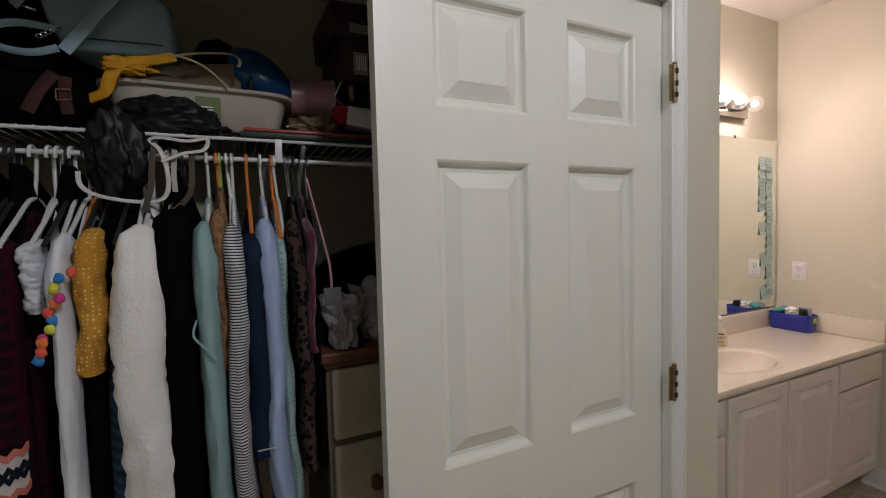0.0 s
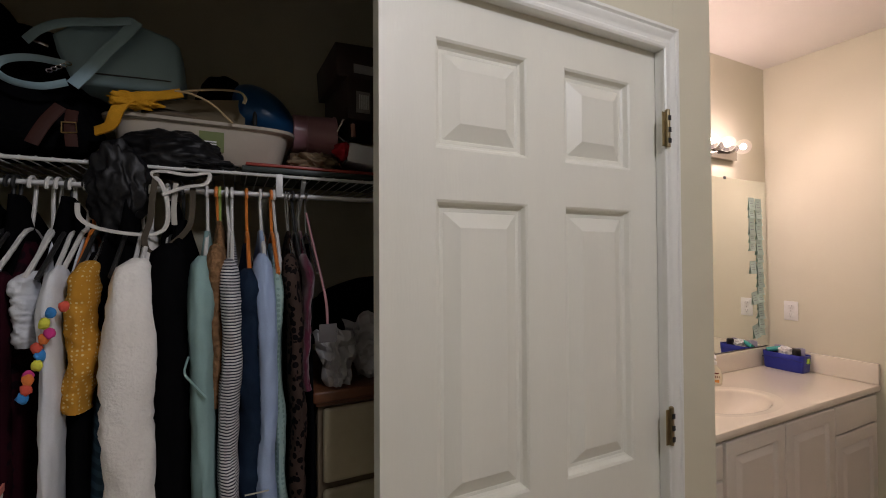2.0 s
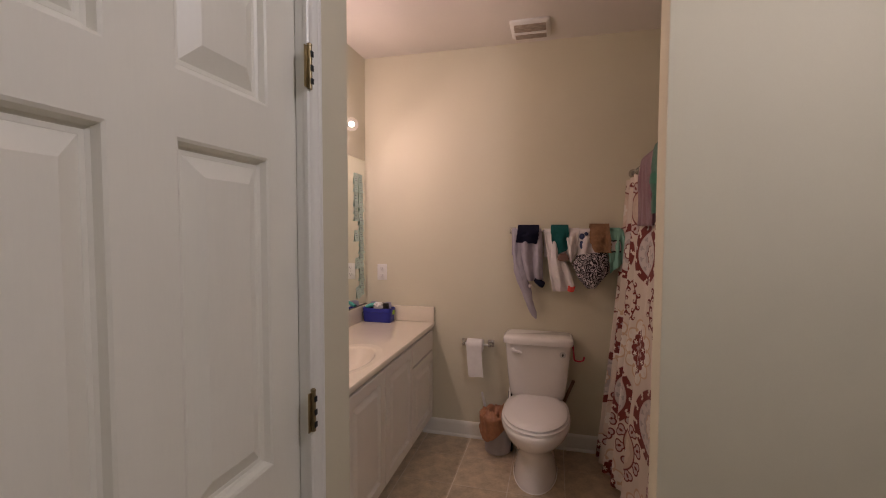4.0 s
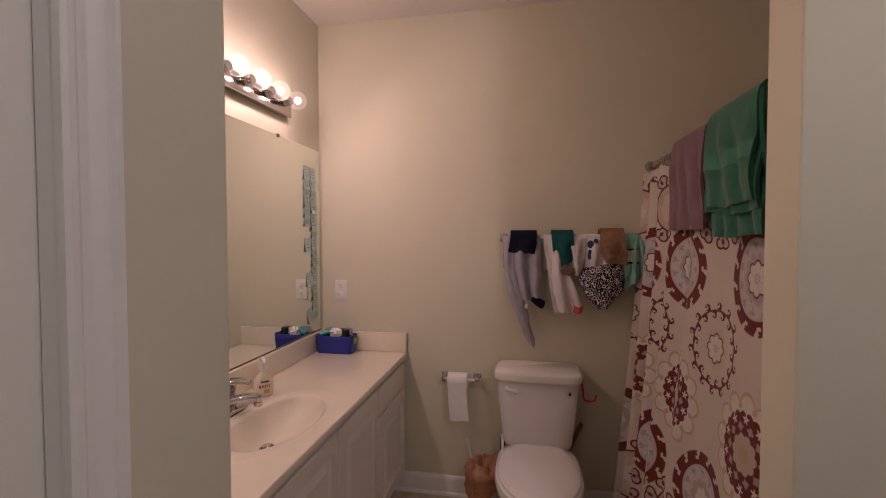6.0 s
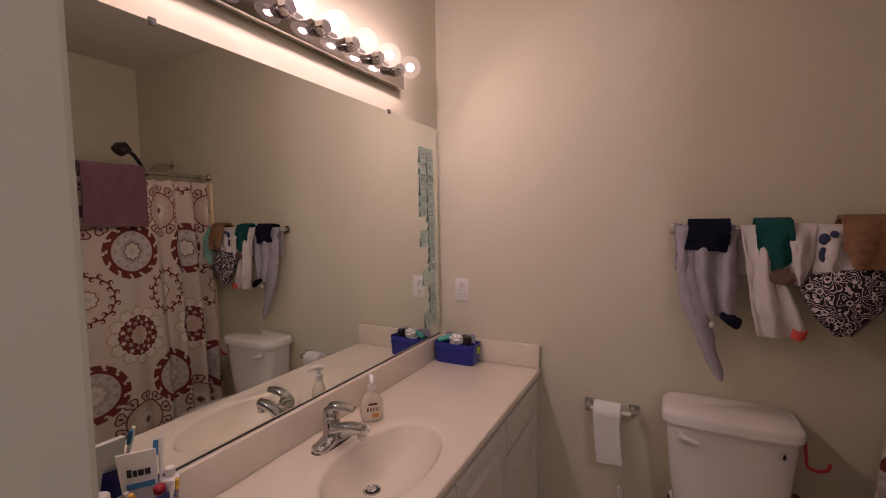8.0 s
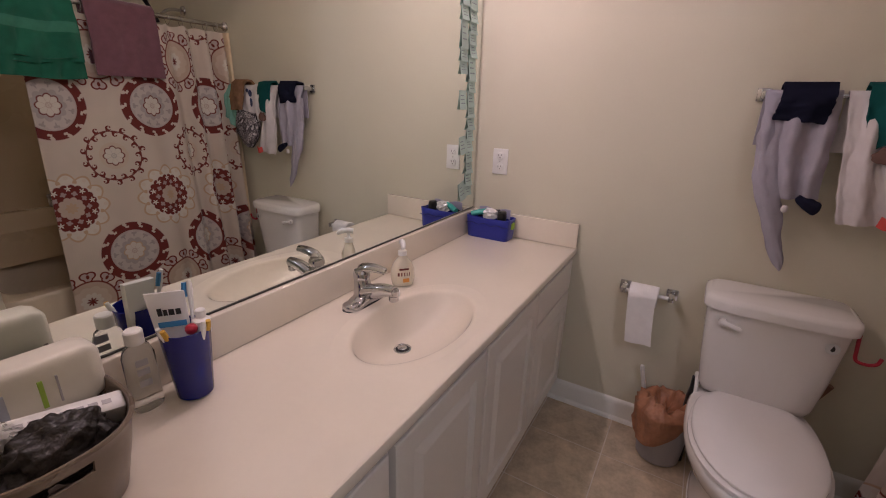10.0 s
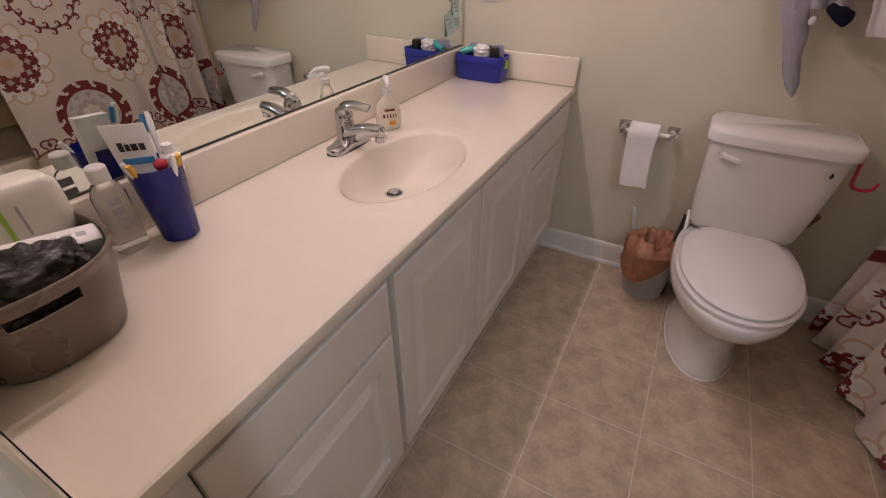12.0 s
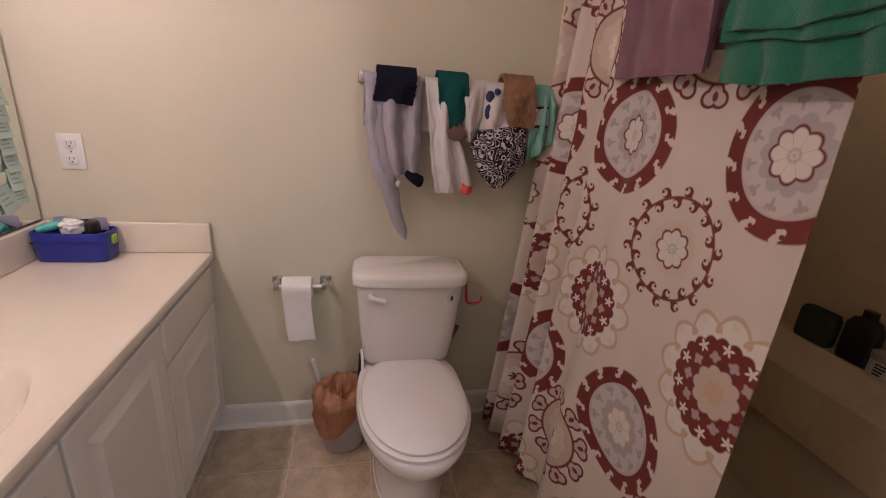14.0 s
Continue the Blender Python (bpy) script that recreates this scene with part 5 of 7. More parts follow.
bb = thing("blue_caddy", (3.245, 1.585, ZTOP), "blue fabric caddy full of toiletries on the counter", "caddy")
rows = []
for z, ax, ay in ((0.001, 0.045, 0.100), (0.006, 0.047, 0.103), (0.070, 0.050, 0.108), (0.098, 0.051, 0.110), (0.100, 0.047, 0.105), (0.060, 0.044, 0.100)):
    rows.append([p + Vector((0, 0, 0.007 * wob(p.x * 20, p.y * 14, 2) if z > 0.05 else 0)) for p in ring(3.247, 1.583, ZTOP + z, ax, ay, 44, 7)])
part("pouch", loft(rows), BLUEF, bb, angle=60)
part("seam", tube([(3.196, 1.478 + 0.0105 * k, ZTOP + 0.070 - 0.004 * math.sin(k)) for k in range(21)], 0.0016, 6), mat("dark_blue_seam", (0.008, 0.014, 0.14), 0.6), bb)
for yy in (1.4735, 1.6935):
    part("pull_tab", box(3.235, 3.262, yy - 0.006, yy + 0.006, ZTOP + 0.055, ZTOP + 0.085, 0.003), LIME, bb, "lime green pull tab")


solid("tissue_packet", blob(3.240, 1.585, ZTOP + 0.112, 0.026, 0.036, 0.026, 0.5, 3.3), PAPER, "crumpled white packet in the blue caddy", "packet", angle=20)
solid("turquoise_tube", tube([(3.215, 1.672, ZTOP + 0.106), (3.235, 1.635, ZTOP + 0.116), (3.25, 1.60, ZTOP + 0.124)], [0.012, 0.014, 0.012], 14), TURQ, "turquoise tube in the blue caddy", "tube")
solid("black_compact", loft([ring(3.238, 1.525, ZTOP + z, a, a * 0.8, 24) for z, a in ((0.07, 0.022), (0.11, 0.026), (0.128, 0.025), (0.134, 0.018))]), BLKP, "round black bottle cap in the blue caddy", "bottle")
solid("black_brush", tube([(3.27, 1.66, ZTOP + 0.09), (3.265, 1.60, ZTOP + 0.115), (3.262, 1.55, ZTOP + 0.120)], [0.008, 0.012, 0.014], 10), BLKP, "black hair brush in the blue caddy", "brush")
solid("clear_packet", sheet(lambda u, v: (3.288 + 0.003 * math.sin(7 * u), 1.665 - 0.16 * u, ZTOP + 0.085 + 0.045 * v + 0.004 * math.sin(9 * u)), 12, 5, 0.002), mat("lilac_packet", (0.42, 0.40, 0.52), 0.3), "lilac plastic packet behind the blue caddy", "packet")

# soap bottle
SOAP = mat("amber_soap", (0.76, 0.69, 0.54), 0.12, 0, 0.03, 8, 0, 60, 0.5, coat=0.4)
sb = thing("soap_dispenser", (2.555, 1.592, ZTOP), "translucent hand soap bottle with a white pump", "soap dispenser")
SBX, SBY = 2.555, 1.592
turn = radians(-42)
rows = [ring(SBX, SBY, ZTOP + z, a, b, 32, 2.4, turn) for z, a, b in ((0.001, 0.032, 0.019), (0.005, 0.036, 0.023), (0.030, 0.041, 0.025), (0.060, 0.040, 0.0245), (0.080, 0.033, 0.021), (0.096, 0.020, 0.016), (0.104, 0.0135, 0.0135), (0.110, 0.0130, 0.0130))]
part("bottle", loft(rows), SOAP, sb)
part("pump_collar", lathe(SBX, SBY, [(0.0145, ZTOP + 0.109), (0.0145, ZTOP + 0.124), (0.006, ZTOP + 0.127), (0.005, ZTOP + 0.146)], 20), PLASTIC_W, sb)
part("pump_head", tube(arc([(SBX + 0.012, SBY + 0.012, ZTOP + 0.149), (SBX, SBY, ZTOP + 0.153), (SBX - 0.018, SBY - 0.016, ZTOP + 0.151), (SBX - 0.030, SBY - 0.026, ZTOP + 0.143)], 5), [0.010] * 6 + [0.009] * 5 + [0.008, 0.0075, 0.007, 0.006, 0.005], 12), PLASTIC_W, sb)


def on_face(cx, cy, half_w, bulge, ang, z0, z1, s0, s1, lift=0.0012):
    """A label patch on the front of a bottle turned by ang."""
    d, n = Vector((math.cos(ang), math.sin(ang), 0)), Vector((math.sin(ang), -math.cos(ang), 0))

    def fn(u, v):
        s = s0 + (s1 - s0) * u
        dep = bulge * max(0.0, 1 - abs(s) ** 2.4) ** (1 / 2.4)
        p = Vector((cx, cy, z0 + (z1 - z0) * v)) + d * half_w * s + n * (dep + lift)
        return p
    return sheet(fn, 10, 4, 0.0006)


part("label", on_face(SBX, SBY, 0.040, 0.0248, turn, ZTOP + 0.014, ZTOP + 0.070, -0.62, 0.62, 0.0006), LABELC, sb, "cream label")
part("label_bar", on_face(SBX, SBY, 0.040, 0.0248, turn, ZTOP + 0.062, ZTOP + 0.069, -0.4, 0.4, 0.0016), MARO, sb, "maroon label bar")
for a, b in ((-0.55, -0.32), (-0.26, -0.08), (-0.02, 0.16), (0.22, 0.36), (0.42, 0.56)):
    part("label_bar", on_face(SBX, SBY, 0.040, 0.0248, turn, ZTOP + 0.041, ZTOP + 0.053, a, b - 0.07, 0.0016), MARO, sb, "dark lettering bar")
part("label_picture", on_face(SBX, SBY, 0.040, 0.0248, turn, ZTOP + 0.018, ZTOP + 0.032, -0.1, 0.45, 0.0016), ORANG, sb, "orange fruit picture")
solid("white_puck", lathe(2.470, 1.560, [(0.016, ZTOP + 0.0015), (0.017, ZTOP + 0.004), (0.016, ZTOP + 0.014), (0.012, ZTOP + 0.016)], 24), PLASTIC_W, "small round white cap beside the faucet", "cap")

# tumbler with brushes
CUX, CUY = 1.842, 1.620
cp = thing("tumbler", (CUX, CUY, ZTOP), "dark blue plastic tumbler holding toothbrushes", "tumbler")
part("cup", lathe(CUX, CUY, [(0.032, ZTOP + 0.0015), (0.0345, ZTOP + 0.004), (0.0475, ZTOP + 0.155), (0.0485, ZTOP + 0.158), (0.0460, ZTOP + 0.158), (0.034, ZTOP + 0.012)], 40), BLUEP, cp)
WHITEP = PLASTIC_W
BLUEL = mat("light_blue_plastic", (0.05, 0.24, 0.48), 0.3)
YELL = mat("yellow_bristle", (0.70, 0.42, 0.05), 0.6)


def toothbrush(base, tip, colour, bristle, lab):
    b, t = Vector(base), Vector(tip)
    th_ = thing("toothbrush", b, lab, "toothbrush", "toothbrushes in the tumbler")
    pts = [b.lerp(t, k / 10) for k in range(11)]
    part("handle", tube(pts, [0.005, 0.006, 0.006, 0.0055, 0.0045, 0.004, 0.0035, 0.0035, 0.005, 0.006, 0.004], 10), colour, th_)
    ax = (t - b).normalized()
    n = ax.cross(Vector((0, 0, 1))).normalized()
    c0, c1 = b.lerp(t, 0.84) - n * 0.004, b.lerp(t, 0.98) - n * 0.004
    part("bristles", tube([c0 - n * 0.006, c0.lerp(c1, 0.5) - n * 0.007, c1 - n * 0.006], [0.0048, 0.0052, 0.0048], 8), bristle, th_, "short bristles")


toothbrush((CUX + 0.01, CUY, ZTOP + 0.02), (CUX + 0.045, CUY + 0.040, ZTOP + 0.235), WHITEP, BLUEL, "white and blue toothbrush upright in the tumbler")
toothbrush((CUX, CUY, ZTOP + 0.02), (CUX - 0.052, CUY - 0.008, ZTOP + 0.178), WHITEP, YELL, "white toothbrush with yellow bristles in the tumbler")
toothbrush((CUX + 0.01, CUY - 0.01, ZTOP + 0.02), (CUX + 0.012, CUY - 0.052, ZTOP + 0.180), WHITEP, YELL, "white toothbrush with yellow and blue bristles in the tumbler")
tpz = thing("toothpaste_tube", (CUX, CUY + 0.01, ZTOP + 0.03), "white toothpaste tube with black and blue bars", "toothpaste")


def paste(u, v):
    w_ = 0.026 + 0.010 * v
    return (CUX - 0.010 + (u - 0.5) * 2 * w_ * 0.92 + 0.004 * v, CUY + 0.012 + (u - 0.5) * -0.020 + 0.030 * v, ZTOP + 0.05 + 0.175 * v + 0.010 * (0.5 - u))


part("tube_body", sheet(paste, 10, 12, 0.012), PLASTIC_W, tpz, angle=60)
for u0, u1, v0, v1, m_ in ((0.18, 0.30, 0.74, 0.83, BLACK), (0.33, 0.44, 0.74, 0.81, BLACK), (0.47, 0.62, 0.74, 0.81, BLACK), (0.66, 0.80, 0.74, 0.81, BLACK), (0.12, 0.9, 0.60, 0.665, BLUEL)):
    part("label_bar", sheet(lambda u, v: Vector(paste(u0 + (u1 - u0) * u, v0 + (v1 - v0) * v)) + Vector((-0.002, -0.0075, 0)), 3, 3, 0.001), m_, tpz, "printed bar")
solid("paste_cap", lathe(CUX + 0.030, CUY - 0.012, [(0.016, ZTOP + 0.135), (0.017, ZTOP + 0.165), (0.010, ZTOP + 0.170), (0.010, ZTOP + 0.186), (0.008, ZTOP + 0.188)], 18), PLASTIC_W, "white tube with a cap in the tumbler", "tube")
solid("red_bead", blob(CUX + 0.002, CUY - 0.022, ZTOP + 0.158, 0.012, 0.012, 0.012, 0.05, 1, 2), REDP, "small red cap in the tumbler", "cap")

# clear bottle
CLEARB = glassy("clear_bottle", (0.93, 0.95, 0.96), 0.04, 1.18)
cb = thing("clear_bottle", (1.765, 1.655, ZTOP), "clear plastic bottle with a white cap on the counter", "bottle")
part("bottle_body", loft([ring(1.765, 1.655, ZTOP + z, a, a * 0.72, 28, 2.6) for z, a in ((0.001, 0.026), (0.006, 0.028), (0.12, 0.028), (0.138, 0.022), (0.146, 0.013))]), CLEARB, cb)
part("cap", lathe(1.765, 1.655, [(0.0165, ZTOP + 0.147), (0.0165, ZTOP + 0.172), (0.014, ZTOP + 0.175)], 22), PLASTIC_W, cb)
for z_ in (0.06, 0.085, 0.105):
    part("label_bar", on_face(1.765, 1.655, 0.028, 0.0205, radians(-10), ZTOP + z_, ZTOP + z_ + 0.014, -0.4, 0.35, 0.002), GREYP, cb, "grey lettering bar")

# oval tub of toiletries
TAUPE = mat("taupe_plastic", (0.165, 0.128, 0.095), 0.28, 0, 0.08, 8, 0.03, 90, 0.5)
KX, KY = 1.568, 1.552
kb = thing("storage_basket", (KX, KY, ZTOP), "taupe plastic oval basket of toiletries on the counter", "basket")
bm = bmesh.new()
NB = 128
prof = [(0.0015, 0.092, 0.104), (0.006, 0.096, 0.108), (0.085, 0.112, 0.126), (0.103, 0.1145, 0.1295), (0.107, 0.115, 0.130), (0.119, 0.1168, 0.1328), (0.123, 0.1175, 0.1335), (0.140, 0.120, 0.138), (0.142, 0.122, 0.140),
        (0.142, 0.117, 0.135), (0.123, 0.1140, 0.1297), (0.119, 0.1133, 0.129), (0.107, 0.1115, 0.1265), (0.103, 0.111, 0.126), (0.085, 0.108, 0.122), (0.010, 0.092, 0.104)]
rings_ = [[bm.verts.new(p) for p in ring(KX, KY, ZTOP + z, a, b, NB, 2.5)] for z, a, b in prof]
# a hand hole through the wall
I0, I1 = 88, 100
for j in range(len(rings_) - 1):
    for i in range(NB):
        if not (j in (3, 4, 5, 10, 11, 12) and I0 <= i < I1):
            bm.faces.new((rings_[j][i], rings_[j][(i + 1) % NB], rings_[j + 1][(i + 1) % NB], rings_[j + 1][i]))
for i in range(I0, I1):
    for a, b in ((3, 13), (6, 10)):
        bm.faces.new((rings_[a][i], rings_[a][i + 1], rings_[b][i + 1], rings_[b][i]))
for i in (I0, I1):
    for a, b in ((3, 13), (4, 12), (5, 11)):
        bm.faces.new((rings_[a][i], rings_[a + 1][i], rings_[b - 1][i], rings_[b][i]))
bm.faces.new(rings_[0][::-1])
bm.faces.new(rings_[-1])
part("tub", bm, TAUPE, kb, angle=50)
part("rim", tube(ring(KX, KY, ZTOP + 0.1425, 0.1200, 0.1380, 48, 2.5) + ring(KX, KY, ZTOP + 0.1425, 0.1200, 0.1380, 48, 2.5)[:1], 0.0038, 8, caps=False), TAUPE, kb, "rolled rim")
BLACKBAG = mat("black_bag", (0.030, 0.026, 0.023), 0.40, 0, 0.3, 20, 1.0, 38, 0.4, depth=0.010)
solid("black_bag", blob(KX + 0.016, KY - 0.052, ZTOP + 0.112, 0.070, 0.044, 0.048, 0.22, 2.0, 5, 2.2), BLACKBAG, "crumpled black plastic bag in the basket", "plastic bag", angle=80)
blk2 = blob(KX - 0.035, KY - 0.052, ZTOP + 0.088, 0.042, 0.034, 0.036, 0.22, 5.0, 5, 2.2)
solid("black_wrapper", blk2, BLACKBAG, "crumpled dark wrapper in the basket", "plastic bag", angle=80)
sp2 = thing("lotion_bottle", (KX, KY + 0.06, ZTOP + 0.05), "white lotion bottle lying across the basket", "bottle")
lot = loft([[Vector((KX - 0.098 + x, KY + 0.055 + p.x, ZTOP + 0.166 + p.y)) for p in ring(0, 0, 0, a, b, 36, 6)] for x, a, b in ((0.0, 0.020, 0.036), (0.004, 0.026, 0.044), (0.012, 0.030, 0.050), (0.10, 0.032, 0.053), (0.196, 0.031, 0.051), (0.210, 0.027, 0.045), (0.217, 0.020, 0.036))])
part("bottle_body", lot, mat("lotion_cream", (0.80, 0.77, 0.66), 0.3, 0, 0.03, 8, 0.02, 90), sp2, angle=60)
for a, w_, m_ in ((0.060, 0.008, LIME), (0.150, 0.006, LIME), (0.072, 0.040, mat("lotion_picture", (0.42, 0.45, 0.52), 0.4)), (0.172, 0.0025, GREYP)):
    part("label_bar", box(KX - 0.118 + a, KX - 0.118 + a + w_, KY + 0.0205, KY + 0.0250, ZTOP + 0.142, ZTOP + 0.188), m_, sp2, "printed bar", smooth=False)
ct = thing("white_carton", (KX, KY, ZTOP + 0.08), "white carton with fine print in the basket", "carton")
b = box(-0.125, 0.112, -0.018, 0.018, -0.022, 0.022, 0.006)
bmesh.ops.transform(b, matrix=pose(KX + 0.004, KY - 0.008, ZTOP + 0.132, 25, 8, -10), verts=b.verts)
part("box_body", b, PLASTIC_W, ct)
for k in range(7):
    b = box(-0.02 + 0.017 * k, -0.008 + 0.017 * k, -0.004, 0.004, 0.0222, 0.0228)
    bmesh.ops.transform(b, matrix=pose(KX + 0.004, KY - 0.008, ZTOP + 0.132, 25, 8, -10), verts=b.verts)
    part("print_bar", b, GREYP, ct, smooth=False)
solid("clear_wrapper", blob(KX - 0.05, KY - 0.020, ZTOP + 0.150, 0.040, 0.030, 0.026, 0.35, 7.0, 5, 2.5), glassy("clear_film", (0.9, 0.9, 0.92), 0.12, 1.2), "crumpled clear plastic wrapper in the basket", "wrapper", angle=80)
solid("white_pot", loft([ring(1.500, 1.655, ZTOP + z, a, a, 24) for z, a in ((0.12, 0.028), (0.20, 0.030), (0.205, 0.026))]), PLASTIC_W, "white pot standing in the basket", "jar")

# ---- sticky notes on the mirror ----
NOTE = mat("mint_note", (0.50, 0.64, 0.575), 0.8, 0, 0.05, 12, 0.05, 120, 0.2, random_tint=0.08)
INKN = mat("note_ink", (0.30, 0.36, 0.36), 0.8)
nrand = random.Random(4)


def note(x, z, w_, h_, tilt, curl):
    t = thing("sticky_note", (x, YV - 0.008, z), "pale mint sticky note with faint writing on the mirror", "note", "sticky notes")
    ca, sa = math.cos(tilt), math.sin(tilt)

    def fn(u, v, dy=0.0):
        a, b = (u - 0.5) * w_, -v * h_
        return (x + a * ca - b * sa, YV - 0.0075 - curl * v * v - 0.002 * nudge * u + dy, z + a * sa + b * ca)
    nudge = nrand.random()
    part("paper", sheet(fn, 4, 6, 0.0004), NOTE, t)
    for k in range(3):
        v0 = 0.25 + 0.2 * k
        part("ink_line", sheet(lambda u, v: fn(0.15 + (0.45 + 0.2 * ((k * 7) % 3) / 2) * u, v0 + 0.05 * v, -0.0006), 2, 1, 0.0002), INKN, t)


z = 1.843
col2 = [0.072, 0.046, 0.042, 0.043, 0.048, 0.095, 0.045, 0.060, 0.046, 0.052, 0.048, 0.046, 0.050, 0.052, 0.058, 0.046]
for h in col2:
    note(3.226 + nrand.uniform(-0.003, 0.003) + 0.02 * (1.843 - z), z, 0.060, h + 0.010, nrand.uniform(-0.03, 0.03), nrand.uniform(0.004, 0.012))
    z -= h
for zz, h, dx, tl in ((1.846, 0.072, 0, 0), (1.773, 0.050, 0, 0.01), (1.722, 0.105, 0.002, 0), (1.618, 0.050, 0.003, -0.02), (1.566, 0.046, 0.002, 0.01), (1.450, 0.072, 0.006, 0), (1.258, 0.072, 0.018, 0.12), (1.052, 0.078, 0.022, 0.22)):
    note(3.153 + dx, zz, 0.058, h + 0.006, tl, 0.007)
# ---- closet: wire shelf ----
WIRE = mat("white_wire", (0.74, 0.74, 0.73), 0.35, 0, 0.04, 10, 0.02)
SHY, SHZ = 1.275, 1.690
ws_ = thing("wire_shelf", (0.35, 1.47, SHZ), "white coated wire closet shelf with hanging rail", "shelf")
part("front_lip", tube([(-0.598, SHY, SHZ), (0.35, SHY, SHZ), (1.328, SHY, SHZ)], 0.0042, 8), WIRE, ws_)
part("hang_rail", tube([(-0.598, SHY, SHZ - 0.047), (0.35, SHY, SHZ - 0.047), (1.328, SHY, SHZ - 0.047)], 0.0055, 10), WIRE, ws_)
part("back_rail", tube([(-0.598, 1.672, SHZ), (0.35, 1.672, SHZ), (1.328, 1.672, SHZ)], 0.004, 8), WIRE, ws_)
wires = bmesh.new()
for k in range(76):
    x = -0.59 + k * 0.0254
    tube([(x, SHY - 0.003, SHZ + 0.004), (x, 1.48, SHZ + 0.004), (x, 1.674, SHZ + 0.004)], 0.0016, 5, wires)
tagged(part("wire_deck", wires, WIRE, ws_, smooth=False), kind="stuff")
for x in (-0.262, 0.345, 0.95):
    part("rail_hanger", box(x - 0.008, x + 0.008, SHY - 0.006, SHY - 0.002, SHZ - 0.052, SHZ + 0.004, 0.001), WIRE, ws_)
for x in (0.405, 0.98):
    part("brace", tube([(x, SHY + 0.01, SHZ - 0.006), (x, 1.49, 1.55), (x, 1.674, 1.43)], 0.006, 8), WIRE, ws_)
part("end_plate", box(-0.599, -0.545, SHY - 0.012, SHY + 0.02, SHZ - 0.045, SHZ + 0.012, 0.004), WIRE, ws_)

# ---- closet: clothes on hangers ----
HW = mat("hanger_white", (0.70, 0.69, 0.66), 0.35)
HO = mat("hanger_orange", (0.70, 0.20, 0.03), 0.35)
HS = mat("hanger_wire", (0.55, 0.55, 0.56), 0.25, 1.0)
HG = mat("hanger_green", (0.30, 0.42, 0.10), 0.35)
HK = mat("hanger_black", (0.02, 0.02, 0.02), 0.4)


def hanger(x, material, lean=0.0, thin=False, reach=1.0):
    """Hook over the rail, neck and two arms along y."""
    zr = SHZ - 0.047
    h = thing("clothes_hanger", (x, SHY, zr), "slim clothes hanger hooked on the rail", "hanger", "hangers on the rail")
    r = 0.0022 if thin else 0.0036
    hook = [(x, SHY + 0.019 * math.sin(a), zr - 0.002 + 0.016 * math.cos(a) - 0.004) for a in [radians(d) for d in range(-115, 100, 18)]]
    neck = [(x + lean * 0.4, SHY + 0.012, zr - 0.045), (x + lean, SHY + 0.0, zr - 0.095)]
    part("hook", tube(arc(hook[::1] + neck, 2), r, 7), material, h)
    arms = [(x + lean, SHY + 0.20 * reach, zr - 0.185), (x + lean, SHY + 0.12 * reach, zr - 0.145), (x + lean, SHY, zr - 0.092), (x + lean, SHY - 0.12 * reach, zr - 0.145), (x + lean, SHY - 0.195 * reach, zr - 0.185)]
    part("shoulder_bar", tube(arc(arms, 4), r * 1.2, 7), material, h)


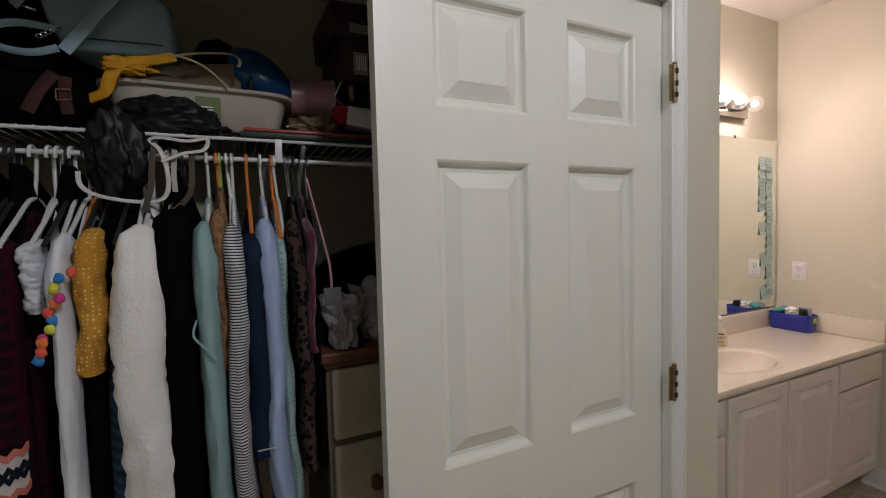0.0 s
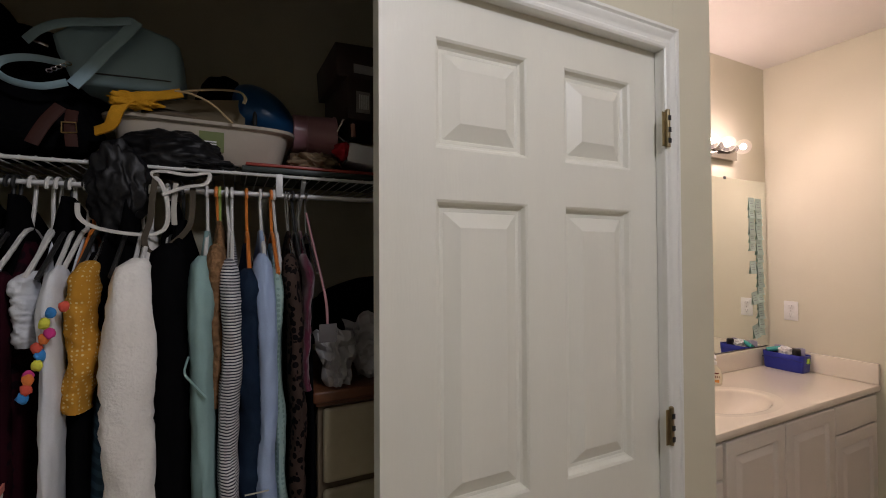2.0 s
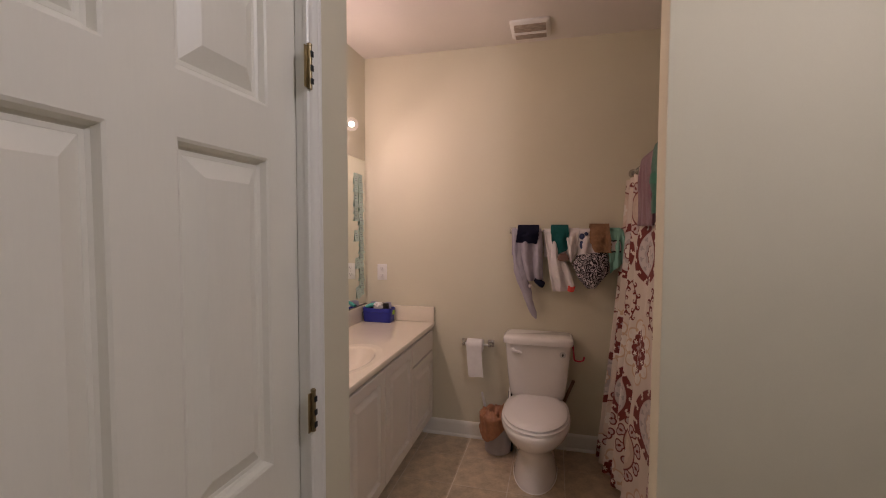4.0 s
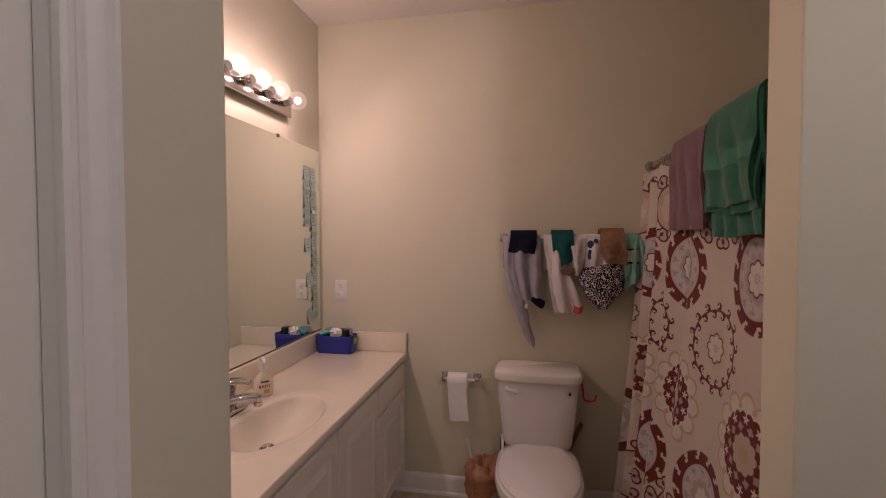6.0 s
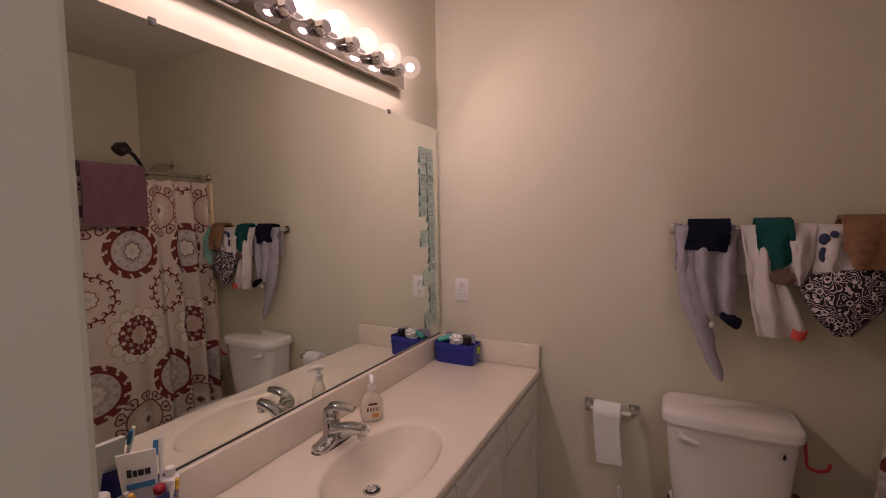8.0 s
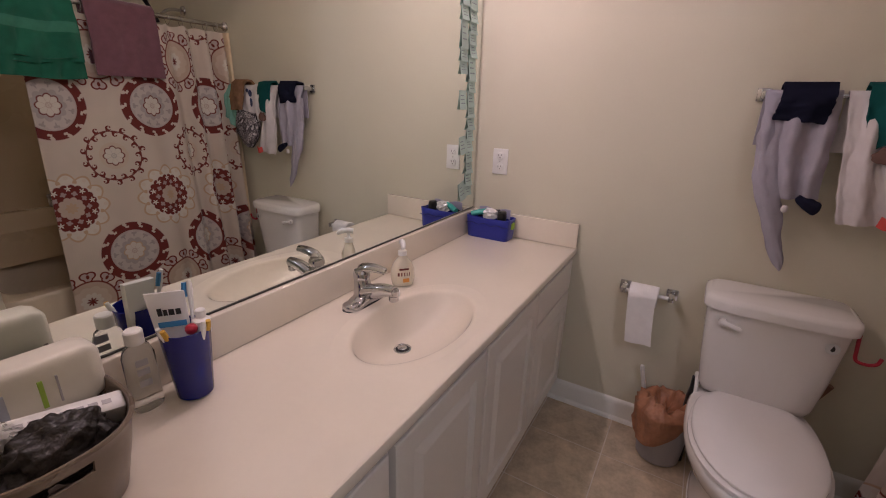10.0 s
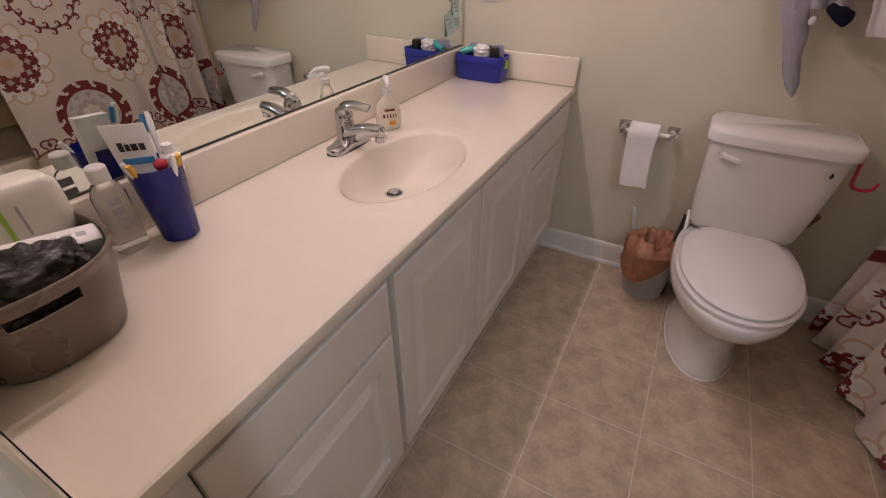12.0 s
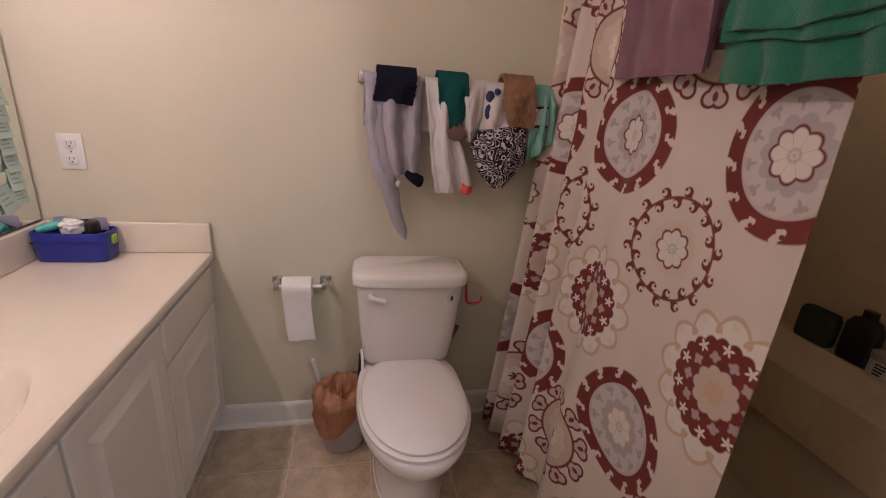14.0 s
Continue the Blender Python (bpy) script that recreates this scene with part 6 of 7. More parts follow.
def garment(kind, x, half, top, bottom, material, label, front=1.085, sleeve=None, sl_mat=None, lean=0.0, seed=1.0, grow=0.5, hang=None, body_mat=None, puff=False):
    """A garment seen edge on: a folded body along y, and the sleeve at its near end."""
    t = thing(kind, (x, SHY, bottom), label, "clothing", "clothes on the rail")
    rows = []
    n, m = 26, 26
    zt = top + 0.055
    for j in range(n + 1):
        f = j / n
        z = zt - (zt - bottom) * f ** 1.15
        d = zt - z
        sh = min(1.0, (d / 0.115)) ** 0.75
        yf = SHY - 0.03 - (SHY - 0.03 - front - (0.035 if sleeve is None else 0.085)) * sh
        yb = SHY + 0.03 + 0.17 * sh
        hw = half * (0.28 + 0.72 * min(1, d / 0.10)) * (1 + grow * f * 0.6)
        r = []
        for k in range(m):
            a = 2 * math.pi * k / m
            c, s = math.cos(a), math.sin(a)
            px_ = math.copysign(abs(c) ** 0.85, c) * hw
            py_ = (yf + yb) / 2 + math.copysign(abs(s) ** 0.7, s) * (yb - yf) / 2
            fold = 0.45 * hw * (wob(py_ * 16 + seed, z * 3.2, seed) + 0.6 * math.sin(py_ * 60 + seed * 3 + z * 6) * f)
            r.append(Vector((x + lean * f + px_ + fold, py_ + 0.008 * wob(z * 7, seed, k * 0.3), z)))
        rows.append(r)
    part("body", loft(rows), body_mat or material, t, angle=80)
    if sleeve is not None:
        zb, wd = sleeve
        rows = []
        n2 = 54
        for j in range(n2 + 1):
            f = j / n2
            z = top - (top - zb) * f
            cy = front + 0.035 + 0.02 * f + 0.008 * wob(f * 4, seed)
            cx = x + lean * f * 0.8 - 0.004 + 0.012 * wob(f * 3.5 + seed, 2.0)
            cap = min(1.0, f * (top - zb) / 0.045)
            w_ = wd * (0.30 + 0.70 * math.sqrt(1 - (1 - cap) ** 2)) * (1 + 0.20 * wob(f * 6, seed + 4)) * (1 + (0.10 * abs(math.sin(math.pi * (top - z) / 0.036)) if puff else 0))
            dd = 0.045 * (0.30 + 0.70 * math.sqrt(1 - (1 - cap) ** 2)) * (1 - 0.15 * f)
            r = []
            for k in range(28):
                a = 2 * math.pi * k / 28
                rr = 1 + 0.14 * wob(math.cos(a) * 2 + seed, math.sin(a) * 2, f * 9) + 0.12 * wob(math.cos(a) * 3.2 + seed * 2, math.sin(a) * 3.2 + f * 9, f * 26 + seed) + 0.03 * math.sin(f * 40 + seed * 2 + 2.5 * math.cos(a + seed) + 6 * wob(f * 7, seed))
                r.append(Vector((cx + w_ * rr * math.cos(a), cy + dd * rr * math.sin(a) + 0.05 * max(0, 0.10 - f) * 6, z)))
            rows.append(r)
        part("sleeve", loft(rows), sl_mat or material, t, angle=80)
    if hang:
        hanger(x, hang, lean * 0.1, hang is HS, 0.82)
    return t


def stripes(name, light, dark, period, duty, axis=2):
    m = fabric(name, light)
    nt = m.node_tree
    N, L = nt.nodes.new, nt.links.new
    p = nt.nodes["Principled BSDF"]
    op = shader_math(nt)
    tc = N("ShaderNodeTexCoord")
    sep = N("ShaderNodeSeparateXYZ")
    L(tc.outputs["Object"], sep.inputs[0])
    nz = N("ShaderNodeTexNoise")
    nz.inputs["Scale"].default_value = 9
    L(tc.outputs["Object"], nz.inputs["Vector"])
    zz = op("ADD", sep.outputs[axis], op("MULTIPLY", nz.outputs[0], period * 1.2))
    s = op("LESS_THAN", op("FLOORED_MODULO", op("DIVIDE", zz, period), 1.0), duty)
    mx = N("ShaderNodeMixRGB")
    L(s, mx.inputs[0])
    mx.inputs[1].default_value, mx.inputs[2].default_value = (*light, 1), (*dark, 1)
    L(mx.outputs[0], p.inputs["Base Color"])
    return m


def dotted(name, base, dot, scale, size, voronoi=True, rnd=0.15):
    m = fabric(name, base)
    nt = m.node_tree
    N, L = nt.nodes.new, nt.links.new
    p = nt.nodes["Principled BSDF"]
    tc = N("ShaderNodeTexCoord")
    v = N("ShaderNodeTexVoronoi")
    v.inputs["Scale"].default_value, v.inputs["Randomness"].default_value = scale, rnd
    L(tc.outputs["Object"], v.inputs["Vector"])
    op = shader_math(nt)
    mx = N("ShaderNodeMixRGB")
    L(op("LESS_THAN", v.outputs["Distance"], size), mx.inputs[0])
    mx.inputs[1].default_value, mx.inputs[2].default_value = (*base, 1), (*dot, 1)
    L(mx.outputs[0], p.inputs["Base Color"])
    return m


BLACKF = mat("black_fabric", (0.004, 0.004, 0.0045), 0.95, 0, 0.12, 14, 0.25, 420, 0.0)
MAROON = fabric("maroon_knit", (0.085, 0.008, 0.012))
PLAID = dotted("maroon_plaid", (0.030, 0.005, 0.010), (0.012, 0.005, 0.008), 34, 0.42, rnd=0.0)
SHERPA = mat("grey_sherpa", (0.30, 0.28, 0.245), 0.95, 0, 0.30, 140, 0.7, 230, 0.1, depth=0.004)
OFFW = fabric("offwhite_sherpa", (0.70, 0.68, 0.64), 0.15, 40, 160, 0.8)
RUST = fabric("rust_fabric", (0.165, 0.045, 0.020))
WHITE1 = fabric("white_shirt_cotton", (0.66, 0.68, 0.72))
MUSTARD = dotted("mustard_dots", (0.52, 0.25, 0.030), (0.70, 0.55, 0.25), 135, 0.28)
QUILT = fabric("white_plush", (0.78, 0.75, 0.71), 0.10, 12, 160, 1.0)
MINT1 = fabric("pale_teal_jersey", (0.245, 0.375, 0.365))
TANS = mat("tan_sherpa", (0.25, 0.135, 0.065), 0.95, 0, 0.45, 90, 1.0, 110, 0.1, depth=0.008)
STRIPE = stripes("black_white_stripe", (0.58, 0.57, 0.58), (0.035, 0.035, 0.05), 0.0058, 0.45)
DENIM = fabric("dark_denim", (0.010, 0.019, 0.038), 0.35, 18, 500, 0.4)
JEANS = stripes("faded_denim", (0.035, 0.070, 0.105), (0.020, 0.042, 0.068), 0.022, 0.5)
SKY = fabric("pale_blue_shirt", (0.33, 0.42, 0.60))
KNIT = dotted("mint_knit", (0.30, 0.42, 0.39), (0.20, 0.30, 0.28), 95, 0.35, rnd=0.0)
LEO = dotted("leopard_print", (0.060, 0.038, 0.030), (0.008, 0.006, 0.007), 70, 0.46, rnd=1.0)
WINE = fabric("wine_satin", (0.115, 0.022, 0.045), 0.2, 20, 300, 0.2, 0.3, 0.5)

garment("dark_red_jumper", -0.352, 0.030, 1.500, 0.75, MAROON, "dark red knit jumper on a hanger", 1.06, (0.80, 0.030), seed=1.3, hang=HW)
sherpa = garment("hooded_fleece", -0.205, 0.024, 1.530, 0.80, OFFW, "grey and white hooded fleece on a hanger", 1.03, (1.305, 0.036), SHERPA, seed=2.1, lean=-0.018, hang=HW)
hood = arc([(-0.196, 1.062, 1.478), (-0.200, 1.056, 1.520), (-0.188, 1.052, 1.545), (-0.170, 1.050, 1.550), (-0.156, 1.052, 1.532), (-0.153, 1.056, 1.500), (-0.160, 1.062, 1.476)], 5)
part("hood", tube(hood, [0.020 + 0.004 * math.sin(i * 1.1) for i in range(len(hood))], 14), SHERPA, sherpa, "fluffy grey hood", angle=80)
part("hood_lining", tube([p + Vector((0.010, -0.006, 0.004)) for p in hood[14:27]], 0.015, 12), OFFW, sherpa, "off-white hood lining", angle=80)
rows = []
for j in range(21):
    f = j / 20
    hw = 0.038 + 0.010 * f
    rows.append([Vector((-0.216 - 0.006 * f + hw * math.cos(a) * (1 + 0.10 * wob(math.cos(a) * 2, f * 4, 3)), 1.068 + 0.048 * math.sin(a) * (1 + 0.10 * wob(math.sin(a) * 2, f * 4, 5)), 1.330 - 0.24 * f + 0.022 * math.cos(a) * (1 - f))) for a in [2 * math.pi * k / 28 for k in range(28)]])
part("white_cuff", loft(rows), OFFW, sherpa, "off-white fleece hem", angle=80)
garment("rust_top", -0.208, 0.018, 1.440, 0.85, RUST, "rust brown top on a hanger", 1.10, (1.05, 0.018), seed=3.4, hang=HO)
garment("black_blouse", -0.172, 0.018, 1.450, 0.80, BLACKF, "black top on a hanger", 1.11, (1.00, 0.016), seed=4.7, hang=HW)
garment("patterned_top", -0.146, 0.012, 1.430, 0.85, FLORAL, "black and white patterned top on a hanger", 1.12, (1.10, 0.013), BLACKF, seed=5.2, hang=HK)
garment("plaid_shirt", -0.112, 0.022, 1.470, 0.62, PLAID, "dark maroon plaid shirt on a hanger", 1.09, (0.72, 0.022), seed=6.0, lean=-0.01, hang=HW)
isle = bpy.data.objects["plaid_shirt"]
PINKW, ISLEW, ISLEB = fabric("salmon_wool", (0.52, 0.17, 0.13)), fabric("cream_wool", (0.55, 0.52, 0.48)), fabric("ink_wool", (0.010, 0.014, 0.022))


def knit_band(z0, z1, m_, lab, zig=0.0, d=0.0):
    def fn(u, v):
        a = math.pi * (1.08 + 0.84 * u)
        zz = z0 + (z1 - z0) * v + zig * (abs(((u * 5) % 1) - 0.5) - 0.25)
        return (-0.122 + (0.030 + d) * math.cos(a), 1.128 + (0.052 + d) * math.sin(a) - 0.010, zz)
    part("knit_band", sheet(fn, 40, 2, 0.003), m_, isle, lab)


knit_band(1.052, 1.118, ISLEW, "cream knitted band")
knit_band(1.112, 1.124, PINKW, "salmon zigzag band", 0.016, 0.002)
knit_band(1.046, 1.058, PINKW, "salmon zigzag band", 0.016, 0.002)
knit_band(1.078, 1.090, ISLEB, "dark knitted scroll band", 0.030, 0.002)
knit_band(1.084, 1.096, ISLEB, "dark knitted scroll band", -0.030, 0.004)
garment("white_shirt_hung", -0.072, 0.008, 1.470, 1.28, WHITE1, "white cotton shirt on a hanger", 1.10, (1.34, 0.018), seed=7.7, hang=HW)
ta = garment("tasselled_top", -0.025, 0.008, 1.480, 0.70, WHITE1, "white top trimmed with bright pompoms on a hanger", 1.075, (0.66, 0.015), seed=8.2, lean=-0.015, hang=HW)
POM = [mat("pompom_" + n, c, 0.9, 0, 0.2, 60, 0.8, 200) for n, c in (("coral", (0.70, 0.10, 0.06)), ("blue", (0.03, 0.22, 0.55)), ("yellow", (0.62, 0.62, 0.06)), ("pink", (0.60, 0.04, 0.24)), ("orange", (0.75, 0.20, 0.04)))]
prand = random.Random(9)
for k in range(12):
    f = k / 11
    part("pompom", blob(-0.003 - 0.048 * f ** 0.6 + prand.uniform(-0.006, 0.006), 1.056 - 0.006 * math.sin(9 * f), 1.415 - 0.143 * f + prand.uniform(-0.004, 0.004), 0.0075, 0.0045, 0.0095, 0.35, k, 2), POM[k % 5], ta, "bright fuzzy tassel", angle=80)
garment("black_dress", -0.006, 0.026, 1.450, 0.60, BLACKF, "black dress on a hanger", 1.085, None, seed=9.1, hang=HK)
garment("mustard_cardigan", 0.014, 0.022, 1.488, 0.95, BLACKF, "mustard dotted top with short sleeves on a hanger", 1.075, (1.225, 0.021), MUSTARD, seed=10.3, lean=-0.012, hang=HS)
garment("blue_jeans", 0.036, 0.027, 1.280, 0.45, JEANS, "faded blue jeans folded on a hanger", 1.065, None, seed=11.8, lean=0.006, grow=0.8)
garment("white_plush_robe", 0.084, 0.028, 1.492, 0.50, QUILT, "white plush quilted robe on a hanger", 1.055, (0.58, 0.039), seed=12.4, lean=0.012, hang=HW, puff=True)
garment("black_coat", 0.143, 0.030, 1.520, 0.45, BLACKF, "black coat on a hanger", 1.06, (0.55, 0.028), seed=13.5, hang=HK)
mg = garment("pale_teal_cardigan", 0.190, 0.020, 1.496, 0.60, MINT1, "pale teal cardigan with a drawstring on a hanger", 1.065, (0.65, 0.022), seed=14.6, lean=0.020, hang=HW)
part("drawstring", tube(arc([(0.170, 1.075, 1.31), (0.165, 1.060, 1.285), (0.178, 1.056, 1.265), (0.200, 1.058, 1.235)], 5), 0.0022, 6), MINT1, mg)
garment("tan_fleece", 0.216, 0.017, 1.520, 1.15, TANS, "tan curly fleece vest on a hanger", 1.085, (1.20, 0.016), seed=15.2, hang=HG)
garment("striped_shirt", 0.241, 0.017, 1.490, 0.66, STRIPE, "black and white striped shirt on a hanger", 1.06, (0.60, 0.0185), seed=16.9, lean=0.004, hang=HW)
dj = garment("denim_jacket", 0.272, 0.022, 1.470, 0.98, DENIM, "dark blue denim jacket on a hanger", 1.07, (1.010, 0.027), seed=17.3, lean=0.016, hang=HO)
part("stitching", box(0.264, 0.306, 1.060, 1.0615, 1.040, 1.0425), mat("thread", (0.45, 0.42, 0.34), 0.8), dj, "pale stitched seam")
garment("pale_blue_shirt", 0.302, 0.017, 1.500, 0.55, SKY, "pale blue cotton shirt on a hanger", 1.07, (0.55, 0.020), seed=18.8, lean=0.030, hang=HW)
garment("mint_knit_top", 0.326, 0.014, 1.470, 0.70, KNIT, "mint openwork knit top on a hanger", 1.09, (0.85, 0.014), seed=19.4, lean=0.020, hang=HO)
garment("leopard_scarf", 0.366, 0.014, 1.500, 0.92, LEO, "leopard print scarf on a hanger", 1.10, (0.94, 0.016), seed=20.2, lean=0.012, hang=HS)
garment("wine_scarf", 0.392, 0.011, 1.500, 1.18, WINE, "wine red satin scarf on a hanger", 1.11, (1.20, 0.011), seed=21.7, hang=HS)
garment("black_cardigan", 0.408, 0.010, 1.470, 0.90, BLACKF, "thin black cardigan on a hanger", 1.15, None, seed=22.6, hang=HS)
# added black coat shapes stand in for the shade under the loaded shelf
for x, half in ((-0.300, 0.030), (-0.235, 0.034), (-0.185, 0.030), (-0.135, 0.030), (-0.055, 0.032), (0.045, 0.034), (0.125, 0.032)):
    garment("rail_shade_coat", x, half, 1.560, 0.60, BLACKF, "black coat shape added as shade behind the lighter clothes", 1.20, None, seed=30 + 40 * x, grow=0.2, hang=HK)
for x, m_ in ((0.205, HO), (0.226, HW), (0.300, HS), (0.328, HW), (0.355, HS), (0.372, HK), (-0.090, HW), (-0.055, HW), (-0.025, HO), (0.060, HW), (0.110, HW), (-0.190, HW)):
    hanger(x + 0.004, m_, 0.006, m_ is HS, 0.62)
tg = thing("garment_tag", (0.43, 1.12, 1.30), "cardboard garment tag on a pink cord", "tag")
part("cord", tube(arc([(0.405, 1.255, 1.60), (0.418, 1.20, 1.50), (0.428, 1.13, 1.40), (0.430, 1.12, 1.345)], 6), 0.0028, 6), fabric("pink_cord", (0.48, 0.25, 0.26)), tg)
part("card", box(0.412, 0.450, 1.117, 1.119, 1.305, 1.345, 0.0006), mat("grey_card", (0.10, 0.09, 0.09), 0.6), tg)

# ---- closet: on the shelf ----
SZ = SHZ + 0.0058
BAGBLUE = mat("blue_leather", (0.27, 0.40, 0.455), 0.42, 0, 0.05, 12, 0.12, 260, 0.4)
BAGEDGE = mat("bag_piping", (0.03, 0.04, 0.05), 0.5)
hb = thing("blue_handbag", (0.01, 1.38, 1.86), "pale blue leather handbag lying on the shelf pile", "handbag")
face = [(-0.050, 1.866), (0.118, 1.874), (0.134, 1.890), (0.137, 1.925), (0.130, 1.985), (0.112, 2.002), (0.060, 2.016), (0.0, 2.010), (-0.070, 1.992), (-0.100, 1.965), (-0.092, 1.930), (-0.070, 1.880)]
fc = Vector((0.02, 0, 1.94))
rows = []
for f, s in ((0, 0.90), (0.03, 0.965), (0.08, 1.0), (0.5, 1.01), (0.92, 1.0), (1, 0.93)):
    rows.append([Vector((fc.x + (x - fc.x) * s, 1.318 + 0.15 * f, fc.z + (z - fc.z) * s)) for x, z in face])
part("bag_body", loft(rows), BAGBLUE, hb, angle=42)
part("base_seam", tube([(-0.062 + 0.0205 * k, 1.3155 + (0.006 if k in (0, 9) else 0), 1.889 + 0.0010 * k) for k in range(10)], 0.0016, 6), BAGEDGE, hb, "dark piping")


def strap(pts, w_, m_, parent, name="strap", label="", thick=0.003, face_to=(0.15, -1, 0.1)):
    """A flat strap along points, its broad side towards face_to."""
    pts = arc(pts, 6)
    n = Vector(face_to).normalized()
    rows, last = [], None
    for i, p in enumerate(pts):
        d = (pts[min(i + 1, len(pts) - 1)] - pts[max(i - 1, 0)]).normalized()
        s = d.cross(n)
        s = s.normalized() if s.length > 0.15 else last
        if last is not None and s.dot(last) < 0:
            s = -s
        last = s
        m = d.cross(s).normalized()
        rows.append([p + s * w_ * a + m * thick * b for a, b in ((-1, -0.3), (-0.85, -0.5), (0.85, -0.5), (1, -0.3), (1, 0.3), (0.85, 0.5), (-0.85, 0.5), (-1, 0.3))])
    return part(name, loft(rows), m_, parent, label, angle=50)


strap([(-0.140, 1.32, 1.940), (-0.112, 1.305, 1.962), (-0.070, 1.297, 1.982), (0.0, 1.294, 1.998), (0.042, 1.294, 2.010)], 0.0085, BAGBLUE, hb, "carry_strap")
strap([(0.052, 1.300, 2.014), (0.030, 1.292, 1.975), (-0.001, 1.288, 1.930), (-0.028, 1.288, 1.888), (-0.055, 1.288, 1.850)], 0.0115, BAGBLUE, hb, "diagonal_strap", "flat pale blue strap", 0.004)
strap([(-0.070, 1.30, 1.897), (-0.119, 1.285, 1.894), (-0.158, 1.28, 1.880), (-0.170, 1.278, 1.858), (-0.145, 1.272, 1.838), (-0.101, 1.270, 1.834), (-0.062, 1.280, 1.852)], 0.0070, BAGBLUE, hb, "handle", "", 0.003, (0.1, -0.75, -0.65))
part("clasp", tube([(-0.115, 1.283, 1.926), (-0.104, 1.281, 1.924), (-0.093, 1.283, 1.921)], [0.0022, 0.0036, 0.0030], 8), CHROME, hb, "chrome clasp")
for k in range(5):
    part("chain_link", tube([(-0.088 + 0.0075 * k + 0.005 * math.cos(b_), 1.272, 1.868 + 0.005 * k + 0.0035 * math.sin(b_)) for b_ in [2 * math.pi * q / 8 for q in range(9)]], 0.0011, 5), CHROME, hb, "chrome chain link")

BINM = mat("beige_bin", (0.47, 0.42, 0.35), 0.4, 0, 0.06, 8, 0.04)
bi = thing("storage_bin", (0.18, 1.44, SZ), "beige plastic storage bin on the wire shelf", "storage bin")
rows = []
for z, ax, ay in ((0.001, 0.165, 0.120), (0.006, 0.172, 0.126), (0.085, 0.192, 0.146), (0.088, 0.206, 0.158), (0.095, 0.208, 0.160), (0.096, 0.190, 0.143), (0.015, 0.166, 0.122)):
    rows.append(ring(0.185, 1.452, SZ + 0.020 + z, ax, ay, 48, 6))
part("bin_shell", loft(rows), BINM, bi)
part("label_sticker", sheet(lambda u, v: (0.172 + 0.052 * u, 1.3165 - 0.009 * v, SZ + 0.048 + 0.046 * v), 4, 3, 0.001), mat("olive_label", (0.16, 0.20, 0.07), 0.5), bi, "olive green label")
for k in range(6):
    part("label_bar", box(0.200 + 0.003 * k, 0.2015 + 0.003 * k, 1.3110, 1.3130, SZ + 0.050, SZ + 0.058), BLACK, bi, smooth=False)
for k in range(2):
    part("label_bar", box(0.176, 0.208, 1.3085, 1.3105, SZ + 0.063 + 0.006 * k, SZ + 0.066 + 0.006 * k), PLASTIC_W, bi, smooth=False)
solid("tan_board", loft([[Vector((x, 1.375 + 0.02 * f, z)) for x, z in ((0.030, 1.800), (0.268, 1.800), (0.275, 1.898), (0.060, 1.868))] for f in (0, 1)]), fabric("tan_card", (0.25, 0.20, 0.13), 0.1, 10), "tan cardboard box standing in the bin", "box")
YCL = fabric("yellow_cloth", (0.56, 0.27, 0.018), 0.25, 30, 300, 0.6)
yc = thing("yellow_strap", (0.10, 1.29, 1.80), "mustard yellow cloth strap over the bin", "strap")
strap([(-0.020, 1.300, 1.762), (0.008, 1.288, 1.776), (0.024, 1.280, 1.812), (0.050, 1.276, 1.838), (0.096, 1.282, 1.850), (0.138, 1.290, 1.866)], 0.0125, YCL, yc, "wide_end", "", 0.006, (0.1, -0.9, 0.5))
part("knot", blob(0.052, 1.283, 1.832, 0.040, 0.014, 0.018, 0.5, 4.4, 4, 2.4), YCL, yc, "crumpled yellow knot", angle=80)
strap([(0.110, 1.290, 1.858), (0.160, 1.292, 1.876), (0.215, 1.296, 1.888), (0.256, 1.302, 1.892), (0.270, 1.306, 1.880), (0.266, 1.306, 1.866)], 0.0042, fabric("tan_leather", (0.42, 0.31, 0.17)), yc, "lace", "thin tan lace", 0.003, (0, -0.6, 0.8))
solid("leather_lace", tube(arc([(0.125, 1.287, 1.868), (0.158, 1.285, 1.865), (0.200, 1.283, 1.847), (0.243, 1.284, 1.808)], 6), 0.0024, 7), fabric("tan_lace", (0.45, 0.33, 0.18)), "thin tan leather cord over the bin", "cord")
solid("brown_sleeve", sheet(lambda u, v: (0.060 + 0.20 * u, 1.300 + 0.05 * v, 1.812 + 0.030 * (1 - u) * v + 0.006 * math.sin(5 * u)), 14, 5, 0.006), fabric("brown_felt", (0.15, 0.115, 0.08)), "flat brown cardboard sleeve in the bin", "card", angle=60)

HELM = mat("blue_helmet", (0.012, 0.075, 0.20), 0.3, 0, 0.06, 10, 0.02)
he = thing("bike_helmet", (0.31, 1.45, 1.80), "blue helmet with a black lining in the bin", "helmet")
b = bmesh.new()
bmesh.ops.create_uvsphere(b, u_segments=36, v_segments=20, radius=1)
for v in b.verts:
    v.co = Vector((0.315 + v.co.x * 0.088 - 0.030 * v.co.z, 1.440 + v.co.y * 0.085, 1.865 + v.co.z * (0.095 if v.co.z > 0 else 0.055)))
part("shell", b, HELM, he, angle=80)
part("vent_slot", blob(0.294, 1.360, 1.846, 0.006, 0.007, 0.024, 0.05, 0, 2), BLACK, he, "dark vent slot")
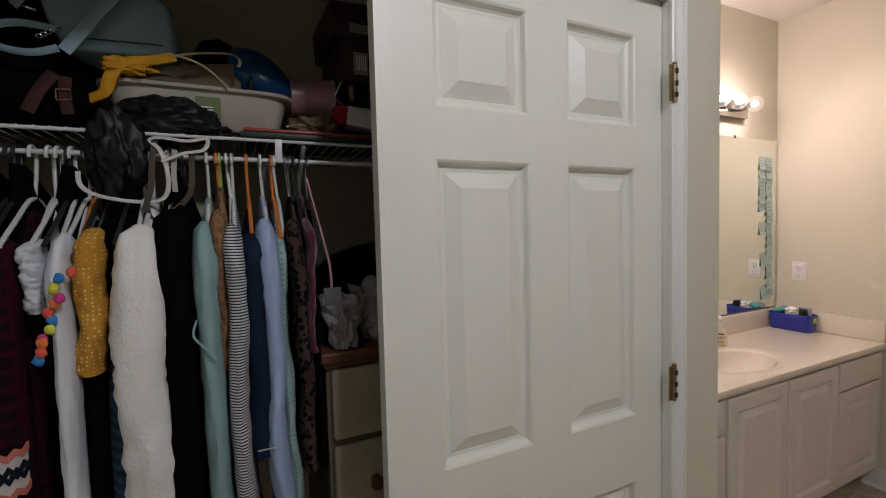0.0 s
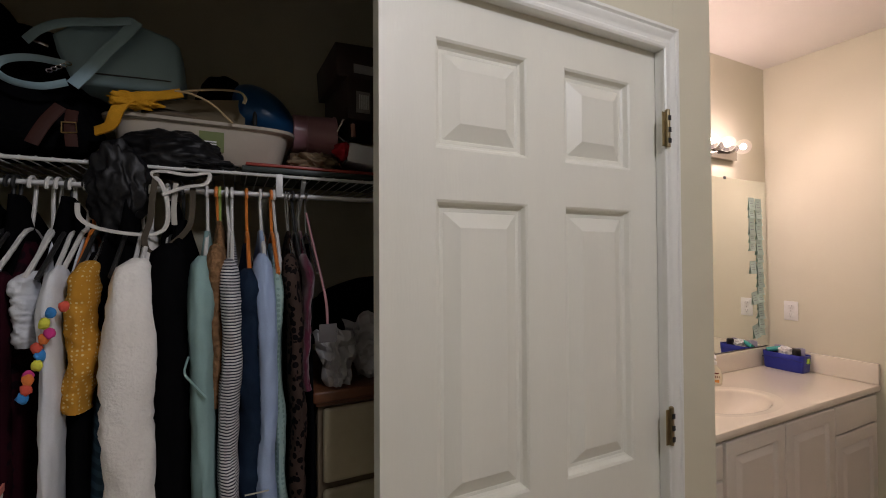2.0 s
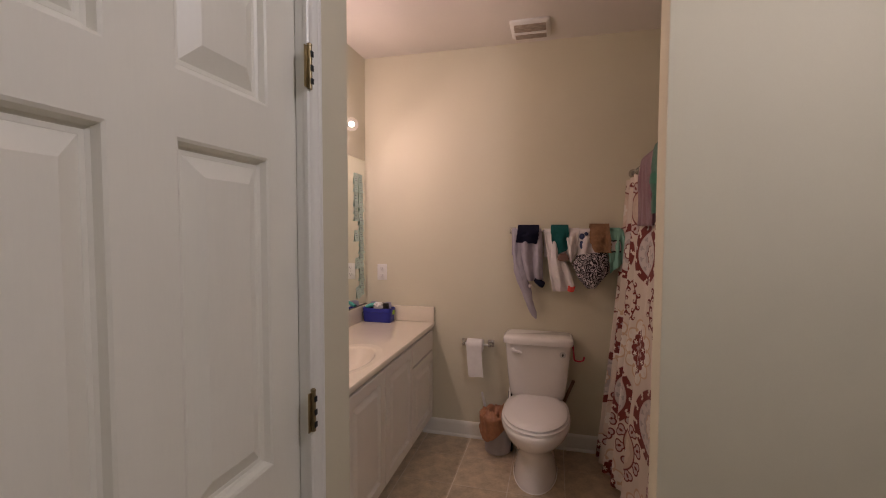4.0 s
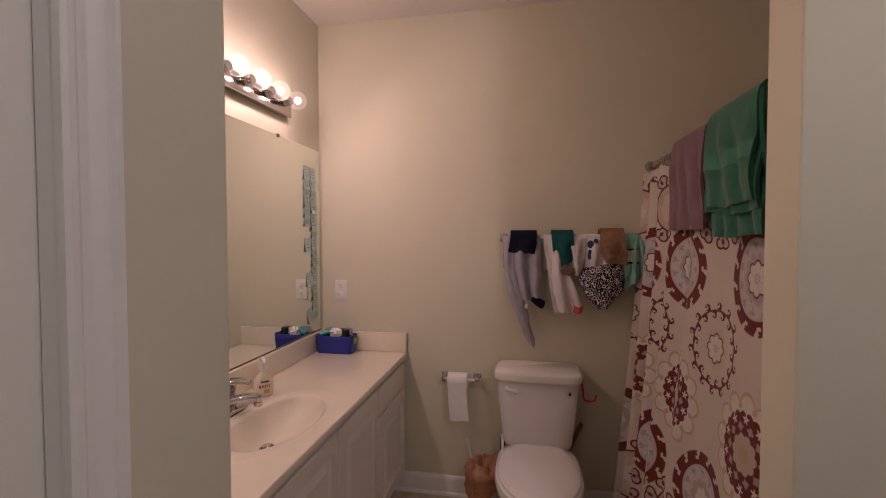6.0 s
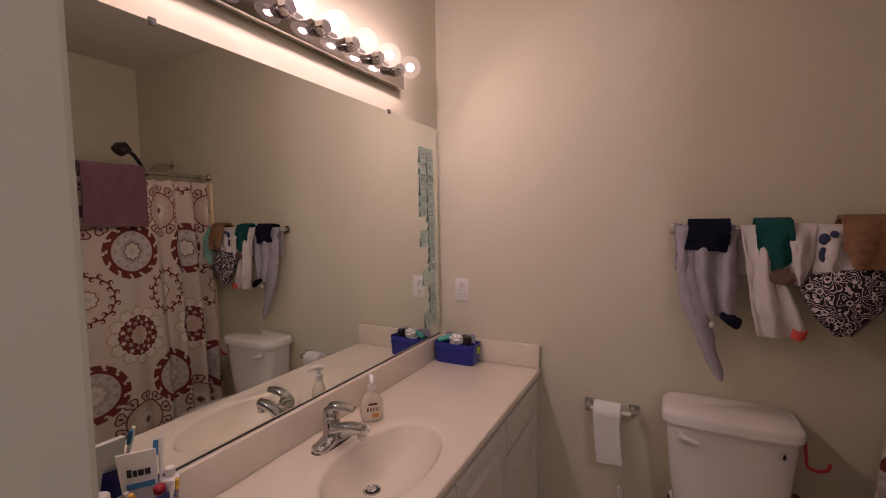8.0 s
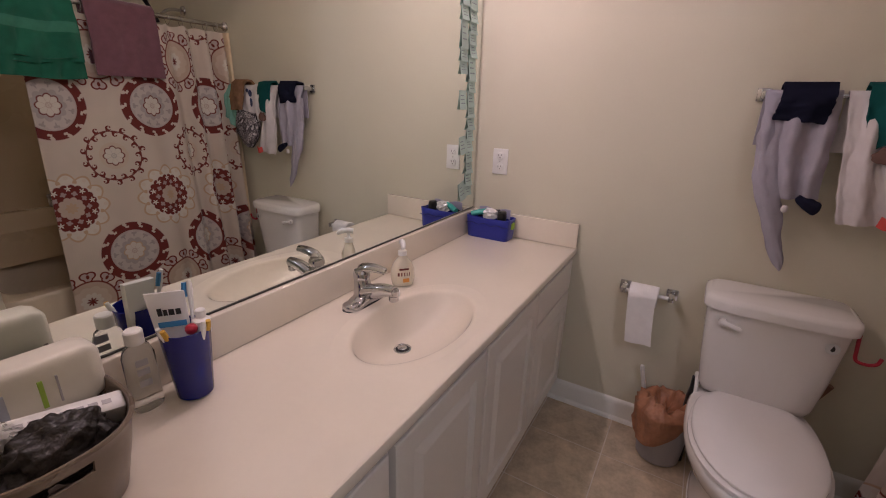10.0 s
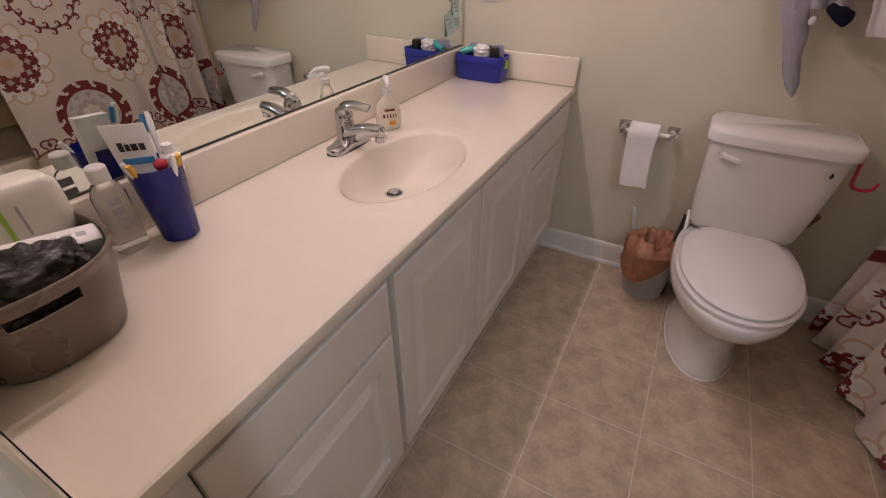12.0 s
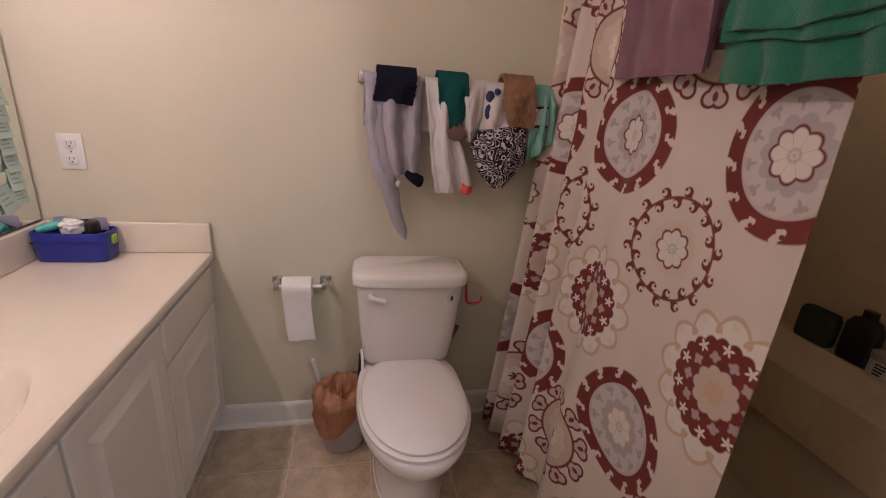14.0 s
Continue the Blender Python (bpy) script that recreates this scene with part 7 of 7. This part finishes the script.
part("lining", blob(0.218, 1.445, 1.900, 0.062, 0.060, 0.076, 0.10, 2, 4, 1.4), BLACKF, he, "black padded lining", angle=80)

PINK = mat("pink_enamel", (0.46, 0.24, 0.27), 0.32, 0, 0.05, 10, 0.02)
pk = thing("pink_pail", (0.45, 1.44, SZ + 0.09), "pink metal pail lying on its side on the shelf", "pail")
rows = []
for f, r in ((0, 0.048), (0.002, 0.052), (0.035, 0.053), (0.036, 0.0545), (0.040, 0.0545), (0.041, 0.053), (0.112, 0.0575), (0.115, 0.060), (0.119, 0.060), (0.119, 0.056), (0.015, 0.047)):
    rows.append([Vector((0.392 + f, 1.435 + r * math.cos(a), 1.842 + r * math.sin(a))) for a in [2 * math.pi * k / 40 for k in range(40)]])
part("pail_body", loft(rows), PINK, pk)
part("wire_handle", tube([(0.508, 1.378, 1.845), (0.522, 1.365, 1.878), (0.548, 1.36, 1.885), (0.552, 1.36, 1.83), (0.530, 1.365, 1.815), (0.508, 1.378, 1.838)], 0.0025, 6), CHROME, pk, "wire handle")
part("handle_grip", tube([(0.549, 1.36, 1.868), (0.551, 1.36, 1.832)], 0.0065, 10), mat("wood_grip", (0.40, 0.20, 0.14), 0.5), pk, "small wooden grip")
SHOE = mat("dark_box", (0.040, 0.022, 0.018), 0.5, 0, 0.15, 8, 0.1)
bxs = thing("dark_box", (0.58, 1.45, SZ + 0.13), "dark brown boxes stacked at the shelf end", "box")
b = box(-0.10, 0.12, -0.12, 0.12, 0, 0.12, 0.002)
bmesh.ops.transform(b, matrix=pose(0.62, 1.46, 1.875, 0, 0, 4), verts=b.verts)
part("box_lower", b, SHOE, bxs)
b = box(-0.10, 0.12, -0.12, 0.12, 0.122, 0.215, 0.002)
bmesh.ops.transform(b, matrix=pose(0.605, 1.46, 1.875, 0, -4, 2), verts=b.verts)
part("box_upper", b, SHOE, bxs)
for k in range(5):
    part("label_bar", box(0.560 + 0.006 * k, 0.563 + 0.006 * k, 1.330, 1.333, 1.905, 1.945), PLASTIC_W, bxs, smooth=False)
part("label_sticker", box(0.552, 0.592, 1.3335, 1.3345, 1.895, 1.955), mat("grey_label", (0.30, 0.28, 0.26), 0.6), bxs, "grey barcode label", smooth=False)
part("box_logo", box(0.545, 0.600, 1.333, 1.3345, 2.005, 2.03), mat("pale_mark", (0.32, 0.31, 0.30), 0.5), bxs, "pale printed shape", smooth=False)
solid("box_under_pail", box(0.38, 0.72, 1.36, 1.60, SZ + 0.021, SZ + 0.075, 0.003), fabric("brown_card", (0.10, 0.065, 0.04)), "flat brown cardboard box on the shelf", "box")
b = box(0, 0.13, 0, 0.10, 0, 0.05, 0.003)
bmesh.ops.transform(b, matrix=pose(0.515, 1.285, SZ + 0.050, 0, 8, -6), verts=b.verts)
solid("white_box", b, mat("white_card", (0.55, 0.55, 0.56), 0.5), "small white cardboard box on the shelf", "box")
solid("red_cloth", blob(0.512, 1.315, SZ + 0.080, 0.028, 0.03, 0.024, 0.4, 3), fabric("red_bundle", (0.40, 0.02, 0.03)), "small red cloth bundle on the shelf", "cloth", angle=80)
solid("tan_cloth", blob(0.440, 1.315, SZ + 0.042, 0.055, 0.035, 0.022, 0.6, 8, 4, 3), fabric("tan_bundle", (0.22, 0.16, 0.10)), "crumpled tan cloth on the shelf", "cloth", angle=80)
solid("red_folder", box(0.270, 0.600, 1.262, 1.50, SZ + 0.013, SZ + 0.0205, 0.002), mat("red_folder_card", (0.30, 0.035, 0.02), 0.4), "flat red folder on the shelf", "folder")
solid("dark_green_folder", box(0.262, 0.640, 1.264, 1.50, SZ, SZ + 0.0125, 0.002), mat("dark_folder", (0.012, 0.022, 0.018), 0.5), "flat dark green folder on the shelf", "folder")

# black bags and the tan hat
bk = thing("black_backpack", (-0.24, 1.42, SZ), "large black bag with brown leather straps on the shelf", "bag")
part("bag_body", blob(-0.320, 1.475, SZ + 0.200, 0.155, 0.115, 0.212, 0.12, 1.5, 4, 1.3), BLACKF, bk, angle=80)
part("side_lobe", blob(-0.170, 1.450, SZ + 0.165, 0.140, 0.115, 0.158, 0.12, 3.5, 4, 1.4), BLACKF, bk, angle=80)
part("front_pocket", blob(-0.17, 1.385, SZ + 0.085, 0.150, 0.075, 0.085, 0.14, 6.5, 4, 1.5), BLACKF, bk, angle=80)
part("overhang", blob(-0.290, 1.285, 1.712, 0.075, 0.034, 0.072, 0.16, 8.5, 4, 1.6), BLACKF, bk, angle=80)
LEATHER = mat("brown_leather", (0.040, 0.014, 0.010), 0.6, 0, 0.15, 25, 0.15, 200, 0.12)
strap([(-0.345, 1.300, 1.945), (-0.318, 1.275, 1.935), (-0.270, 1.268, 1.917), (-0.231, 1.272, 1.900), (-0.192, 1.290, 1.888)], 0.0105, LEATHER, bk, "leather_strap", "", 0.004)
strap([(-0.070, 1.275, 1.800), (-0.090, 1.262, 1.762), (-0.108, 1.252, 1.715)], 0.011, LEATHER, bk, "leather_strap", "", 0.004)
strap([(-0.050, 1.268, 1.792), (-0.050, 1.256, 1.755), (-0.046, 1.252, 1.715)], 0.010, LEATHER, bk, "leather_strap", "", 0.004)
part("buckle", tube([(-0.062, 1.250, 1.742), (-0.062, 1.250, 1.762), (-0.040, 1.250, 1.764), (-0.038, 1.250, 1.744), (-0.062, 1.250, 1.741)], 0.0014, 6), mat("gold_buckle", (0.55, 0.40, 0.18), 0.3, 1.0), bk, "gold buckle")
krand = random.Random(21)
for k in range(6):
    kr, kt = krand.uniform(0.0035, 0.008), krand.uniform(0, 3)
    part("key_ring", tube([(-0.268 + 0.003 * k + kr * math.cos(kt) * math.cos(b_), 1.262 + kr * math.sin(kt) * math.cos(b_), 1.842 - 0.020 * k + kr * 1.3 * math.sin(b_)) for b_ in [2 * math.pi * q / 10 for q in range(11)]], 0.0011, 6), CHROME, bk, "chrome key ring")
TANL = fabric("tan_straw", (0.14, 0.072, 0.025), 0.25, 40, 130, 1.0)
ht = thing("tan_hat", (-0.36, 1.33, 1.82), "tan fuzzy hat leaning against the black bag", "hat")


def brim(rx, rz, inner, outer, y0, curl):
    def fn(u, v):
        a = radians(58 + 246 * u)
        k = (inner + (outer - inner) * v) * (1 + 0.035 * wob(u * 7, v * 2, rx * 30))
        taper = 0.55 + 0.45 * math.sin(math.pi * u) ** 0.5
        k = 1 + (k - 1) * taper
        return (-0.312 + rx * k * math.cos(a), y0 + curl * (2 * v - 1) ** 2 + 0.03 * math.sin(math.pi * u) * -0.4, 1.900 + rz * k * math.sin(a))
    return fn


part("brim", sheet(brim(0.064, 0.090, 0.72, 1.28, 1.290, 0.030), 40, 12, 0.010), TANL, ht, angle=80)
part("outer_brim", sheet(brim(0.082, 0.118, 0.85, 1.30, 1.345, 0.02), 40, 8, 0.008), fabric("dark_hat", (0.075, 0.032, 0.018)), ht, "dark brown outer brim", angle=80)
part("crown", blob(-0.322, 1.345, 1.868, 0.062, 0.030, 0.052, 0.08, 2.5, 4), fabric("hat_lining", (0.085, 0.046, 0.020)), ht, "brown hat crown", angle=80)
CANVAS = fabric("canvas_webbing", (0.085, 0.070, 0.052))
bg2 = thing("canvas_strap", (-0.36, 1.25, 1.60), "beige canvas strap hanging over the shelf edge", "strap")
strap([(-0.274, 1.252, 1.748), (-0.284, 1.246, 1.706), (-0.290, 1.246, 1.655)], 0.0060, CANVAS, bg2)
strap([(-0.350, 1.255, 1.730), (-0.360, 1.248, 1.685), (-0.380, 1.246, 1.632), (-0.388, 1.244, 1.580), (-0.376, 1.244, 1.553), (-0.353, 1.246, 1.540)], 0.0060, CANVAS, bg2)
BIN2 = mat("bag_film", (0.007, 0.007, 0.008), 0.45, 0, 0.3, 20, 0.45, 22, 0.25, depth=0.010)
pb = thing("black_plastic_bag", (0.07, 1.29, SZ), "black plastic bag slumped over the shelf edge", "plastic bag")
part("bag_body", blob(0.110, 1.325, 1.728, 0.112, 0.060, 0.056, 0.24, 11.0, 5, 1.8), BIN2, pb, angle=80)
part("hanging_fold", blob(0.028, 1.262, 1.640, 0.056, 0.028, 0.092, 0.30, 15.0, 5, 2.0), BIN2, pb, angle=80)
part("loose_corner", blob(0.185, 1.290, 1.706, 0.060, 0.030, 0.014, 0.35, 19.0, 4, 2.2), BIN2, pb, angle=80)
wl = thing("white_lanyard", (0.05, 1.21, 1.54), "loose white webbing strap hanging from the shelf", "strap")
strap([(-0.030, 1.225, 1.600), (-0.024, 1.212, 1.572), (0.0, 1.208, 1.553), (0.052, 1.205, 1.541), (0.100, 1.205, 1.541), (0.120, 1.206, 1.560), (0.121, 1.208, 1.605), (0.110, 1.212, 1.645), (0.092, 1.222, 1.668), (0.115, 1.215, 1.672), (0.160, 1.210, 1.667), (0.196, 1.212, 1.674), (0.190, 1.208, 1.650), (0.152, 1.206, 1.640), (0.112, 1.208, 1.622)], 0.0042, fabric("white_webbing", (0.60, 0.58, 0.54)), wl, "webbing", "", 0.002, (0.1, -0.8, 0.6))
rb = thing("ribbon_loops", (0.09, 1.2, 1.50), "beige ribbon loops hanging from the rail", "ribbon")
strap([(0.100, 1.222, 1.668), (0.096, 1.204, 1.620), (0.092, 1.200, 1.567), (0.083, 1.198, 1.528), (0.095, 1.197, 1.502), (0.128, 1.199, 1.519), (0.162, 1.202, 1.562), (0.166, 1.215, 1.640)], 0.0055, CANVAS, rb, "ribbon", "", 0.0015)
strap([(0.135, 1.222, 1.650), (0.132, 1.212, 1.600), (0.134, 1.205, 1.560)], 0.005, fabric("grey_ribbon", (0.42, 0.40, 0.36)), rb, "ribbon", "", 0.0015)

# ---- closet: dresser ----
DRP = mat("cream_dresser_paint", (0.42, 0.37, 0.25), 0.5, 0, 0.12, 10, 0.15, 60)
DWOOD = mat("stained_wood", (0.125, 0.045, 0.018), 0.4, 0, 0.30, 6, 0.12, 60, stretch=(1, 8, 8))
dz = thing("dresser", (0.72, 1.42, 0), "dresser with cream drawers, a darker case and a brown wood top in the closet", "dresser")
# case in a darker brown than the cream drawers
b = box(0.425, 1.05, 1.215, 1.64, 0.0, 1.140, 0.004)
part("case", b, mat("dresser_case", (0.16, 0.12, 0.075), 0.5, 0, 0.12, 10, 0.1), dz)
t_ = box(0.410, 1.065, 1.185, 1.655, 1.150, 1.178, 0.006, 3)
box(0.418, 1.058, 1.195, 1.648, 1.1405, 1.1495, 0.002, bm=t_)
part("top_board", t_, DWOOD, dz, "stained brown wood top")
for z0, z1 in ((0.955, 1.132), (0.762, 0.940), (0.570, 0.747), (0.377, 0.555), (0.15, 0.362)):
    d = part("drawer", box(0.436, 1.040, 1.196, 1.214, z0, z1, 0.010, 3), DRP, dz)
    for x in (0.535, 0.94):
        kz = (z0 + z1) / 2 - 0.012
        rows = [[Vector((x + r * math.cos(a), y, kz + r * math.sin(a))) for a in [2 * math.pi * k / 20 for k in range(20)]] for r, y in ((0.012, 1.195), (0.008, 1.186), (0.014, 1.178), (0.018, 1.170), (0.014, 1.163), (0.004, 1.161))]
        if z0 < 0.9:
            part("knob", loft(rows), DWOOD, d, "round brown wood knob")
FILM = mat("grey_film", (0.50, 0.50, 0.51), 0.22, 0, 0.15, 15, 0.3, 80, 0.5)


def crumpled(name, x0, z0, w_, h_, y, seed, lab):
    def fn(u, v):
        a = (u - 0.5) * w_ * (0.55 + 0.65 * v)
        return (x0 + a + 0.012 * wob(u * 4, v * 4, seed), y - 0.03 * math.sin(math.pi * u) * (1 - 0.4 * v) + 0.030 * wob(u * 5 + seed, v * 5, 1), z0 + h_ * v * (0.8 + 0.35 * wob(u * 3.5, seed, 2)) )
    return solid(name, sheet(fn, 16, 16, 0.0015), FILM, lab, "plastic bag", "plastic bags on the dresser", angle=25)


crumpled("plastic_bag", 0.475, 1.180, 0.10, 0.165, 1.228, 2.0, "crumpled grey plastic bag on the dresser")
crumpled("plastic_bag", 0.575, 1.180, 0.13, 0.19, 1.275, 5.0, "crumpled grey plastic bag on the dresser")
crumpled("plastic_bag", 0.66, 1.180, 0.12, 0.16, 1.260, 9.0, "crumpled grey plastic bag on the dresser")
solid("black_suitcase", blob(0.70, 1.52, 1.300, 0.27, 0.10, 0.125, 0.12, 4.0, 4, 1.4), BLACKF, "black soft case behind the plastic bags", "suitcase", angle=80)
# ---- floor tiles ----
TP_ = 0.3125
TX, TYY = 2.428, 0.918


def tile_mesh(w_, d_):
    b = box(-w_ / 2, w_ / 2, -d_ / 2, d_ / 2, -0.004, 0.0, 0.0008, 1)
    me = bpy.data.meshes.new("tile")
    b.to_mesh(me)
    b.free()
    me.materials.append(TILE)
    return me


floor_ob = bpy.data.objects["floor"]
cache = {}
FX0, FX1, FY0, FY1 = 1.402, XT, -0.148, 1.29
for i in range(-5, 5):
    for k in range(-5, 4):
        a0, a1 = max(TX + i * TP_, FX0) + 0.0020, min(TX + (i + 1) * TP_, FX1) - 0.0020
        b0, b1 = max(TYY + k * TP_, FY0) + 0.0020, min(TYY + (k + 1) * TP_, FY1) - 0.0020
        if a1 - a0 < 0.01 or b1 - b0 < 0.01:
            continue
        key = (round(a1 - a0, 4), round(b1 - b0, 4))
        if key not in cache:
            cache[key] = tile_mesh(*key)
        ob = new("floor_tile", cache[key])
        ob.parent = floor_ob
        ob.location = ((a0 + a1) / 2, (b0 + b1) / 2, 0.0)
